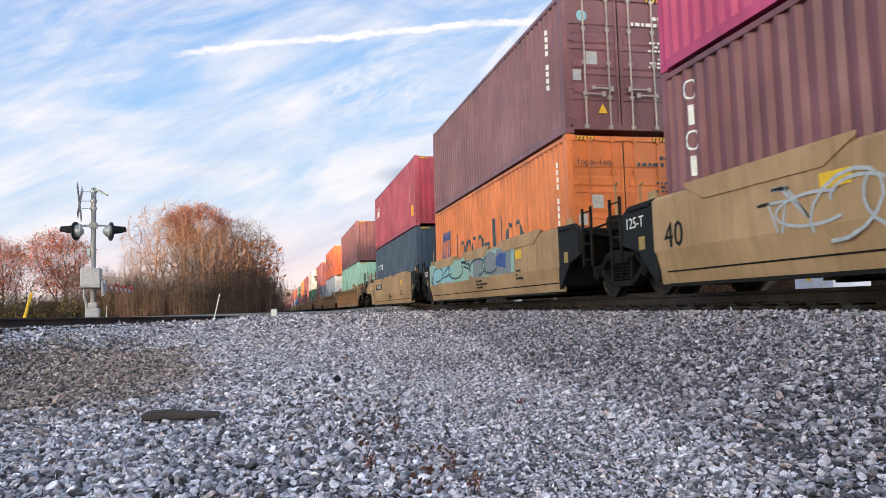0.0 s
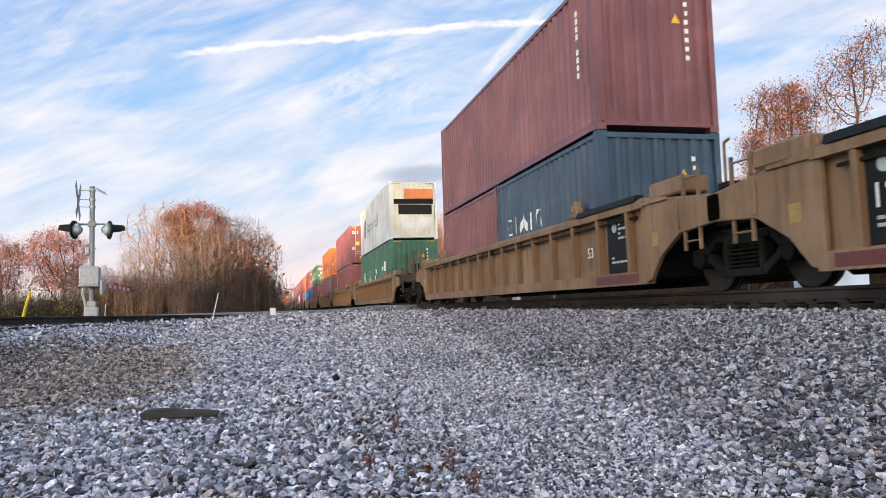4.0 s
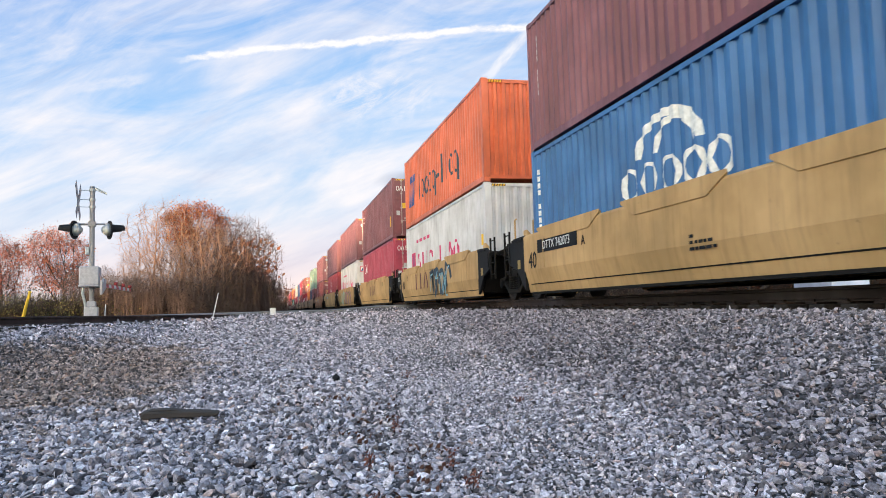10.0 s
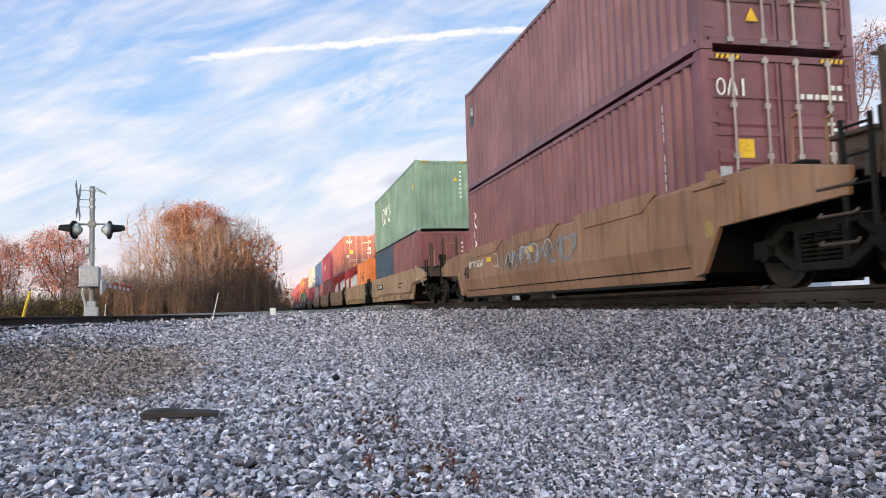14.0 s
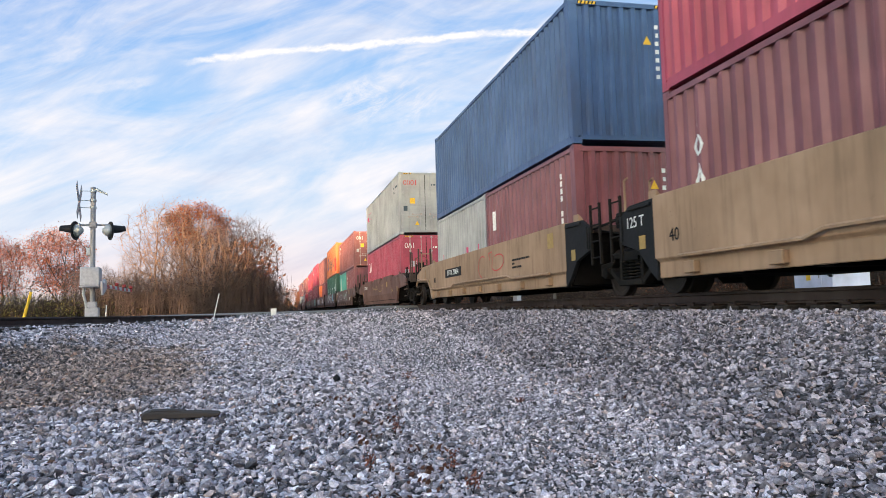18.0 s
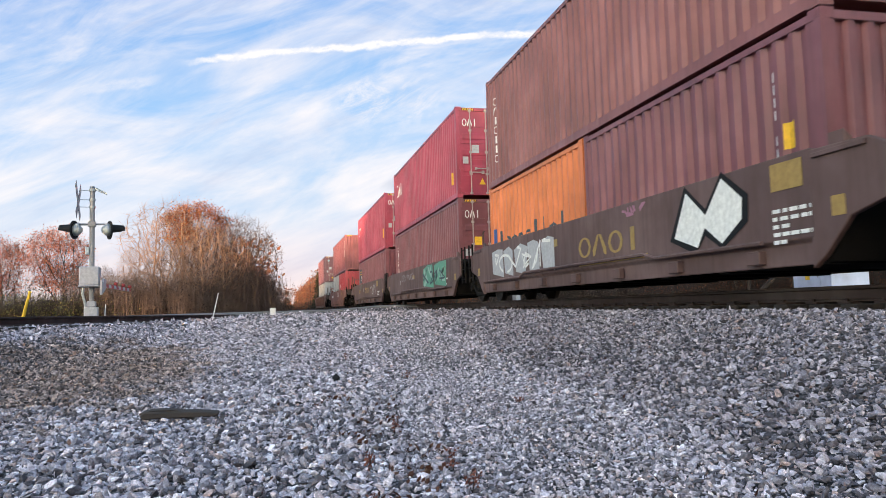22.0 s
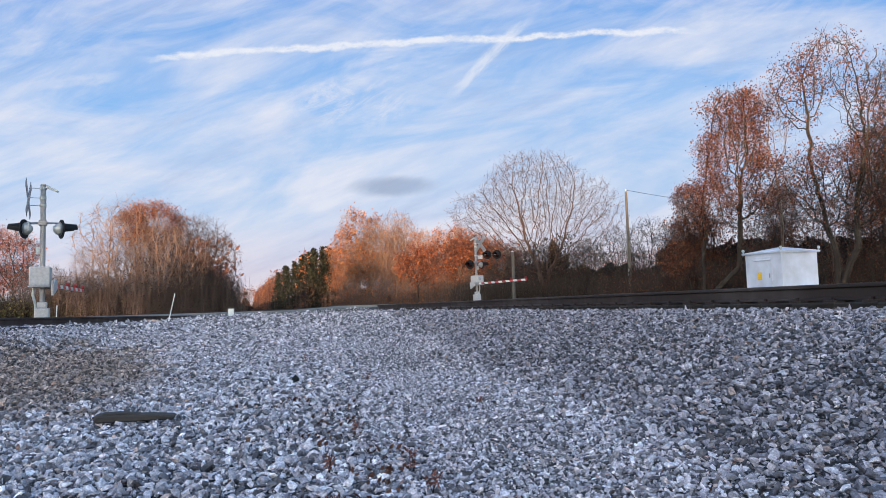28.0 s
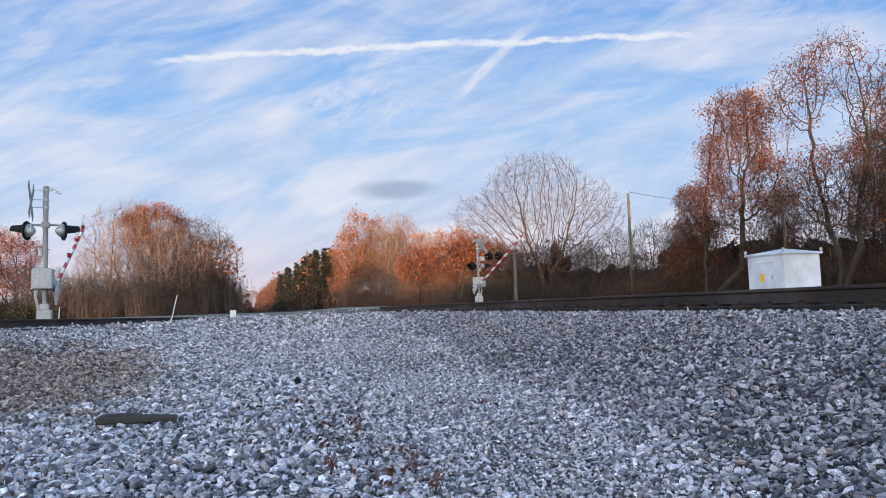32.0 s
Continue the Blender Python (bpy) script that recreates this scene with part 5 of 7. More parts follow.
platform(419.89, well_car("P", "dark_brown", extras=bn + [spray(23, 2.2, 8.6, 0.58, 1.34, "white", 8, 0.05), spray(24, 2.2, 8.6, 0.62, 1.30, "plum", 8, 0.035, 0.012), spray(42, 2.2, 8.6, 0.58, 1.34, "white", 11, 0.014, 0.016), filled(25, 1.2, 2.4, 0.7, 1.4, "sky", 2)]),
         C("orange", marks=hl() + [([(0.55, 2.1, 0.3, 1.55)], "red")]), [(C("green", marks=uasc() + [serial(1.3)]), L40, HC)])
platform(435.44, well_car("P", "dark_brown", extras=[sq(0.10, 1.05, 0.5, 0.30, "gold"), sq(6.9, 1.0, 0.4, 0.14, "gold"), small_rows(0.0, 0.6, 0.85, "white", 5)] + [filled(26, 7.0, 11.2, 0.55, 1.25, "silver", 5), spray(27, 7.0, 11.2, 0.6, 1.2, "white", 6, 0.03, 0.012), blocks(5.9, 0.68, 0.36, 0.60, "OvOl", "gold"), sq(3.4, 0.54, 2.5, 0.06, "gold"), poly("black", 0.004, (2.75, 0.70), (2.33, 1.40), (1.87, 1.04), (1.50, 1.45), (1.00, 1.10), (1.03, 0.78), (1.55, 0.50), (1.90, 0.70), (2.13, 0.48)), poly("white", 0.008, (2.63, 0.73), (2.30, 1.31), (1.87, 0.96), (1.50, 1.37), (1.11, 1.07), (1.14, 0.82), (1.55, 0.57), (1.90, 0.80), (2.08, 0.56)), spray(29, 3.4, 4.2, 1.22, 1.38, "lilac", 4, 0.02)]),
         C("brick", marks=[(column("OvlOllO", 11.6, 2.3, 0.25, 0.18), "white")]), [(C("maroon", L20, STD, marks=[serial(0.9, STD), ([(0.5, 0.7, 1.2, 1.5)], "yellow")]), L20, STD), (C("orange", L20, STD, marks=[(mark("lopoqllol", 5.4, 0.8, 0.6, 0.5), "slate"), ([(5.5, 5.8, 0.8, 1.5)], "blue")]), L20, STD)])
platform(451.02, well_car("P", "dark_brown", extras=bn + [filled(30, 0.8, 4.6, 0.54, 1.38, "green", 2), spray(31, 0.9, 4.4, 0.6, 1.3, "mint", 4, 0.07, 0.009), spray(32, 0.9, 4.4, 0.6, 1.32, "slate", 4, 0.03, 0.014), spray(33, 6.4, 9.0, 0.95, 1.25, "silver", 9, 0.010), txt("C", 9.4, 0.95, 0.26, "white")]),
         C("crimson", doors=True, marks=[cai(), ([(0.5, 0.8, 0.5, 0.9)], "yellow")]), [(C("maroon", doors=True, marks=[(column("OlOvl", 11.6, 2.3, 0.25, 0.18), "white")]), L40, HC)])
platform(466.43, well_car("P", "dark_brown", rear=True, extras=bn + [txt("239579", 9.6, 0.95, 0.28, "gold"), txt("B", 7.4, 1.0, 0.30, "white"), spray(35, 2.2, 4.2, 0.6, 1.3, "silver", 4, 0.03), blocks(6.8, 0.8, 0.3, 0.5, "OvOl", "gold"), spray(36, 8.2, 9.4, 0.95, 1.38, "green", 5, 0.012)]),
         C("crimson", doors=True, marks=[cai(11.7), ([(0.6, 0.9, 0.6, 1.1)], "yellow")]), [(C("maroon", h=STD, marks=[([(10.5, 11.7, 1.2, 2.1)], "slate"), ([(10.55, 11.65, 1.75, 1.8), (10.55, 11.65, 1.9, 1.95)], "yellow"), (mark("lOvl", 11.6, 1.3, 0.35, 0.26), "white"), serial(0.9, STD)]), L40, STD)])
platform(488.07, well_car("S", "red_brown", rear=True, front_end=True, extras=[txt("DTTX 646171", 10.2, 1.02, 0.30, "white"), blocks(5.6, 0.95, 0.4, 0.62, "llv", "white"), sq(1.0, 1.0, 0.3, 0.3, "gold"), spray(38, 3.0, 5.6, 0.7, 1.2, "plum", 5, 0.02)]),
         C("maroon", marks=[([(11.4, 11.6, 2.2, 2.5)], "sky"), serial(0.8)]), [(C("red", L20, STD, marks=[(column("lOv", 4.9, 2.2, 0.5, 0.39), "white")]), L20, STD), (C("grey", L20, STD, marks=[(mark("vlvOlv", 4.3, 0.75, 0.55, 0.62), "slate"), ([(4.8, 5.3, 0.75, 1.25)], "sky")]), L20, STD)])
platform(512.22, well_car("R", "brown", True, rear=True, front_end=True, extras=[spray(40, 2.0, 7.5, 0.35, 1.15, "mint", 7, 0.025)]),
         C("plum", doors=True, marks=[serial(0.9)]), [(C("grey", L20, STD, marks=[(mark("vlvOlv", 4.3, 0.75, 0.55, 0.62), "slate")]), L20, STD), (C("grey", L20, STD, marks=[(mark("lvlOvl", 5.3, 0.9, 0.4, 0.42), "slate")]), L20, STD)])
# ---------------------------------------------------------------- crossing signals, cabinet, poles and stakes
LAMP_GLASS = plain("dark_red_lens", (0.025, 0.004, 0.004), 0.25)
ALU = plain("weathered_aluminium", (0.29, 0.275, 0.29), 0.5, 0.2)
PALE_ALU = plain("pale_painted_aluminium", (0.46, 0.44, 0.46), 0.5, 0.1)
GATES = []


def lamp_unit(parent, at):
    """A flasher: round backing plate, hood, housing and lens; it faces -y of its own space."""
    plate = part("lamp", lambda: Shape().lathe((0, -0.01, 0), (0, 0.02, 0), [(0, 0.05), (0, 0.255), (1, 0.255)], 24), BLACK, parent, "black flasher with a round backing plate", at=at, key="lamp_plate")
    h = Shape()
    k = 14
    for i in range(k + 1):
        a = math.radians(-20 + 220 * i / k)
        for r, y in ((0.165, -0.01), (0.150, -0.36 if 0 < i < k else -0.12)):
            h.v.append((r * math.cos(a), y, r * math.sin(a)))
    for i in range(k):
        h.f.append((2 * i, 2 * i + 2, 2 * i + 3, 2 * i + 1))
    part("hood", h, BLACK, plate, key="lamp_hood")
    part("housing", lambda: Shape().lathe((0, 0.02, 0), (0, 0.20, 0), [(0, 0.17), (0.5, 0.15), (1, 0.07)], 18), GALV, plate, key="lamp_house", smooth=True)
    part("lens", lambda: Shape().lathe((0, -0.04, 0), (0, -0.01, 0), [(0, 0.08), (0.5, 0.13), (1, 0.15)], 18), LAMP_GLASS, plate, key="lamp_lens", smooth=True)
    return plate


def board(w, h):
    return Shape().box(-w / 2, w / 2, -0.006, 0.006, -h / 2, h / 2)


def crossing_signal(at, arm_yaw, gate_len, label, extra_lamps=None, lamp_z=2.29):
    """Mast with crossbuck, flashers, gate mechanism and gate. Traffic comes from its -y side."""
    sig = thing("crossing_signal", label, "crossing signal", at)
    mast = part("mast", lambda: Shape().tube((0, 0, -0.2), (0, 0, 3.45), 0.066, 0.066, 16).tube((0, 0, 3.45), (0, 0, 3.49), 0.075, 0.06, 16), ALU, sig, "grey aluminium pole", key="mast")
    part("base", lambda: Shape().box(-0.17, 0.17, -0.17, 0.17, -0.3, 0.20).box(-0.11, 0.11, -0.11, 0.11, 0.20, 0.36), PALE_ALU, sig, "pale cast base", bevel=0.02, key="mast_base")
    for turn in (45, -45):
        b = part("crossbuck_board", lambda: board(0.23, 1.22), ALU, sig, "crossbuck board with a bare grey back", at=pose(0, -0.34 - 0.014 * (turn > 0), 3.09, 0, turn, 0), key="crossbuck")
        part("face", lambda: Shape().box(-0.112, 0.112, -0.0075, -0.0062, -0.60, 0.60), WHITE, b, "white front", key="buckface")
        bars = Shape()
        for i in range(6):
            bars.box(-0.055, 0.055, -0.0105, -0.0077, -0.50 + i * 0.17, -0.40 + i * 0.17)
        part("marking", bars, BLACK, b, "black bars", key="buckbars")
    part("sign_plate", lambda: board(0.42, 0.24), WHITE, sig, "small white plate", at=pose(0, -0.32, 2.36), key="sign_plate")
    for z in (3.38, 3.12, 2.92, 2.42):
        part("bracket", lambda: Shape().tube((0, -0.06, 0), (0, -0.34, 0), 0.010, 0.010, 6).lathe((0, 0, -0.03), (0, 0, 0.03), [(0, 0.085), (1, 0.085)], 14), GALV, sig, at=pose(0, 0, z), key="bracket")
    part("bell_arm", lambda: Shape().prism([(0.05, 3.40), (0.10, 3.46), (0.36, 3.32), (0.36, 3.27)], "x", -0.04, 0.04), GALV, sig, key="bell_arm")
    part("cross_arm", lambda: Shape().tube((0, -0.44, 0.16), (0, 0.44, 0.16), 0.025, 0.025, 8).box(-0.11, 0.11, -0.09, 0.09, 0.09, 0.23), ALU, sig, at=pose(0, 0, lamp_z), key="cross_arm")
    lamp_unit(sig, pose(0, -0.44, lamp_z, 0, 0, -18))
    lamp_unit(sig, pose(0, 0.44, lamp_z, 0, 0, 180 + 22))
    part("lamp_drop", lambda: Shape().tube((0, -0.42, 0.16), (0, -0.38, 0), 0.02, 0.02, 8).tube((0, 0.42, 0.16), (0, 0.38, 0), 0.02, 0.02, 8), ALU, sig, at=pose(0, 0, lamp_z), key="lamp_drop")
    for lamp_at in extra_lamps or ():
        lamp_unit(sig, lamp_at)
    part("junction_box", lambda: Shape().box(-0.06, 0.06, -0.16, -0.06, 1.62, 1.82), GALV, sig, bevel=0.01, key="jbox")
    mech = part("gate_mechanism", lambda: Shape().box(-0.30, 0.30, -0.28, 0.20, 0.78, 1.28).box(-0.34, 0.34, -0.30, 0.22, 0.74, 0.78), PALE_ALU, sig, "grey box of the gate motor", bevel=0.025, key="mech")
    part("latch", lambda: Shape().box(-0.305, -0.30, -0.02, 0.02, 1.05, 1.18).box(-0.31, -0.30, -0.03, 0.05, 1.04, 1.07), BLACK, mech, key="latch")
    part("conduit", lambda: Shape().pipe([(0.0, -0.2, 0.75), (0.0, -0.22, 0.55), (0.0, -0.16, 0.3), (0.0, -0.12, -0.1)], 0.035), GALV, sig, key="conduit")
    # the gate turns about its hub on the mechanism's side; it points along +x of its own space
    gate = part("gate_arm", lambda: Shape().prism([(-0.06, 0.05), (-0.06, -0.05), (0.0, -0.05), (0.0, 0.05)], "x", 0.10, gate_len), RED_WHITE, sig, "red and white striped gate arm", key=("gate", gate_len))
    part("hub", lambda: Shape().lathe((0, -0.10, 0), (0, 0.10, 0), [(0, 0.09), (1, 0.09)], 16).box(0, 0.30, -0.065, 0.005, -0.07, 0.07), ALU, gate, key="hub")
    for y in (-0.17,):
        part("counterweight", lambda: Shape().prism([(-0.02, -0.10), (-0.55, -0.28), (-0.62, 0.10), (-0.40, 0.02), (-0.30, 0.16), (-0.02, 0.14)], "y", 0, 0.06), PALE_ALU, gate, "grey counterweight plate", at=pose(0, y, 0), key="cweight")
    for x in (gate_len * 0.45, gate_len * 0.72, gate_len - 0.08):
        part("gate_lamp", lambda: Shape().lathe((0, -0.06, 0.11), (0, 0.04, 0.11), [(0, 0.04), (0.2, 0.055), (1, 0.055)], 12).box(-0.02, 0.02, -0.02, 0.02, 0.04, 0.08), plain("dull_red_lamp", (0.22, 0.016, 0.016), 0.5), gate, "small red lamp", at=pose(x, -0.03, 0), key="gate_lamp")
    GATES.append((gate, arm_yaw))
    return sig


def stripes():
    m, n, l, b = nodes_of("gate_stripes")
    tc = n.new("ShaderNodeTexCoord")
    sep = n.new("ShaderNodeSeparateXYZ")
    l.new(tc.outputs["Object"], sep.inputs[0])
    sh = n.new("ShaderNodeMath")
    sh.operation = "MULTIPLY_ADD"
    l.new(sep.outputs[2], sh.inputs[0])
    sh.inputs[1].default_value = 1.0
    l.new(sep.outputs[0], sh.inputs[2])
    w = n.new("ShaderNodeMath")
    w.operation = "PINGPONG"
    l.new(sh.outputs[0], w.inputs[0])
    w.inputs[1].default_value = 0.40
    l.new(ramp(n, l, w.outputs[0], [(0.195, (0.42, 0.02, 0.03)), (0.205, (0.75, 0.74, 0.72))]).outputs[0], b.inputs["Base Color"])
    b.inputs["Roughness"].default_value = 0.4
    return m


RED_WHITE = stripes()
# traffic reaches the first signal from the west, the second from the east
crossing_signal(pose(-4.80, 21.47, 0.80, 0, 0, -84), 175.6, 5.0, "grey crossing signal with crossbuck, flashers and striped gate")
s2 = crossing_signal(pose(13.47, 39.80, 1.10, 0, 0, 112), 166.3, 5.5, "grey crossing signal with two pairs of flashers and striped gate",
                     extra_lamps=[pose(-0.44, -0.50, 2.45, 0, 0, 205), pose(-0.80, -0.92, 2.45, 0, 0, 205)], lamp_z=1.90)
part("cross_arm", Shape().tube((0, 0, 2.45), (-0.84, -0.97, 2.45), 0.022, 0.022, 8), ALU, s2)
cab_foot = thing("concrete_pad", "low concrete pad under the signal cabinet", "concrete pad", pose(19.55, 22.55, 0.30))
part("slab", Shape().box(-1.1, 1.1, -1.1, 1.1, 0, 0.22), plain("concrete", (0.36, 0.35, 0.33), 0.85), cab_foot, bevel=0.02)

# signal cabinet
cabinet = thing("equipment_cabinet", "white steel signal cabinet with a low hipped roof", "cabinet", pose(19.55, 22.58, 0.52, 0, 0, 4.0))
CABW = paint("cabinet_white", (0.60, 0.615, 0.745), 0.05, 0.5)
part("body", Shape().box(-0.84, 0.84, -0.88, 0.88, 0.0, 1.76), CABW, cabinet, bevel=0.015)
roof = Shape()
roof.v = [(x * 0.92, y * 0.96, z) for z in (1.74, 1.80) for x, y in ((-1, -1), (1, -1), (1, 1), (-1, 1))] + [(0, -0.12, 1.98), (0, 0.12, 1.98)]
roof.f = [(0, 3, 2, 1), (0, 1, 5, 4), (1, 2, 6, 5), (2, 3, 7, 6), (3, 0, 4, 7), (4, 5, 8), (5, 6, 9, 8), (6, 7, 9), (7, 4, 8, 9)]
part("roof", roof, CABW, cabinet, "white low hipped roof")
door = part("door", Shape().box(-0.865, -0.84, -0.42, 0.42, 0.12, 1.62), CABW, cabinet, "white flush door", bevel=0.008)
part("handle", Shape().box(-0.885, -0.865, -0.34, -0.30, 0.85, 1.0), STEEL, door)
part("vent_hood", Shape().prism([(-0.84, 1.56), (-0.92, 1.50), (-0.92, 1.48), (-0.84, 1.48)], "y", -0.40, 0.40), CABW, cabinet)
part("sign_plate", Shape().box(-0.872, -0.866, 0.06, 0.26, 0.78, 1.06), LETTERS["yellow"], door, "yellow warning sticker")
for x in (-0.88, 0.88):
    for y in (-0.92, 0.92):
        part("lifting_eye", Shape().lathe((x, y - 0.015, 1.90), (x, y + 0.015, 1.90), [(0, 0.03), (0, 0.06), (1, 0.06), (1, 0.03)], 14).box(x - 0.02, x + 0.02, y - 0.02, y + 0.02, 1.72, 1.86), GALV, cabinet)

# wooden poles
WOOD_POLE = paint("weathered_pole", (0.105, 0.095, 0.088), 0.4, 0.85)
pole = thing("utility_pole", "tall weathered grey wooden utility pole by the trees", "utility pole", pose(33.4, 56.9, 0.45))
part("post", Shape().tube((0, 0, -0.3), (0, 0, 9.75), 0.17, 0.11, 12), WOOD_POLE, pole)
part("insulator", Shape().tube((0, 0, 9.75), (0, 0, 9.95), 0.03, 0.03, 8).lathe((0, 0, 9.85), (0, 0, 9.98), [(0, 0.05), (0.5, 0.07), (1, 0.04)], 10), GALV, pole)
part("conduit", Shape().tube((-0.16, -0.05, 0), (-0.13, -0.04, 3.0), 0.03, 0.03, 6), GALV, pole)
wire = Shape().pipe([(33.4 + 26 * t, 56.9 + 7 * t, 10.35 - 2.4 * t * (1 - t)) for t in [i / 14 for i in range(15)]], 0.018, 4)
tagged(part("power_line", wire, BLACK), "thin black overhead wire from the pole", "wire")
short = thing("utility_pole", "short grey wooden pole behind the signal", "utility pole", pose(24.28, 61.4, 0.45))
part("post", Shape().tube((0, 0, -0.3), (0, 0, 4.9), 0.16, 0.13, 12), WOOD_POLE, short)
part("cap", Shape().tube((0, 0, 4.9), (0, 0, 4.97), 0.14, 0.05, 12), GALV, short)


def stake(name, label, foot, head, r, mat, cat):
    ob = thing(name, label, cat, pose(*foot))
    d = Vector(head) - Vector(foot)
    part("stick", Shape().tube(-0.25 * d.normalized(), d, r, r * 0.8, 8), mat, ob)
    part("tip", Shape().tube(d * 0.97, d * 1.01, r * 1.05, r * 0.7, 8), mat, ob)
    return ob


stake("marker_stake", "leaning yellow plastic marker behind the side track", (-6.45, 21.3, 0.66), (-6.28, 21.35, 1.45), 0.045, LETTERS["yellow"], "marker stake")
stake("marker_stake", "thin leaning white marker rod by the road", (-1.93, 24.93, 0.60), (-1.76, 24.94, 1.38), 0.018, WHITE, "marker stake")
stake("marker_stake", "short thin white marker rod beside the signal", (-5.09, 24.48, 0.70), (-5.07, 24.48, 1.10), 0.018, WHITE, "marker stake")
block = thing("marker_post", "short square white post at the road's edge", "marker post", pose(-0.04, 29.6, 0.55))
part("post", Shape().box(-0.11, 0.11, -0.06, 0.06, -0.1, 0.30), WHITE, block, bevel=0.01)
part("cap", Shape().box(-0.12, 0.12, -0.07, 0.07, 0.30, 0.32), WHITE, block)
board_piece = thing("timber_offcut", "weathered dark piece of broken tie on the gravel", "timber", pose(-0.645, 5.52, ground_z(-0.645, 5.52) + 0.062, 4, 2, 3) @ Matrix.Diagonal((1.1, 1.1, 0.9, 1)))
part("plank", Shape().prism([(-0.23, -0.03), (0.22, -0.022), (0.24, 0.008), (0.10, 0.022), (-0.22, 0.028), (-0.245, 0.0)], "y", -0.05, 0.05), paint("grey_timber", (0.060, 0.050, 0.045), 0.4, 0.9), board_piece, bevel=0.01)
part("splinter", Shape().prism([(-0.20, 0.026), (0.02, 0.024), (-0.06, 0.038), (-0.18, 0.036)], "y", -0.03, 0.04), MATS["grey_timber"], board_piece)
# ---------------------------------------------------------------- trees
def foliage(name, cols, rough=0.75):
    m, n, l, b = nodes_of(name)
    g = n.new("ShaderNodeNewGeometry")
    r = ramp(n, l, g.outputs["Random Per Island"], [(i / max(1, len(cols) - 1), c) for i, c in enumerate(cols)])
    l.new(r.outputs[0], b.inputs["Base Color"])
    b.inputs["Roughness"].default_value = rough
    b.inputs["Specular IOR Level"].default_value = 0.2
    return m


BARK = paint("bark", (0.105, 0.072, 0.062), 0.3, 0.9)
PALE_BARK = paint("pale_bark", (0.205, 0.142, 0.112), 0.3, 0.9)
# dark bark; also colours the far woods' core sheets as inner shade
BARK_AND_CORE_SHADE = paint("dark_bark_and_core_shade", (0.030, 0.023, 0.021), 0.3, 0.9)
RUSTY = foliage("rusty_leaves", [(0.115, 0.032, 0.015), (0.205, 0.060, 0.023), (0.28, 0.096, 0.034)])
COPPER = foliage("copper_leaves", [(0.105, 0.031, 0.016), (0.185, 0.056, 0.026), (0.25, 0.088, 0.040)])
TAN_LEAF = foliage("tan_leaves", [(0.18, 0.060, 0.027), (0.27, 0.094, 0.038), (0.32, 0.132, 0.054)])
RED_LEAF = foliage("dark_red_leaves", [(0.055, 0.019, 0.013), (0.110, 0.038, 0.022), (0.18, 0.072, 0.040)])
PINK_LEAF = foliage("pinkish_leaves", [(0.13, 0.036, 0.024), (0.21, 0.062, 0.036), (0.27, 0.098, 0.058)])
NEEDLES = foliage("pine_needles", [(0.011, 0.013, 0.010), (0.020, 0.023, 0.015), (0.040, 0.036, 0.022)])
BRUSH = foliage("dry_brush", [(0.040, 0.030, 0.027), (0.068, 0.050, 0.043), (0.100, 0.070, 0.056)])
OLIVE = foliage("olive_shrub", [(0.060, 0.060, 0.022), (0.100, 0.095, 0.035), (0.14, 0.11, 0.045)])
FAR_RED = foliage("far_autumn_woods", [(0.095, 0.036, 0.026), (0.160, 0.062, 0.038), (0.13, 0.070, 0.042)])


def fill_mesh(name, verts, faces, material):
    m = bpy.data.meshes.new(name)
    m.from_pydata(verts, [], faces)
    m.materials.append(None)
    return m


def quad_leaves(rnd, centre, size, out_v, out_f):
    a = Vector((rnd.gauss(0, 1), rnd.gauss(0, 1), rnd.gauss(0, 1))).normalized()
    u = a.orthogonal().normalized() * size * rnd.uniform(0.6, 1.1)
    w = a.cross(u) * rnd.uniform(0.5, 0.9)
    k = len(out_v)
    out_v += [tuple(centre - u), tuple(centre - w * 0.6), tuple(centre + u), tuple(centre + w)]
    out_f.append((k, k + 1, k + 2, k + 3))


def limb(v, f, p0, p1, r0, r1, k):
    d = (p1 - p0)
    if d.length < 1e-5:
        return
    d.normalize()
    u = d.orthogonal().normalized()
    w = d.cross(u)
    s = len(v)
    for p, r in ((p0, r0), (p1, r1)):
        for i in range(k):
            a = 6.2832 * i / k
            v.append(tuple(p + (u * math.cos(a) + w * math.sin(a)) * r))
    for i in range(k):
        j = (i + 1) % k
        f.append((s + i, s + j, s + k + j, s + k + i))


def tree(name, label, bark, leafmat, at, leaf_label="", **kw):
    wood, twigs, crown = crowned(**kw)
    t = thing(name, label, "tree", at)
    part("trunk", fill_mesh("trunk", *wood, bark), bark, t)
    part("branchwork", fill_mesh("branchwork", *twigs, bark), bark, t, "fine bare twigs")
    if crown[1]:
        part("crown", fill_mesh("crown", *crown, leafmat), leafmat, t, leaf_label)
    return t


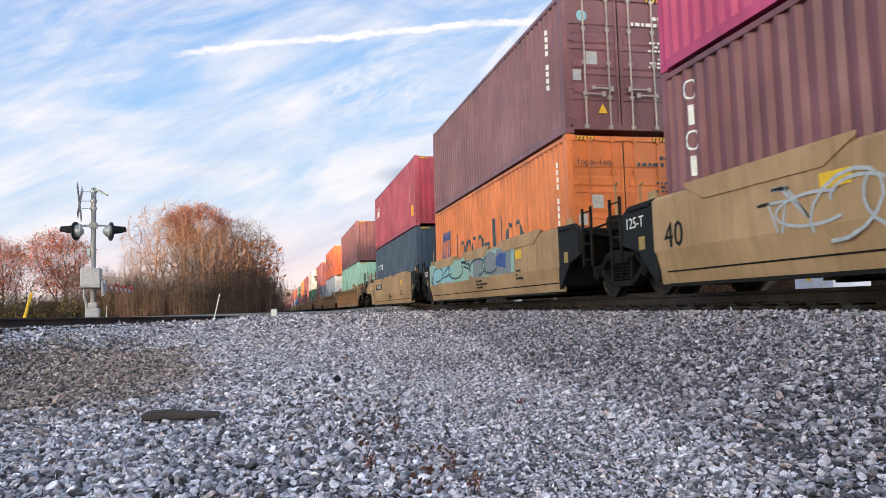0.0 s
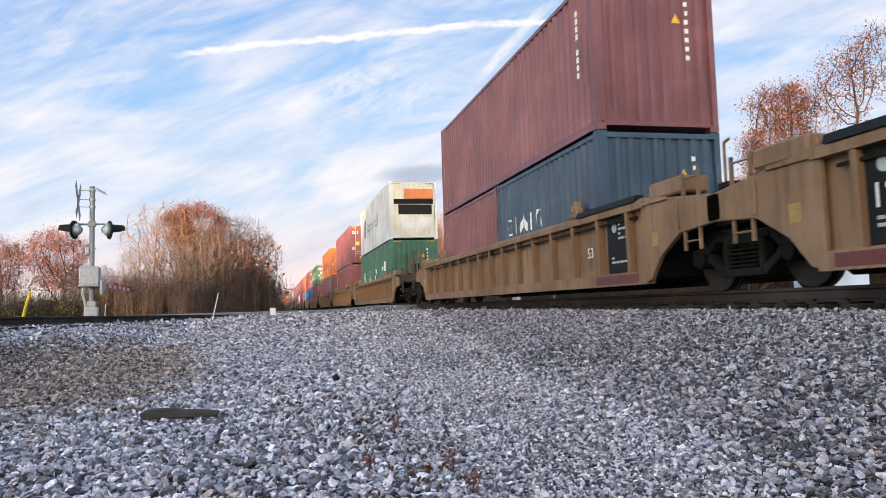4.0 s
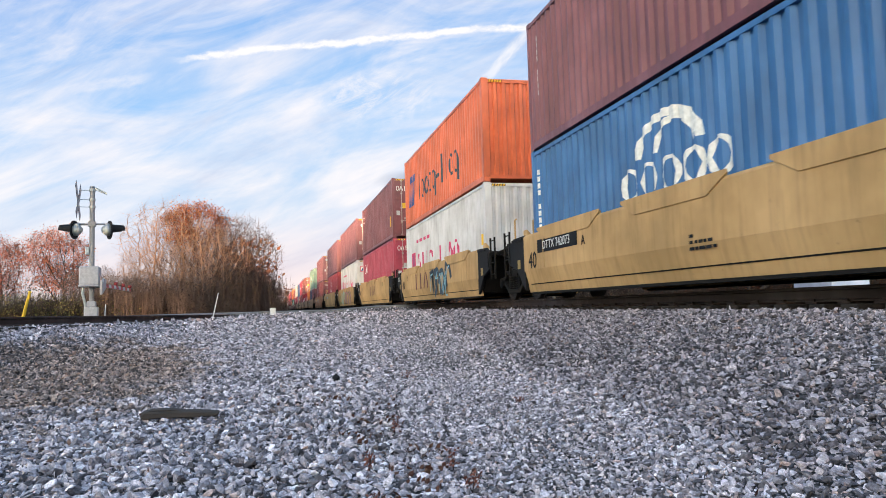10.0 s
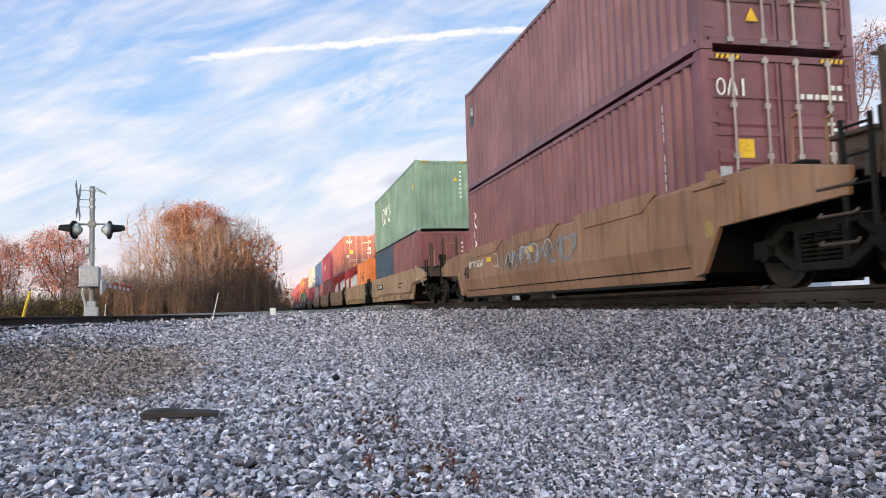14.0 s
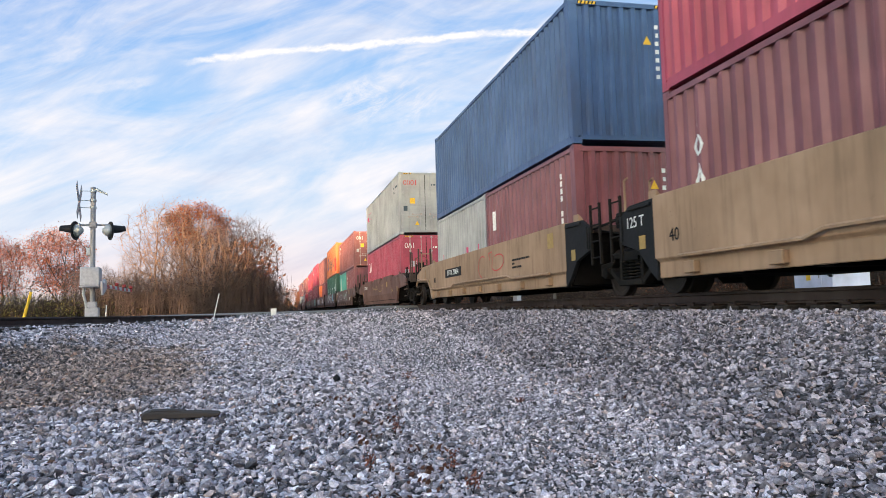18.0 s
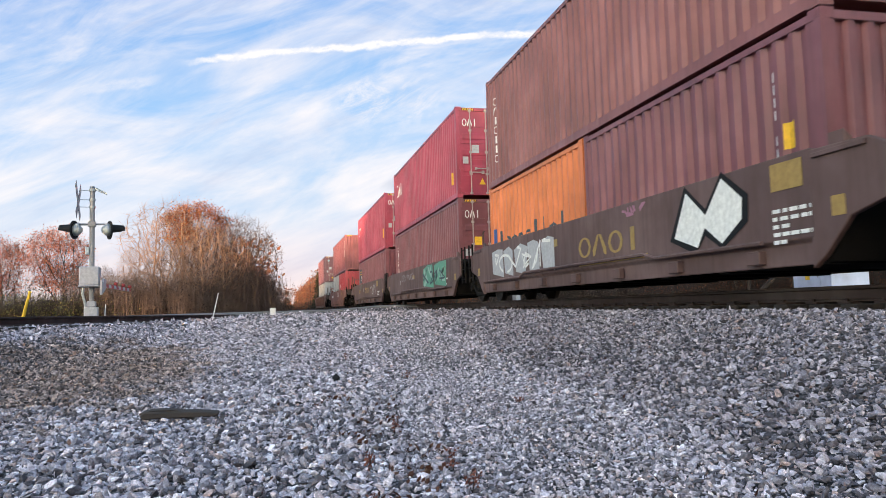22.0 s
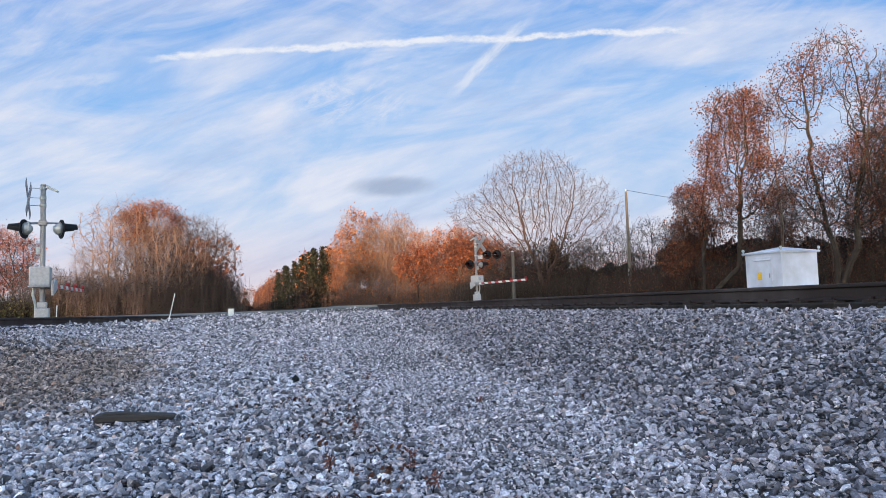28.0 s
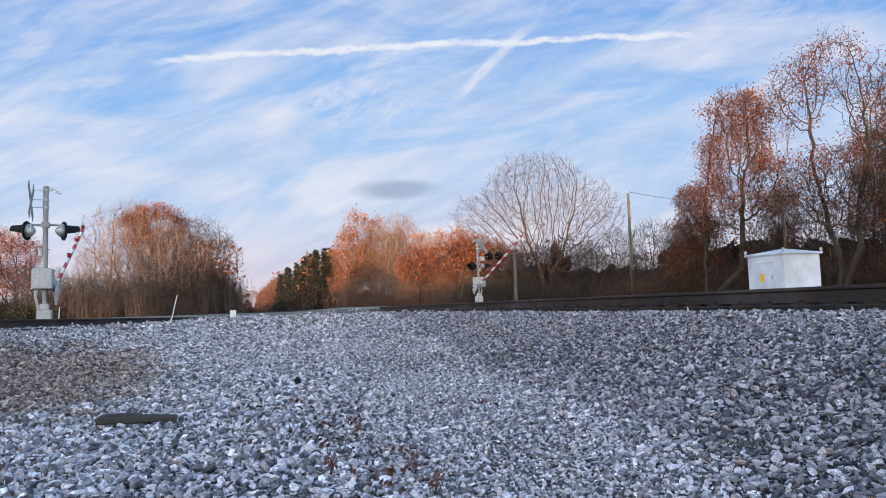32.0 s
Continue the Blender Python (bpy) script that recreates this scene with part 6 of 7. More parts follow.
def crowned(seed, lobes, points, fork, stems=((0.0, 0.0),), seg=0.45, kill=0.75, twigs=3, twig=0.7, r_tip=0.016, leaves=0, leaf=0.11, thin=-0.2, leaf_from=0.0, shell=0.15, droop=0.0, power=2.35):
    """Limbs that grow towards points spread in the crown's lobes (x, y, z, rx, ry, rz), with twigs and clumps of leaves at their tips."""
    rnd, rng = random.Random(seed), np.random.default_rng(seed)
    size = np.array([lo[3] * lo[4] * lo[5] for lo in lobes])
    pick = rng.choice(len(lobes), points, p=size / size.sum())
    ball = rng.normal(size=(points, 3))
    ball *= (rng.random((points, 1)) ** (1 / 3) * (1 - shell) + shell * rng.random((points, 1)) ** 0.15) / np.linalg.norm(ball, axis=1, keepdims=True)
    lob = np.array(lobes)[pick]
    goal = lob[:, :3] + ball * lob[:, 3:]
    goal = goal[goal[:, 2] > fork * 0.55]
    pos, par, kids = [], [], []
    for sx0, sy0 in stems:
        q = np.array([stems[0][0], stems[0][1], -0.25])
        lean = rng.normal(0, 0.07, 2) + (np.array([sx0, sy0]) - q[:2]) / fork
        last, top = -1, fork * rnd.uniform(0.85, 1.15)
        while q[2] < top:
            pos.append(q.copy())
            par.append(last)
            kids.append(0)
            if last >= 0:
                kids[last] += 1
            last = len(pos) - 1
            q = q + np.array([lean[0] + rnd.gauss(0, 0.07), lean[1] + rnd.gauss(0, 0.07), 1.0]) * seg
    near = np.full(len(goal), 1e9)
    who = np.zeros(len(goal), dtype=int)

    def meet(first):
        fresh = np.array(pos[first:])
        d = np.linalg.norm(goal[:, None] - fresh[None], axis=2)
        k = d.argmin(1)
        dk = d[np.arange(len(goal)), k]
        closer = dk < near
        near[closer], who[closer] = dk[closer], k[closer] + first

    meet(0)
    for _ in range(260):
        live = near > kill
        if not live.any():
            break
        first = len(pos)
        pull = {}
        for i in np.nonzero(live)[0]:
            g = goal[i] - pos[who[i]]
            w = who[i]
            pull[w] = pull.get(w, 0) + g / (np.linalg.norm(g) + 1e-6)
        for w, g in pull.items():
            m = np.linalg.norm(g)
            if kids[w] > 2 or m < 1e-3:
                continue
            g = g / m + rng.normal(0, 0.19, 3) + np.array([0, 0, 0.12 - droop])
            pos.append(pos[w] + g / np.linalg.norm(g) * seg)
            par.append(w)
            kids.append(0)
            kids[w] += 1
        if len(pos) == first:
            break
        meet(first)
    load = np.zeros(len(pos))
    for i in range(len(pos) - 1, -1, -1):
        load[i] = max(load[i], r_tip ** power)
        if par[i] >= 0:
            load[par[i]] += load[i]
    rad = load ** (1 / power)
    v, f, tv, tf, lv, lf = [], [], [], [], [], []
    for i, q in enumerate(pos):
        if par[i] < 0:
            continue
        a, b = Vector(pos[par[i]]), Vector(q)
        r0, r1 = min(rad[par[i]], rad[i] * 1.35), rad[i]
        if r1 > 0.06:
            limb(v, f, a, b, r0, r1, 7 if r1 > 0.12 else 5)
        else:
            limb(tv, tf, a, b, r0, r1, 3)
        if rad[i] < r_tip * 2.2:
            way = (b - a).normalized()
            for _ in range(twigs if kids[i] == 0 else max(1, twigs // 2)):
                d = (way + Vector((rnd.gauss(0, 0.6), rnd.gauss(0, 0.6), rnd.gauss(0.12 - droop, 0.5)))).normalized()
                limb(tv, tf, b, b + d * twig * rnd.uniform(0.5, 1.2), r_tip * 0.75, r_tip * 0.3, 3)
            if leaves and q[2] > leaf_from * rnd.uniform(0.8, 1.2) and noise.noise((q[0] * 0.55, q[1] * 0.55, q[2] * 0.55 + seed)) > thin:
                for _ in range(leaves if kids[i] == 0 else leaves // 2):
                    quad_leaves(rnd, b + Vector((rnd.gauss(0, 1), rnd.gauss(0, 1), rnd.gauss(0, 1))) * twig * 0.5, leaf * rnd.uniform(0.6, 1.25), lv, lf)
    return (v, f), (tv, tf), (lv, lf)


def conifer(label, at, height, seed):
    rnd = random.Random(seed)
    v, f, lv, lf = [], [], [], []
    limb(v, f, Vector((0, 0, -0.2)), Vector((0, 0, height * 0.98)), height * 0.014, 0.02, 6)
    z = height * 0.10
    while z < height * 0.98:
        reach = (1 - z / height) * height * 0.24 + 0.25
        for _ in range(6):
            a = rnd.uniform(0, 6.28)
            tip = Vector((math.cos(a) * reach, math.sin(a) * reach, z - reach * 0.12)) * rnd.uniform(0.8, 1.1)
            tip.z = z + rnd.uniform(-0.3, 0.3) - reach * 0.1
            limb(v, f, Vector((0, 0, z)), tip, 0.03, 0.008, 3)
            for i in range(14):
                t = rnd.uniform(0.2, 1.05)
                quad_leaves(rnd, Vector((0, 0, z)).lerp(tip, t) + Vector((rnd.gauss(0, 0.12), rnd.gauss(0, 0.12), rnd.gauss(0, 0.1))), 0.21, lv, lf)
        z += height * 0.033
    t = thing("pine_tree", label, "tree", at)
    part("trunk", fill_mesh("trunk", v, f, BARK_AND_CORE_SHADE), BARK_AND_CORE_SHADE, t)
    part("crown", fill_mesh("crown", lv, lf, NEEDLES), NEEDLES, t)
    return t


def soil(x, y):
    return ground_z(x, y) - 0.05


def stand(src, spots):
    for x, y, k, turn in spots:
        copy_thing(src, pose(x, y, soil(x, y), 0, 0, turn) @ Matrix.Diagonal((k, k, k, 1)))


BROWN_BARK = paint("brown_bark", (0.066, 0.045, 0.041), 0.3, 0.9)
TAN_BARK = paint("tan_bark", (0.190, 0.116, 0.086), 0.3, 0.9)
# the grove beyond the side track
bare = tree("bare_tree", "bare tan-barked tree with fanning limbs at the grove's edge", TAN_BARK, TAN_LEAF, pose(-8.8, 60.3, soil(-8.8, 60.3)) @ Matrix.Diagonal((1.06, 1.06, 1.06, 1)), seed=3,
            lobes=[(0, 0, 5.4, 2.9, 2.4, 2.9), (0.2, 0, 3.4, 2.5, 2.0, 1.6)], points=1260, fork=1.5, stems=((0, 0), (0.5, 0.3)), seg=0.27, kill=0.34, twigs=3, twig=0.75, r_tip=0.0110)
oak = tree("oak_tree", "oak with dense rust-orange leaves in its upper crown", BROWN_BARK, RUSTY, pose(-6.3, 62.6, soil(-6.3, 62.6)), "rust-orange leaves", seed=5,
           lobes=[(0, 0, 7.3, 2.7, 2.3, 1.9), (-0.6, 0, 5.0, 3.0, 2.4, 2.2), (1.5, 0, 7.6, 1.3, 1.3, 1.3)], points=1380, fork=2.4, seg=0.29, kill=0.37, twigs=3, twig=0.55, r_tip=0.0110, leaves=80, leaf=0.074, thin=-0.12, leaf_from=6.6)
brown = tree("bare_tree", "bare brown tree with fine upright twigs in the grove", BROWN_BARK, FAR_RED, pose(-2.3, 61.2, soil(-2.3, 61.2)), "few dry brown leaves", seed=8,
             lobes=[(0, 0, 5.4, 2.3, 2.0, 2.6), (-0.3, 0, 3.0, 2.2, 2.0, 1.8)], points=1200, fork=1.4, stems=((0, 0), (-0.6, 0.4)), seg=0.27, kill=0.34, twigs=4, twig=0.7, r_tip=0.0102, leaves=2, leaf=0.065, thin=-0.1)
stand(bare, ((-7.2, 61.2, 1.04, 140), (-5.4, 59.9, 0.86, 250), (-10.6, 62.8, 0.66, 80), (-3.8, 60.0, 0.78, 30)))
stand(brown, ((-4.5, 60.4, 0.90, 110), (-3.4, 63.0, 1.04, 240), (-0.9, 62.4, 0.86, 300), (-5.6, 64.4, 0.95, 20), (-13.6, 64.0, 0.55, 190), (-15.6, 63.5, 0.5, 300)))
# small red trees left of the signal
red1 = tree("maple_tree", "small tree with thin reddish-pink autumn leaves", BARK_AND_CORE_SHADE, PINK_LEAF, pose(-17.4, 65.9, soil(-17.4, 65.9)), "thin reddish leaves", seed=12,
            lobes=[(0, 0, 5.3, 2.7, 2.4, 2.2), (0.3, 0, 3.4, 2.2, 2.0, 1.5)], points=990, fork=1.6, stems=((0, 0), (0.5, 0)), seg=0.29, kill=0.37, twigs=3, twig=0.6, r_tip=0.0119, leaves=40, leaf=0.072, thin=-0.3, leaf_from=2.4)
stand(red1, ((-22.6, 68.0, 0.95, 70), (-27.5, 69.0, 0.9, 160), (29.0, 88.0, 1.25, 130)))
# the sunlit wood along the road
autumn = tree("oak_tree", "tall slender tree with thin coppery autumn leaves and a pale trunk", TAN_BARK, TAN_LEAF, pose(17.4, 103.5, soil(17.4, 103.5)), "coppery leaves", seed=15,
              lobes=[(-0.5, 0, 10.0, 3.0, 2.6, 4.0), (0.4, 0, 6.0, 3.4, 3.0, 3.0), (-0.8, 0, 12.3, 1.9, 1.8, 2.0)], points=1680, fork=3.2, seg=0.40, kill=0.46, twigs=3, twig=0.85, r_tip=0.0170, leaves=13, leaf=0.19, thin=0.0, leaf_from=4.2)
slim = tree("bare_tree", "bare slender tree with pale upright limbs by the road", TAN_BARK, TAN_LEAF, pose(21.9, 99.0, soil(21.9, 99.0)), "few tan leaves", seed=17,
            lobes=[(0, 0, 9.4, 2.6, 2.4, 4.2), (0, 0, 5.4, 2.6, 2.4, 2.6)], points=1380, fork=2.8, seg=0.40, kill=0.46, twigs=4, twig=0.95, r_tip=0.0153, leaves=2, leaf=0.11, thin=0.0)
stand(autumn, ((15.6, 106.0, 0.80, 60), (19.6, 106.0, 0.96, 140), (24.6, 98.0, 0.74, 200), (26.4, 92.0, 0.72, 280), (28.6, 91.0, 0.74, 30), (13.9, 104.5, 0.62, 320), (22.6, 103.0, 0.80, 100)))
stand(slim, ((19.0, 101.5, 0.92, 80), (23.6, 101.0, 0.95, 170), (25.3, 95.5, 0.78, 260), (20.6, 99.6, 0.80, 330), (16.4, 102.4, 0.70, 200), (27.6, 88.6, 0.72, 140)))
copper = tree("oak_tree", "low oak with deep red-orange leaves at the wood's edge", BROWN_BARK, COPPER, pose(26.0, 84.0, soil(26.0, 84.0)), "deep red-orange leaves", seed=19,
              lobes=[(0, 0, 5.8, 4.0, 3.0, 2.8), (1.6, 0, 6.6, 2.4, 2.2, 2.0)], points=1260, fork=1.8, seg=0.36, kill=0.43, twigs=3, twig=0.75, r_tip=0.0145, leaves=15, leaf=0.165, thin=-0.1, leaf_from=1.8)
stand(copper, ((30.2, 82.0, 0.92, 110), (22.6, 90.0, 0.92, 230)))
# the wide bare tree
tree("bare_tree", "wide spreading bare tree with a rounded crown of fine limbs", paint("grey_brown_bark", (0.068, 0.043, 0.037), 0.3, 0.9), FAR_RED, pose(31.1, 69.4, soil(31.1, 69.4)), "few clinging brown leaves", seed=24,
     lobes=[(-0.8, 0, 10.8, 6.0, 4.4, 5.2), (-5.8, 1.6, 9.0, 4.2, 3.4, 2.9), (4.4, -2.0, 9.0, 3.4, 3.2, 3.8), (0.2, 0, 4.8, 5.6, 4.4, 2.2)], points=4600, fork=3.2, stems=((0, 0), (-0.7, 0.2)), seg=0.40, kill=0.45, twigs=5, twig=0.85, r_tip=0.0100, leaves=2, leaf=0.085, thin=-0.05, shell=0.1, power=1.98)
# the oaks behind the cabinet
big_oak = tree("oak_tree", "forked leaning oak with clumps of red-brown leaves behind the cabinet", BARK_AND_CORE_SHADE, RED_LEAF, pose(31.9, 44.6, soil(31.9, 44.6)), "clumped red-brown leaves", seed=31,
               lobes=[(1.8, -2.2, 12.8, 2.7, 2.3, 1.7), (1.5, -2.0, 9.8, 2.7, 2.4, 2.6), (0.4, -0.6, 6.6, 2.3, 2.2, 2.4), (2.9, -2.9, 7.8, 1.9, 2.0, 2.6)], points=1860, fork=2.6, stems=((0, 0), (1.7, -2.3)), seg=0.34, kill=0.41, twigs=3, twig=0.6, r_tip=0.0145, leaves=50, leaf=0.085, thin=-0.12, leaf_from=3.0, power=2.15)
tall = tree("oak_tree", "tall dark forked tree with sparse orange-brown leaves", BARK_AND_CORE_SHADE, RED_LEAF, pose(35.0, 36.0, soil(35.0, 36.0)), "sparse orange-brown leaves", seed=35,
            lobes=[(0.4, -0.4, 14.0, 1.9, 2.0, 2.6), (-1.2, 0.9, 12.6, 1.7, 1.8, 2.6), (2.2, -2.2, 11.0, 2.4, 2.4, 3.6), (0.4, -0.2, 6.6, 3.9, 3.4, 2.8)], points=2040, fork=3.0, stems=((0, 0), (0.9, -0.8)), seg=0.37, kill=0.45, twigs=3, twig=0.7, r_tip=0.0153, leaves=34, leaf=0.078, thin=-0.02, leaf_from=2.5, power=2.15)
stand(tall, ((39.4, 32.6, 0.98, 130), (46.5, 33.0, 1.0, 60)))
stand(big_oak, ((36.0, 48.4, 0.62, 200), (44.0, 42.0, 0.8, 300), (40.5, 47.0, 0.6, 90), (48.0, 40.0, 0.8, 20)))
stand(brown, ((36.8, 44.5, 0.80, 40), (39.6, 41.6, 0.95, 150), (42.0, 39.0, 1.0, 260), (44.6, 36.6, 1.05, 330), (34.4, 49.4, 0.75, 100), (47.4, 33.6, 1.1, 200), (29.4, 71.8, 0.9, 60), (32.6, 71.6, 0.85, 160), (35.0, 68.6, 0.85, 280), (27.6, 74.0, 0.85, 350)))
tree("bare_tree", "slender bare pale-barked tree beside the oaks", PALE_BARK, TAN_LEAF, pose(37.9, 43.9, soil(37.9, 43.9)), seed=43,
     lobes=[(-0.6, 0, 12.2, 1.9, 1.9, 3.6), (0.3, 0, 8.4, 2.0, 2.0, 2.6)], points=990, fork=5.4, seg=0.36, kill=0.43, twigs=3, twig=0.9, r_tip=0.0119)
tree("maple_tree", "small dark-red leaved tree leaning over the bank", BARK_AND_CORE_SHADE, RED_LEAF, pose(32.6, 46.8, soil(32.6, 46.8)), "dark red leaves", seed=41,
     lobes=[(-0.9, 0.4, 3.0, 1.5, 1.4, 1.3)], points=450, fork=1.0, seg=0.24, kill=0.28, twigs=3, twig=0.4, r_tip=0.0102, leaves=14, leaf=0.085, thin=-0.3, leaf_from=0.8)
bush = tree("bare_tree", "small bare many-stemmed tree below the pole", BARK_AND_CORE_SHADE, PINK_LEAF, pose(38.0, 61.2, soil(38.0, 61.2)), "few pinkish leaves", seed=47,
            lobes=[(0, 0, 5.0, 2.6, 2.3, 2.9)], points=780, fork=1.0, stems=((0, 0), (0.5, 0.2), (-0.5, 0.1)), seg=0.27, kill=0.34, twigs=4, twig=0.75, r_tip=0.0110, leaves=1, leaf=0.07)
stand(bush, ((35.6, 62.6, 0.92, 100), (40.8, 60.0, 0.85, 220), (42.5, 63.0, 1.0, 40), (33.6, 65.0, 0.8, 280)))
for i, (x, y, h) in enumerate(((12.4, 104, 8.2), (12.0, 112, 9.6), (12.6, 121, 9.0), (11.8, 129, 9.8), (13.4, 137, 10.6), (12.0, 147, 9.6), (12.8, 158, 10.8), (12.2, 171, 10.4), (12.6, 185, 11.5), (12.0, 202, 10.8), (14.8, 116, 10.2), (15.2, 128, 11.2), (14.6, 145, 11.6), (15.0, 165, 12.5), (33.2, 72.0, 6.6), (11.4, 107, 6.0), (11.2, 124, 6.4), (13.0, 220, 11.0))):
    conifer("dark green pine in the shaded wood beside the line", pose(x, y, soil(x, y)), h, 50 + i)


def thicket(name, label, line, depth, height, count, mats, seed, leaf=0.10):
    """Undergrowth along a line: upright stems and a haze of dry leaves, one uncountable mass."""
    rnd = random.Random(seed)
    v, f, lv, lf = [], [], [], []
    pts = [Vector((*p, 0)) for p in line]
    runs = [(b - a).length for a, b in zip(pts, pts[1:])]
    for _ in range(count):
        t = rnd.uniform(0, sum(runs))
        k = 0
        while t > runs[k] and k < len(runs) - 1:
            t -= runs[k]
            k += 1
        p = pts[k].lerp(pts[k + 1], t / runs[k]) + Vector((rnd.gauss(0, depth), rnd.gauss(0, depth), 0))
        p.z = soil(p.x, p.y)
        h = height * rnd.uniform(0.35, 1.0) * (0.75 + 0.35 * noise.noise((p.x * 0.25, p.y * 0.25, seed)))
        q = p + Vector((rnd.gauss(0, 0.12) * h, rnd.gauss(0, 0.12) * h, h))
        m = p.lerp(q, 0.55) + Vector((rnd.gauss(0, 0.1), rnd.gauss(0, 0.1), 0))
        limb(v, f, p, m, 0.016, 0.011, 3)
        limb(v, f, m, q, 0.011, 0.004, 3)
        for _ in range(3):
            a = p.lerp(q, rnd.uniform(0.3, 0.9))
            limb(v, f, a, a + Vector((rnd.gauss(0, 0.3), rnd.gauss(0, 0.3), rnd.uniform(0.1, 0.6))), 0.007, 0.003, 3)
        for _ in range(7):
            c = p.lerp(q, rnd.uniform(0.05, 0.9)) + Vector((rnd.gauss(0, 0.3), rnd.gauss(0, 0.3), 0))
            quad_leaves(rnd, c, leaf * rnd.uniform(0.7, 1.6), lv, lf)
    a = part(name, fill_mesh(name, v, f, mats[0]), mats[0])
    tagged(a, label, "undergrowth", kind="stuff")
    b = part("dry_leaves", fill_mesh("dry_leaves", lv, lf, mats[1]), mats[1])
    tagged(b, "dry leaves hanging in " + label, "leaves", kind="stuff")


thicket("brush", "brown leafless brush below the trees", [(-14, 62), (-6, 59.5), (-1.6, 61.5), (-2.2, 75)], 1.1, 4.9, 5200, (BARK, BRUSH), 1, 0.055)
thicket("brush", "olive and brown shrubs beyond the side track", [(-34, 62), (-13, 61)], 1.8, 3.0, 2600, (BARK_AND_CORE_SHADE, OLIVE), 2, 0.07)
thicket("brush", "tan brush under the roadside trees", [(13, 108), (20, 100), (27, 92), (31, 78)], 2.5, 6.5, 4500, (BARK, TAN_LEAF), 3, 0.07)
thicket("brush", "dark brush behind the main track", [(25, 76), (30, 70), (40, 62), (46, 60)], 2.0, 4.6, 5200, (BARK_AND_CORE_SHADE, BRUSH), 4, 0.06)
thicket("brush", "red-brown brush behind the cabinet", [(32, 54), (38, 46), (43, 40), (54, 30)], 2.0, 4.4, 5200, (BARK_AND_CORE_SHADE, RED_LEAF), 5, 0.055)


def far_wood(name, label, line, height, mats, seed, step=1.2, leaf=0.8, wild=0.35, many=34, core=0.62):
    """A distant wood: a bumpy shade-coloured core and a ragged coat of leaf clumps."""
    rnd = random.Random(seed)
    v, f, lv, lf, v3, f3 = [], [], [], [], [], []
    pts = [Vector((*p, 0)) for p in line]
    s = []
    for a, b in zip(pts, pts[1:]):
        n = max(2, int((b - a).length / step))
        s += [a.lerp(b, i / n) for i in range(n)]
    s.append(pts[-1])
    for i, p in enumerate(s):
        h = height * (1 - wild / 2 + wild * noise.noise((p.x * 0.07, p.y * 0.07, seed)) + 0.18 * wild * rnd.random())
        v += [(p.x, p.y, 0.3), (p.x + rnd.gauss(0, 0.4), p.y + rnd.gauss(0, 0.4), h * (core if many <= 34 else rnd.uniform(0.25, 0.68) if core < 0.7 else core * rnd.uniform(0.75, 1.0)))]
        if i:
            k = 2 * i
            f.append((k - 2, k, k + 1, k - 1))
        for _ in range(1 if many > 34 else 0):
            q = Vector((p.x + rnd.gauss(0, step), p.y + rnd.gauss(0, step), 0.3))
            limb(v3, f3, q, q + Vector((rnd.gauss(0, 0.5), rnd.gauss(0, 0.5), h * rnd.uniform(0.7, 1.15))), 0.06, 0.015, 3)
        for _ in range(many):
            c = Vector((p.x + rnd.gauss(0, step), p.y + rnd.gauss(0, step), 0.5 + h * rnd.random() ** 0.7))
            quad_leaves(rnd, c, leaf * rnd.uniform(0.5, 1.3), lv, lf)
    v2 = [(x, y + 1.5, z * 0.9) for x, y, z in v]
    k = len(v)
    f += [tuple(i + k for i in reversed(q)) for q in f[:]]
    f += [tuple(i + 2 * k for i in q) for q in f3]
    # core sheets are near-black: the wood's inner shade is put into their colour
    a = part(name, fill_mesh(name, v + v2 + v3, f, mats), BARK_AND_CORE_SHADE)
    tagged(a, "shade-coloured core of the " + label, "woods", kind="stuff")
    b = part("wood_foliage", fill_mesh("wood_foliage", lv, lf, mats), mats)
    tagged(b, label, "woods", kind="stuff")


far_wood("woods", "reddish autumn woods far down the line", [(-70, 480), (-20, 500), (40, 500), (90, 480)], 17, FAR_RED, 1, 1.6, 0.6, 0.35, 110)
far_wood("woods", "brown woods along the line", [(-3, 80), (-3.5, 160), (-4, 320), (-2, 600)], 9.5, FAR_RED, 2, 1.6, 0.40)
far_wood("woods", "autumn woods right of the line far off", [(13.5, 215), (14, 330), (16, 500)], 12.5, FAR_RED, 3, 1.2, 0.4, 0.35, 60)
far_wood("woods", "bare woods behind the roadside trees", [(24, 112), (50, 98), (90, 80), (140, 40)], 8.0, TAN_LEAF, 4, 1.0, 0.14, 0.35, 110)
far_wood("woods", "brown hedge beyond the field", [(-120, 70), (-60, 76), (-14, 80), (-4, 82)], 4.6, BRUSH, 5, 1.0, 0.14, 0.35, 110)
far_wood("woods", "orange-brown autumn woods along the road", [(11, 122), (19, 112), (27, 100), (33, 92)], 9.0, TAN_LEAF, 8, 0.7, 0.24, 0.5, 45)
far_wood("woods", "shaded brown woods behind the pole", [(33, 84), (46, 74), (60, 62), (80, 40)], 6.6, BRUSH, 9, 0.7, 0.14, 0.4, 230, 0.9)
far_wood("woods", "shaded brown woods behind the oaks", [(37, 56), (46, 48), (58, 36), (70, 20)], 8.2, RED_LEAF, 10, 0.6, 0.12, 0.25, 300, 0.9)
far_wood("woods", "dark cedars and brush behind the wide tree", [(28, 88), (31, 83), (34, 79), (37, 76)], 9.3, NEEDLES, 12, 0.7, 0.16, 0.4, 230, 0.85)
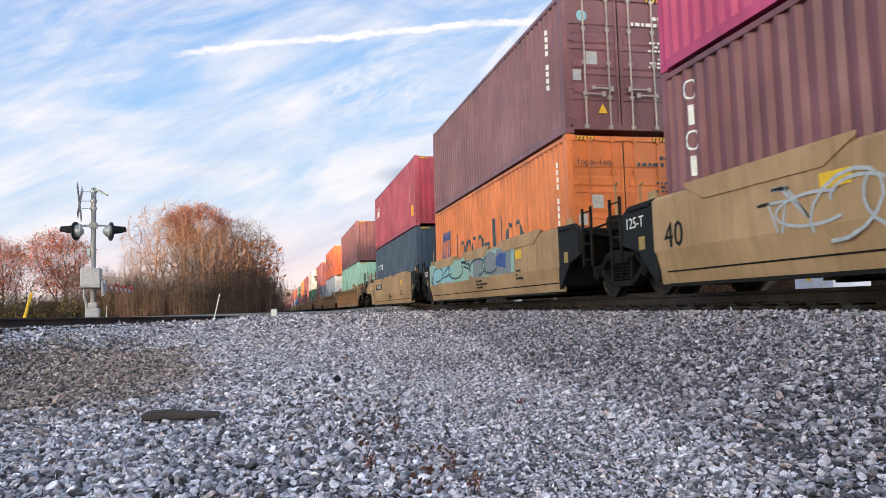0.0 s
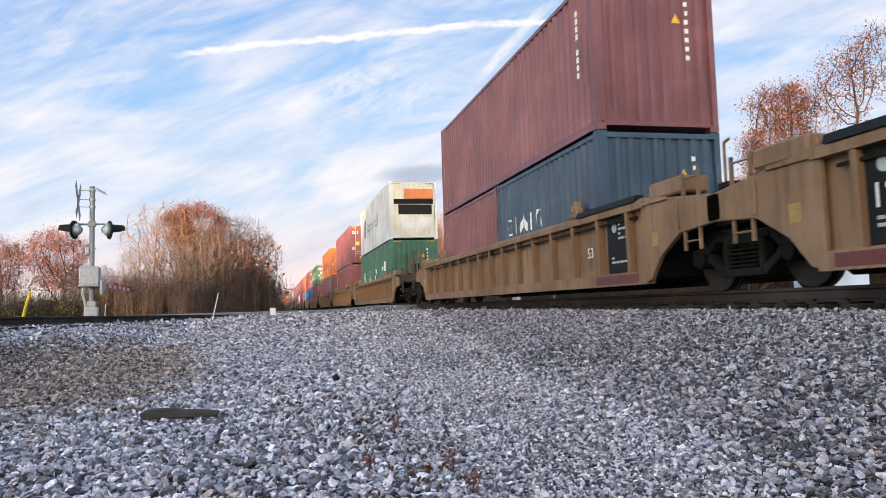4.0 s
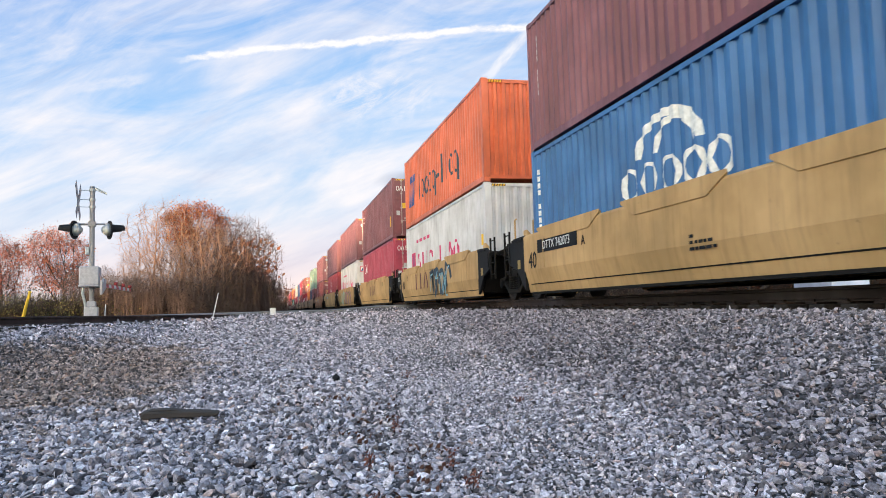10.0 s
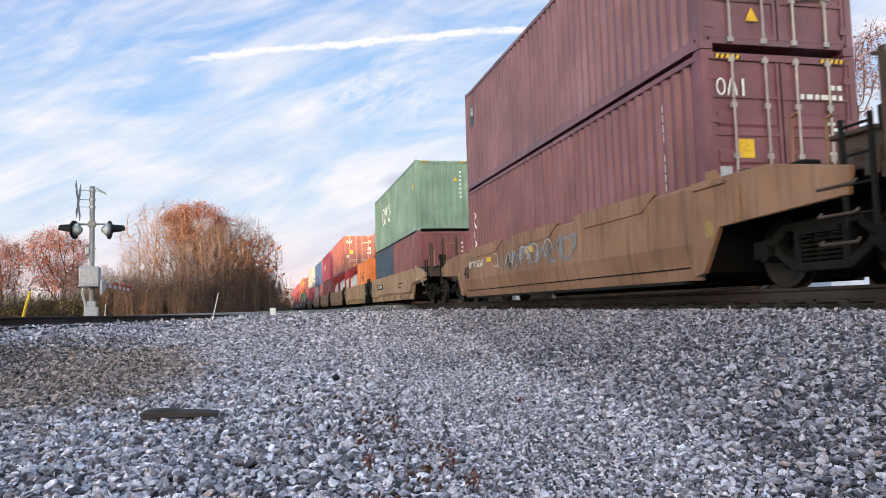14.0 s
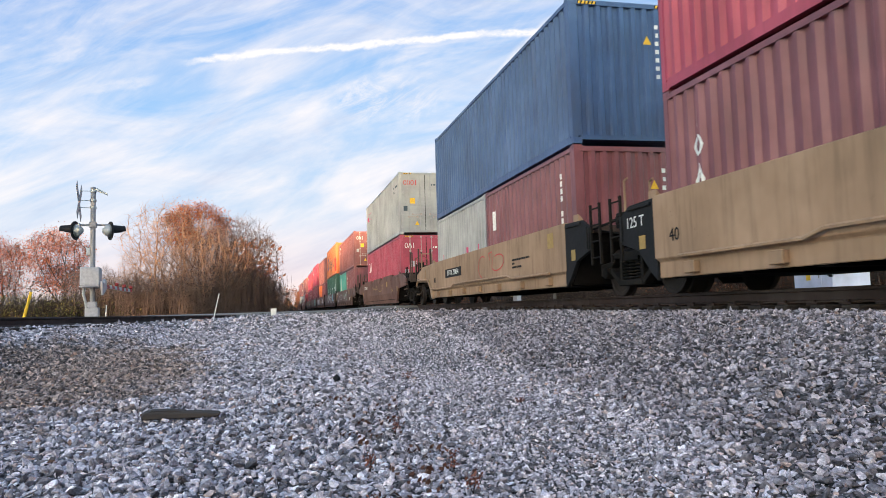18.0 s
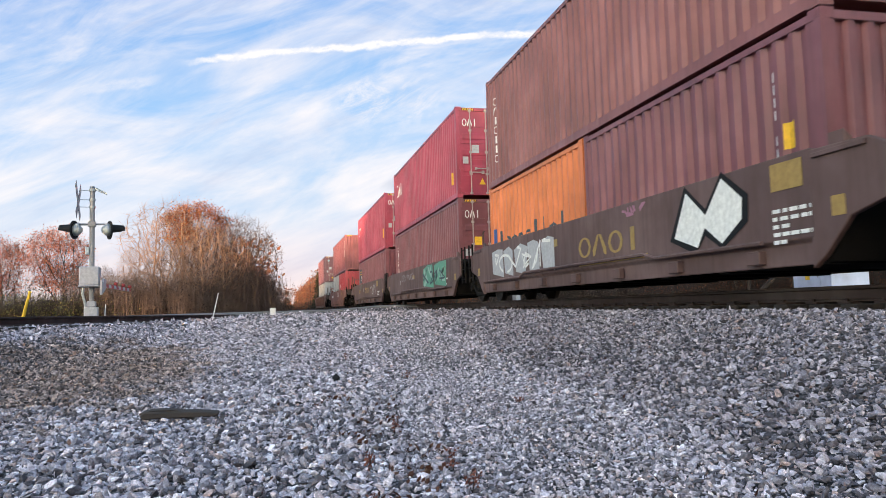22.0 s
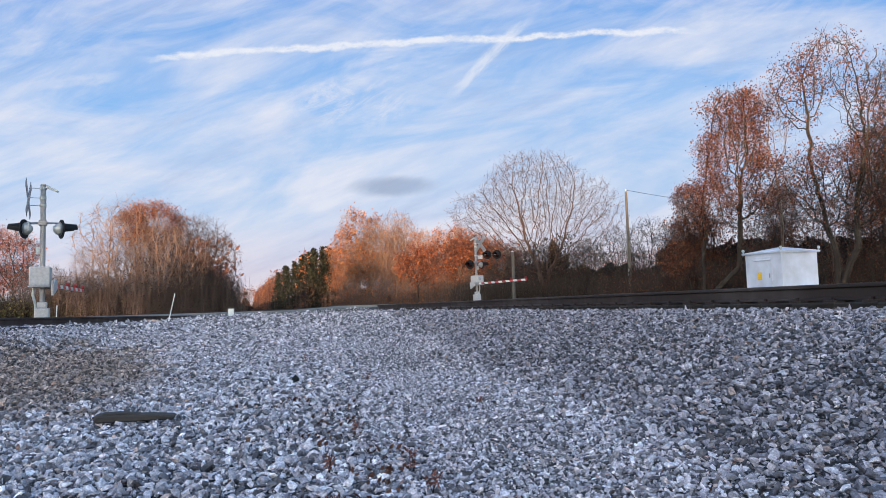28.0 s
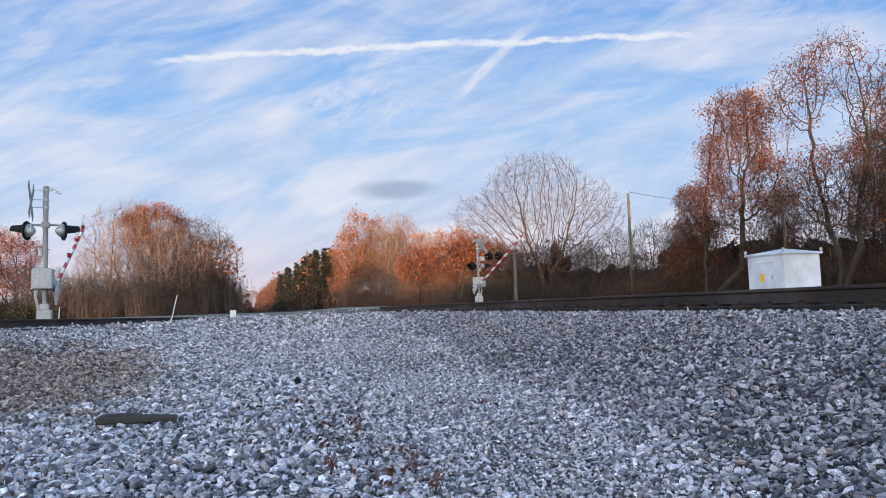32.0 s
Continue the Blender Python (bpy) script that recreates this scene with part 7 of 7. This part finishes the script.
# unseen woods added behind the viewer to keep the low sun off the tracks
# their heights set where the shade ends on the train and trees
far_wood("woods", "unseen sun-blocking woods behind the tracks, lowest stretch", [(-150, -30), (-100, -52), (-76, -56)], 12.5, BRUSH, 6, 1.4, 0.9, 0.14)
far_wood("woods", "unseen sun-blocking woods of middling height behind the tracks", [(-76, -56), (-58, -58)], 13.2, BRUSH, 11, 1.4, 0.8, 0.08, 34, 0.97)
far_wood("woods", "unseen taller sun-blocking woods behind the tracks", [(-58, -58), (-36, -60)], 15.8, BRUSH, 13, 1.4, 0.8, 0.08, 34, 0.97)
far_wood("woods", "unseen tall sun-blocking woods behind the tracks", [(-36, -60), (-4, -62)], 16.0, BRUSH, 7, 1.4, 0.9, 0.14, 34, 0.9)
# ---------------------------------------------------------------- loose stones
def stone_material():
    m, n, l, b = nodes_of("crushed_stone")
    g = n.new("ShaderNodeNewGeometry")
    c = ramp(n, l, g.outputs["Random Per Island"], [(0.0, (0.060, 0.053, 0.061)), (0.20, (0.170, 0.152, 0.170)), (0.52, (0.415, 0.373, 0.412)), (0.80, (0.62, 0.560, 0.610)), (0.94, (0.90, 0.83, 0.88)), (1.0, (0.42, 0.27, 0.22))]).outputs[0]
    grain = noise_node(n, l, 60, 5, 0.75)
    c = mix(n, l, 1.0, c, ramp(n, l, grain.outputs[0], [(0.30, (0.40, 0.40, 0.40)), (0.5, (1.0, 1.0, 1.0)), (0.66, (1.75, 1.75, 1.75))]).outputs[0], "MULTIPLY")
    # brown dirt lies in a patch by the side track, and in small spots
    tc = n.new("ShaderNodeTexCoord")
    grad = n.new("ShaderNodeMapping")
    l.new(tc.outputs["Object"], grad.inputs[0])
    grad.inputs["Location"].default_value = (2.6, -9.8, 0.0)
    dist = n.new("ShaderNodeVectorMath")
    dist.operation = "LENGTH"
    sc = n.new("ShaderNodeVectorMath")
    sc.operation = "MULTIPLY"
    sc.inputs[1].default_value = (0.38, 0.135, 0.0)
    l.new(grad.outputs[0], sc.inputs[0])
    l.new(sc.outputs[0], dist.inputs[0])
    blot = noise_node(n, l, 1.3, 5, 0.65)
    add = n.new("ShaderNodeMath")
    add.operation = "MULTIPLY_ADD"
    add.inputs[1].default_value = 1.6
    l.new(blot.outputs[0], add.inputs[0])
    neg = n.new("ShaderNodeMath")
    neg.operation = "MULTIPLY"
    neg.inputs[1].default_value = -1.0
    l.new(dist.outputs["Value"], neg.inputs[0])
    l.new(neg.outputs[0], add.inputs[2])
    stain = ramp(n, l, add.outputs[0], [(0.02, (0, 0, 0)), (0.30, (0.85, 0.85, 0.85))]).outputs[0]
    c = mix(n, l, stain, c, mix(n, l, 1.0, c, (0.62, 0.49, 0.37), "MULTIPLY"))
    # newer, darker stone was tipped on the shoulder of the main track
    sp = n.new("ShaderNodeSeparateXYZ")
    l.new(tc.outputs["Object"], sp.inputs[0])
    mr = n.new("ShaderNodeMapRange")
    mr.inputs[1].default_value, mr.inputs[2].default_value = 1.70, 1.88
    slant = n.new("ShaderNodeMath")
    slant.operation = "MULTIPLY_ADD"
    slant.inputs[1].default_value = -0.125
    l.new(sp.outputs[1], slant.inputs[0])
    l.new(sp.outputs[0], slant.inputs[2])
    ragged = n.new("ShaderNodeMath")
    ragged.operation = "MULTIPLY_ADD"
    ragged.inputs[1].default_value = 0.5
    l.new(blot.outputs[0], ragged.inputs[0])
    shift = n.new("ShaderNodeMath")
    shift.inputs[1].default_value = -0.25
    l.new(slant.outputs[0], shift.inputs[0])
    l.new(shift.outputs[0], ragged.inputs[2])
    l.new(ragged.outputs[0], mr.inputs[0])
    c = mix(n, l, mr.outputs[0], c, mix(n, l, 1.0, c, (0.66, 0.65, 0.66), "MULTIPLY"))
    l.new(c, b.inputs["Base Color"])
    b.inputs["Roughness"].default_value = 0.72
    bump(n, l, grain.outputs[0], b, 0.35, 0.006)
    return m


STONE = stone_material()


def ico(sub):
    bm = bmesh.new()
    bmesh.ops.create_icosphere(bm, subdivisions=sub, radius=1.0)
    v = np.array([p.co[:] for p in bm.verts])
    f = np.array([[p.index for p in q.verts] for q in bm.faces])
    bm.free()
    return v, f


def rocks(kinds=28, corners=14, seed=3):
    """Angular stones: corners on a rough ellipsoid and the flat faces of their hull."""
    rng = np.random.default_rng(seed)
    vs, fs = [], []
    while len(vs) < kinds:
        p = rng.normal(size=(corners, 3))
        p /= np.linalg.norm(p, axis=1, keepdims=True)
        p /= np.abs(p).max(1, keepdims=True) ** 0.35
        bm = bmesh.new()
        for q in p:
            bm.verts.new(q)
        bm.verts.index_update()
        bmesh.ops.convex_hull(bm, input=list(bm.verts), use_existing_faces=False)
        f = [[w.index for w in q.verts] for q in bm.faces]
        bm.free()
        if len(f) == 2 * corners - 4 and all(len(q) == 3 for q in f):
            vs.append(p)
            fs.append(f)
    return np.array(vs), np.array(fs)


def octa():
    v = np.array([(1, 0, 0), (-1, 0, 0), (0, 1, 0), (0, -1, 0), (0, 0, 1), (0, 0, -1.0)])
    f = np.array([(0, 2, 4), (2, 1, 4), (1, 3, 4), (3, 0, 4), (2, 0, 5), (1, 2, 5), (3, 1, 5), (0, 3, 5)])
    return v, f


def stones(name, label, xy, sizes, base, seed, sink=0.25):
    """Rough stones, turned at random, set on the ground; all in one mesh."""
    rng = np.random.default_rng(seed)
    v0, f0 = base
    n, k = len(xy), v0.shape[-2]
    if v0.ndim == 3:
        var, fvar = v0, f0
    else:
        var = v0[None] * (1 + rng.uniform(-0.22, 0.16, size=(16, k, 1))) + rng.normal(scale=0.09, size=(16, k, 3))
        fvar = np.repeat(f0[None], 16, 0)
    which = rng.integers(0, len(var), n)
    shape = var[which] * (sizes[:, None, None] * 0.5) * np.stack([rng.uniform(0.9, 1.45, n), rng.uniform(0.65, 1.05, n), rng.uniform(0.34, 0.64, n)], 1)[:, None, :]
    q = rng.normal(size=(n, 4)) * np.array([1, 0.35, 0.35, 1])
    q /= np.linalg.norm(q, axis=1, keepdims=True)
    w, x, y, z = q.T
    rot = np.stack([np.stack([1 - 2 * (y * y + z * z), 2 * (x * y - w * z), 2 * (x * z + w * y)], 1), np.stack([2 * (x * y + w * z), 1 - 2 * (x * x + z * z), 2 * (y * z - w * x)], 1), np.stack([2 * (x * z - w * y), 2 * (y * z + w * x), 1 - 2 * (x * x + y * y)], 1)], 1)
    pts = np.einsum("nij,nkj->nki", rot, shape)
    z0 = np.array([ground_z(a, b) for a, b in xy])
    lift = sizes * (rng.uniform(-0.45, 0.62, n) - sink + 0.25)
    pts += np.concatenate([xy, (z0 + lift)[:, None]], 1)[:, None, :]
    faces = (fvar[which] + (np.arange(n) * k)[:, None, None]).reshape(-1)
    m = bpy.data.meshes.new(name)
    nf = n * fvar.shape[1]
    m.vertices.add(n * k)
    m.vertices.foreach_set("co", pts.reshape(-1).astype(np.float32))
    m.loops.add(nf * 3)
    m.loops.foreach_set("vertex_index", faces.astype(np.int32))
    m.polygons.add(nf)
    m.polygons.foreach_set("loop_start", (np.arange(nf) * 3).astype(np.int32))
    m.polygons.foreach_set("use_smooth", np.zeros(nf, dtype=bool))
    m.update(calc_edges=True)
    m.materials.append(None)
    return tagged(part(name, m, STONE), label, "gravel", kind="stuff")


def scatter(cell, keep, seed):
    rng = np.random.default_rng(seed)
    xs, ys = np.meshgrid(np.arange(-12, 9.0, cell), np.arange(1.4, 31, cell))
    p = np.stack([xs.ravel(), ys.ravel()], 1) + rng.uniform(-0.5, 0.5, (xs.size, 2)) * cell
    r = np.hypot(p[:, 0], p[:, 1])
    fan = (p[:, 0] > -0.42 * p[:, 1] - 0.4) & (p[:, 0] < np.minimum(1.15 * p[:, 1] + 0.4, 5.6)) & (p[:, 0] > spur_x(p[:, 1]) + 0.12)
    p = p[fan & keep(p, r)]
    return p


def grade(p, rng):
    """Coarse ballast on the shoulder and by the side track, finer worn stone along the trodden path."""
    path = np.exp(-((p[:, 0] - 0.95 - 0.115 * p[:, 1]) / 0.60) ** 2)
    return np.clip(rng.lognormal(0, 0.42, len(p)), 0.45, 1.9) * 0.038 * (1 - 0.34 * path)


rng0 = np.random.default_rng(5)
ROCKS, CHIPS = rocks(28, 12), rocks(20, 9, 8)
for cell, near, far, factor, base, label in ((0.045, 0.0, 2.6, 1.2, octa(), "grey crushed stone at the viewer's feet"), (0.0215, 2.6, 4.2, 0.76, ROCKS, "grey angular crushed stone close to the viewer"), (0.0220, 4.2, 7.5, 0.78, ROCKS, "grey angular crushed stone of the track bed"),
                                             (0.0255, 7.5, 13.0, 0.90, octa(), "grey crushed stone further along the track bed"), (0.036, 13.0, 19.0, 1.2, octa(), "grey crushed stone between the tracks"),
                                             (0.085, 19.0, 60.0, 1.9, octa(), "grey crushed stone near the road")):
    p = scatter(cell, lambda p, r: (r >= near) & (r < far) & (p[:, 1] < road_south(p[:, 0]) - 0.2), int(cell * 1e4))
    stones("gravel", label, p, grade(p, rng0) * factor, base, int(cell * 1e4) + 7)
p = scatter(0.021, lambda p, r: (r >= 2.6) & (r < 8.5) & (np.abs(p[:, 0] - 0.95 - 0.115 * p[:, 1]) < 0.70 + 0.12 * np.sin(p[:, 1] * 2.1)), 31)
stones("gravel", "small grey chips of the trodden path", p, rng0.uniform(0.016, 0.032, len(p)), CHIPS, 32)

# coarser cover on the rest of the yard around the viewer
gx2, gy2 = np.meshgrid(np.arange(-9.0, 5.5, 0.075), np.arange(-6.0, 14.0, 0.075))
rest = np.stack([gx2.ravel(), gy2.ravel()], 1) + rng0.uniform(-0.03, 0.03, (gx2.size, 2))
seen = (rest[:, 1] > 1.4) & (rest[:, 0] > -0.42 * rest[:, 1] - 0.4) & (rest[:, 0] < 1.15 * rest[:, 1] + 0.4)
rest = rest[~seen & ((rest[:, 0] > spur_x(rest[:, 1]) + 0.12) | (rest[:, 0] < spur_x(rest[:, 1]) - 3.0))]
stones("gravel", "grey crushed stone over the rest of the yard", rest, grade(rest, rng0) * 2.0, octa(), 12)

WEED_LEAF = foliage("weed_leaves", [(0.13, 0.045, 0.035), (0.21, 0.075, 0.055), (0.27, 0.11, 0.08)])
DRY_LEAF = foliage("fallen_leaves", [(0.06, 0.025, 0.018), (0.10, 0.042, 0.028), (0.14, 0.075, 0.05)])
rl = random.Random(77)
lv, lf = [], []
for _ in range(300):
    y = rl.uniform(2.4, 16)
    x = rl.uniform(-0.32 * y, min(3.6, 0.9 * y))
    if rl.random() < 0.6:
        k = rl.randrange(7)
        x, y = 0.45 + 0.16 * (k % 3) + rl.gauss(0, 0.09), 2.7 + 0.55 * k + rl.gauss(0, 0.12)
    quad_leaves(rl, Vector((x, y, ground_z(x, y) + 0.03)), 0.021, lv, lf)
tagged(part("fallen_leaves", fill_mesh("fallen_leaves", lv, lf, DRY_LEAF), DRY_LEAF), "curled brown dead leaves caught among the stones", "leaves", kind="stuff")


def weed(x, y, h, seed):
    rnd = random.Random(seed)
    t = thing("dead_weed", "small dry reddish-brown weed between the stones", "weed", pose(x, y, ground_z(x, y)))
    v, f, lv, lf = [], [], [], []
    for _ in range(4):
        q = Vector((rnd.gauss(0, 0.02), rnd.gauss(0, 0.02), h * rnd.uniform(0.6, 1.0)))
        limb(v, f, Vector((0, 0, 0)), q, 0.002, 0.001, 3)
        for _ in range(14):
            quad_leaves(rnd, Vector((0, 0, 0)).lerp(q, rnd.uniform(0.3, 1)) + Vector((rnd.gauss(0, 0.012), rnd.gauss(0, 0.012), 0)), 0.010, lv, lf)
    part("stem", fill_mesh("stem", v, f, BARK_AND_CORE_SHADE), BARK_AND_CORE_SHADE, t)
    part("leaves", fill_mesh("leaves", lv, lf, WEED_LEAF), WEED_LEAF, t)


for i, (x, y, h) in enumerate(((0.42, 3.42, 0.16), (0.80, 3.36, 0.16), (0.70, 4.45, 0.17), (0.78, 2.95, 0.14), (1.30, 7.4, 0.15), (0.35, 2.75, 0.10), (1.75, 5.2, 0.10), (0.95, 10.2, 0.2))):
    weed(x, y, h * 0.72, 100 + i)
dark_rock = thing("ballast_stone", "single black stone lying on the gravel", "stone", pose(0.60, 7.48, ground_z(0.60, 7.48) + 0.03))
dv, df = ico(1)
part("stone", fill_mesh("stone", [tuple(Vector(q) * 0.055 * random.uniform(0.75, 1.1)) for q in dv], [tuple(q) for q in df.tolist()], BLACK), BLACK, dark_rock)

# ---------------------------------------------------------------- the clouds
def cloud_material():
    m = bpy.data.materials.new("thin_clouds")
    m.use_nodes = True
    n, l = m.node_tree.nodes, m.node_tree.links
    n.remove(n["Principled BSDF"])
    tc = n.new("ShaderNodeTexCoord")
    sep = n.new("ShaderNodeSeparateXYZ")
    l.new(tc.outputs["Object"], sep.inputs[0])

    def op(kind, a, b=None, c=None):
        x = n.new("ShaderNodeMath")
        x.operation = kind
        for sock, val in zip(x.inputs, (a, b, c)):
            if val is None:
                continue
            if isinstance(val, (int, float)):
                sock.default_value = val
            else:
                l.new(val, sock)
        return x.outputs[0]

    u = op("DIVIDE", sep.outputs[0], sep.outputs[1])
    v = op("DIVIDE", sep.outputs[2], sep.outputs[1])

    def field(su, sv, scale, detail, rough, shear=0.0, shift=0.0, distort=0.0):
        comb = n.new("ShaderNodeCombineXYZ")
        vv = op("ADD", op("MULTIPLY", u, shear), v)
        l.new(op("ADD", op("MULTIPLY", u, su), shift), comb.inputs[0])
        l.new(op("MULTIPLY", vv, sv), comb.inputs[1])
        t = n.new("ShaderNodeTexNoise")
        t.inputs["Scale"].default_value, t.inputs["Detail"].default_value, t.inputs["Roughness"].default_value = scale, detail, rough
        t.inputs["Distortion"].default_value = distort
        l.new(comb.outputs[0], t.inputs["Vector"])
        return t.outputs[0]

    def smooth(val, lo, hi, a=0.0, b=1.0):
        r = n.new("ShaderNodeMapRange")
        r.interpolation_type = "SMOOTHSTEP"
        for sock, x in zip(r.inputs[1:5], (lo, hi, a, b)):
            sock.default_value = x
        l.new(val, r.inputs[0])
        return r.outputs[0]

    low = smooth(v, 0.34, 0.02)
    bands = field(1.3, 4.2, 2.5, 7, 0.58, -0.14, 0.0, 0.9)
    veil = smooth(op("ADD", bands, op("MULTIPLY", low, 0.12)), 0.34, 0.74)
    streak = field(1.6, 4.6, 4.0, 7, 0.60, -0.42, 7.3, 0.7)
    veil2 = op("MULTIPLY", smooth(streak, 0.36, 0.85), 0.62)
    fine = field(14, 30, 1.0, 5, 0.7, -0.4, 2.0, 0.8)
    spot = smooth(op("ADD", op("POWER", op("DIVIDE", op("ADD", u, 0.10), 0.11), 2.0), op("POWER", op("DIVIDE", op("SUBTRACT", v, 0.285), 0.045), 2.0)), 1.0, 0.0)
    mackerel = op("MULTIPLY", op("MULTIPLY", smooth(fine, 0.42, 0.66), spot), 0.75)

    def trail(slope, at_v, width, u0, u1, seed, bow=0.0):
        wob = op("MULTIPLY", op("SUBTRACT", field(11, 9, 1.0, 5, 0.6, 0, seed), 0.5), 0.020)
        d = op("ABSOLUTE", op("SUBTRACT", op("SUBTRACT", v, op("MULTIPLY_ADD", op("MULTIPLY", u, u), bow, op("MULTIPLY_ADD", u, slope, at_v))), wob))
        grain = field(30, 60, 1.0, 4, 0.7, -slope, seed + 3)
        body = smooth(op("DIVIDE", d, op("MULTIPLY_ADD", grain, width * 1.6, width * 0.35)), 1.0, 0.25)
        ends = op("MULTIPLY", smooth(u, u0, u0 + 0.06), smooth(u, u1, u1 - 0.05))
        return op("MULTIPLY", op("MULTIPLY", body, ends), smooth(grain, 0.28, 0.60, 0.40, 1.0))

    t1 = trail(0.0290, 0.3692, 0.0060, -0.40, 0.40, 1.0, -0.031)
    t2 = op("MULTIPLY", trail(0.93, 0.258, 0.0125, 0.015, 0.17, 5.0), 0.72)
    t3 = op("MULTIPLY", trail(0.10, 0.372, 0.009, -0.56, -0.40, 9.0), 0.4)
    puff = smooth(op("ADD", op("ADD", op("POWER", op("DIVIDE", op("SUBTRACT", u, -0.045), 0.075), 2.0), op("POWER", op("DIVIDE", op("SUBTRACT", v, 0.165), 0.018), 2.0)), op("MULTIPLY", fine, 0.6)), 1.3, 0.35)

    def over(a, b):
        return op("SUBTRACT", op("ADD", a, b), op("MULTIPLY", a, b))

    alpha = over(over(over(over(op("MULTIPLY", veil, 0.80), veil2), mackerel), over(t1, over(t2, t3))), op("MULTIPLY", puff, 0.5))
    alpha = over(alpha, smooth(v, 0.16, 0.0, 0.0, 0.90))
    tone = field(1.3, 6.0, 3.0, 6, 0.62, -0.32, 4.0)
    col = ramp(n, l, tone, [(0.30, (0.60, 0.65, 0.82)), (0.44, (0.80, 0.83, 0.94)), (0.60, (0.99, 0.95, 0.97))]).outputs[0]
    bright = op("MAXIMUM", t1, t2)
    col = mix(n, l, bright, col, (0.97, 0.97, 1.0))
    col = mix(n, l, op("MULTIPLY", puff, 0.8), col, (0.36, 0.42, 0.56))
    col = mix(n, l, smooth(v, 0.14, 0.02, 0.0, 0.6), col, (0.92, 0.74, 0.74))
    blue = ramp(n, l, op("MULTIPLY", v, 2.0), [(0.05, (0.74, 0.70, 0.80)), (0.25, (0.53, 0.70, 0.92)), (0.55, (0.33, 0.59, 0.96)), (0.90, (0.22, 0.45, 0.88))]).outputs[0]
    col = mix(n, l, alpha, blue, col)
    fade = op("MULTIPLY", smooth(op("ABSOLUTE", u), 3.6, 1.6), smooth(v, 2.4, 1.0))
    em = n.new("ShaderNodeEmission")
    em.inputs[1].default_value = CLOUD_GLOW
    l.new(col, em.inputs[0])
    tr = n.new("ShaderNodeBsdfTransparent")
    ms = n.new("ShaderNodeMixShader")
    l.new(fade, ms.inputs[0])
    l.new(tr.outputs[0], ms.inputs[1])
    l.new(em.outputs[0], ms.inputs[2])
    l.new(ms.outputs[0], n["Material Output"].inputs[0])
    return m


CLOUD_GLOW = 0.183
dv, df, na, ne = [], [], 48, 24
for j in range(ne + 1):
    e = radians(-3 + 78 * j / ne)
    for i in range(na + 1):
        a = radians(-78 + 156 * i / na)
        dv.append((3000 * math.sin(a) * math.cos(e), 3000 * math.cos(a) * math.cos(e), 3000 * math.sin(e)))
for j in range(ne):
    for i in range(na):
        k = j * (na + 1) + i
        df.append((k, k + na + 1, k + na + 2, k + 1))
clouds = part("backdrop", fill_mesh("backdrop", dv, df, None), cloud_material())
tagged(clouds, "thin pink and white evening clouds with contrails", "sky", kind="structure")


# ---------------------------------------------------------------- what moves
def along(s, t):
    """Place along the track, at t seconds, of what stands at s in the train."""
    return s - 19.54 * t + 0.00842 * (t - 12.0) ** 2


def motions():
    for ob, s, z in TRAIN:
        walk(ob, [(t, pose(TRACK_X, along(s, t), z)) for t in (0, 4, 8, 12, 16, 20, 24, 28, 32)])

    # clouds drift slowly to the right and down
    drift = [(0, 1.15, -1.35), (4, 0.98, -1.32), (8, 0.74, -1.30), (16, 0.43, -0.86), (24, 0.14, -0.29), (32, -0.14, 0.29)]
    walk(clouds, [(t, pose(0, 0, 0.75, rx, ry, -15.0 + 0.80 * (1 - t / 28.0))) for t, rx, ry in drift])
    # the gates stay down until the train has cleared, then rise
    for gate, turn in GATES:
        rows = [(0.0, 0.0), (10.0, 0.0), (20.0, 0.0), (30.2, 0.0), (30.5, 0.3), (31.0, 8.0), (31.5, 16.0), (32.0, 24.5)]
        walk(gate, [(t, pose(-0.25, 0.17, 0.80, 0, 0, turn) @ pose(0, 0, 0, 0, -a, 0)) for t, a in rows])


motions()
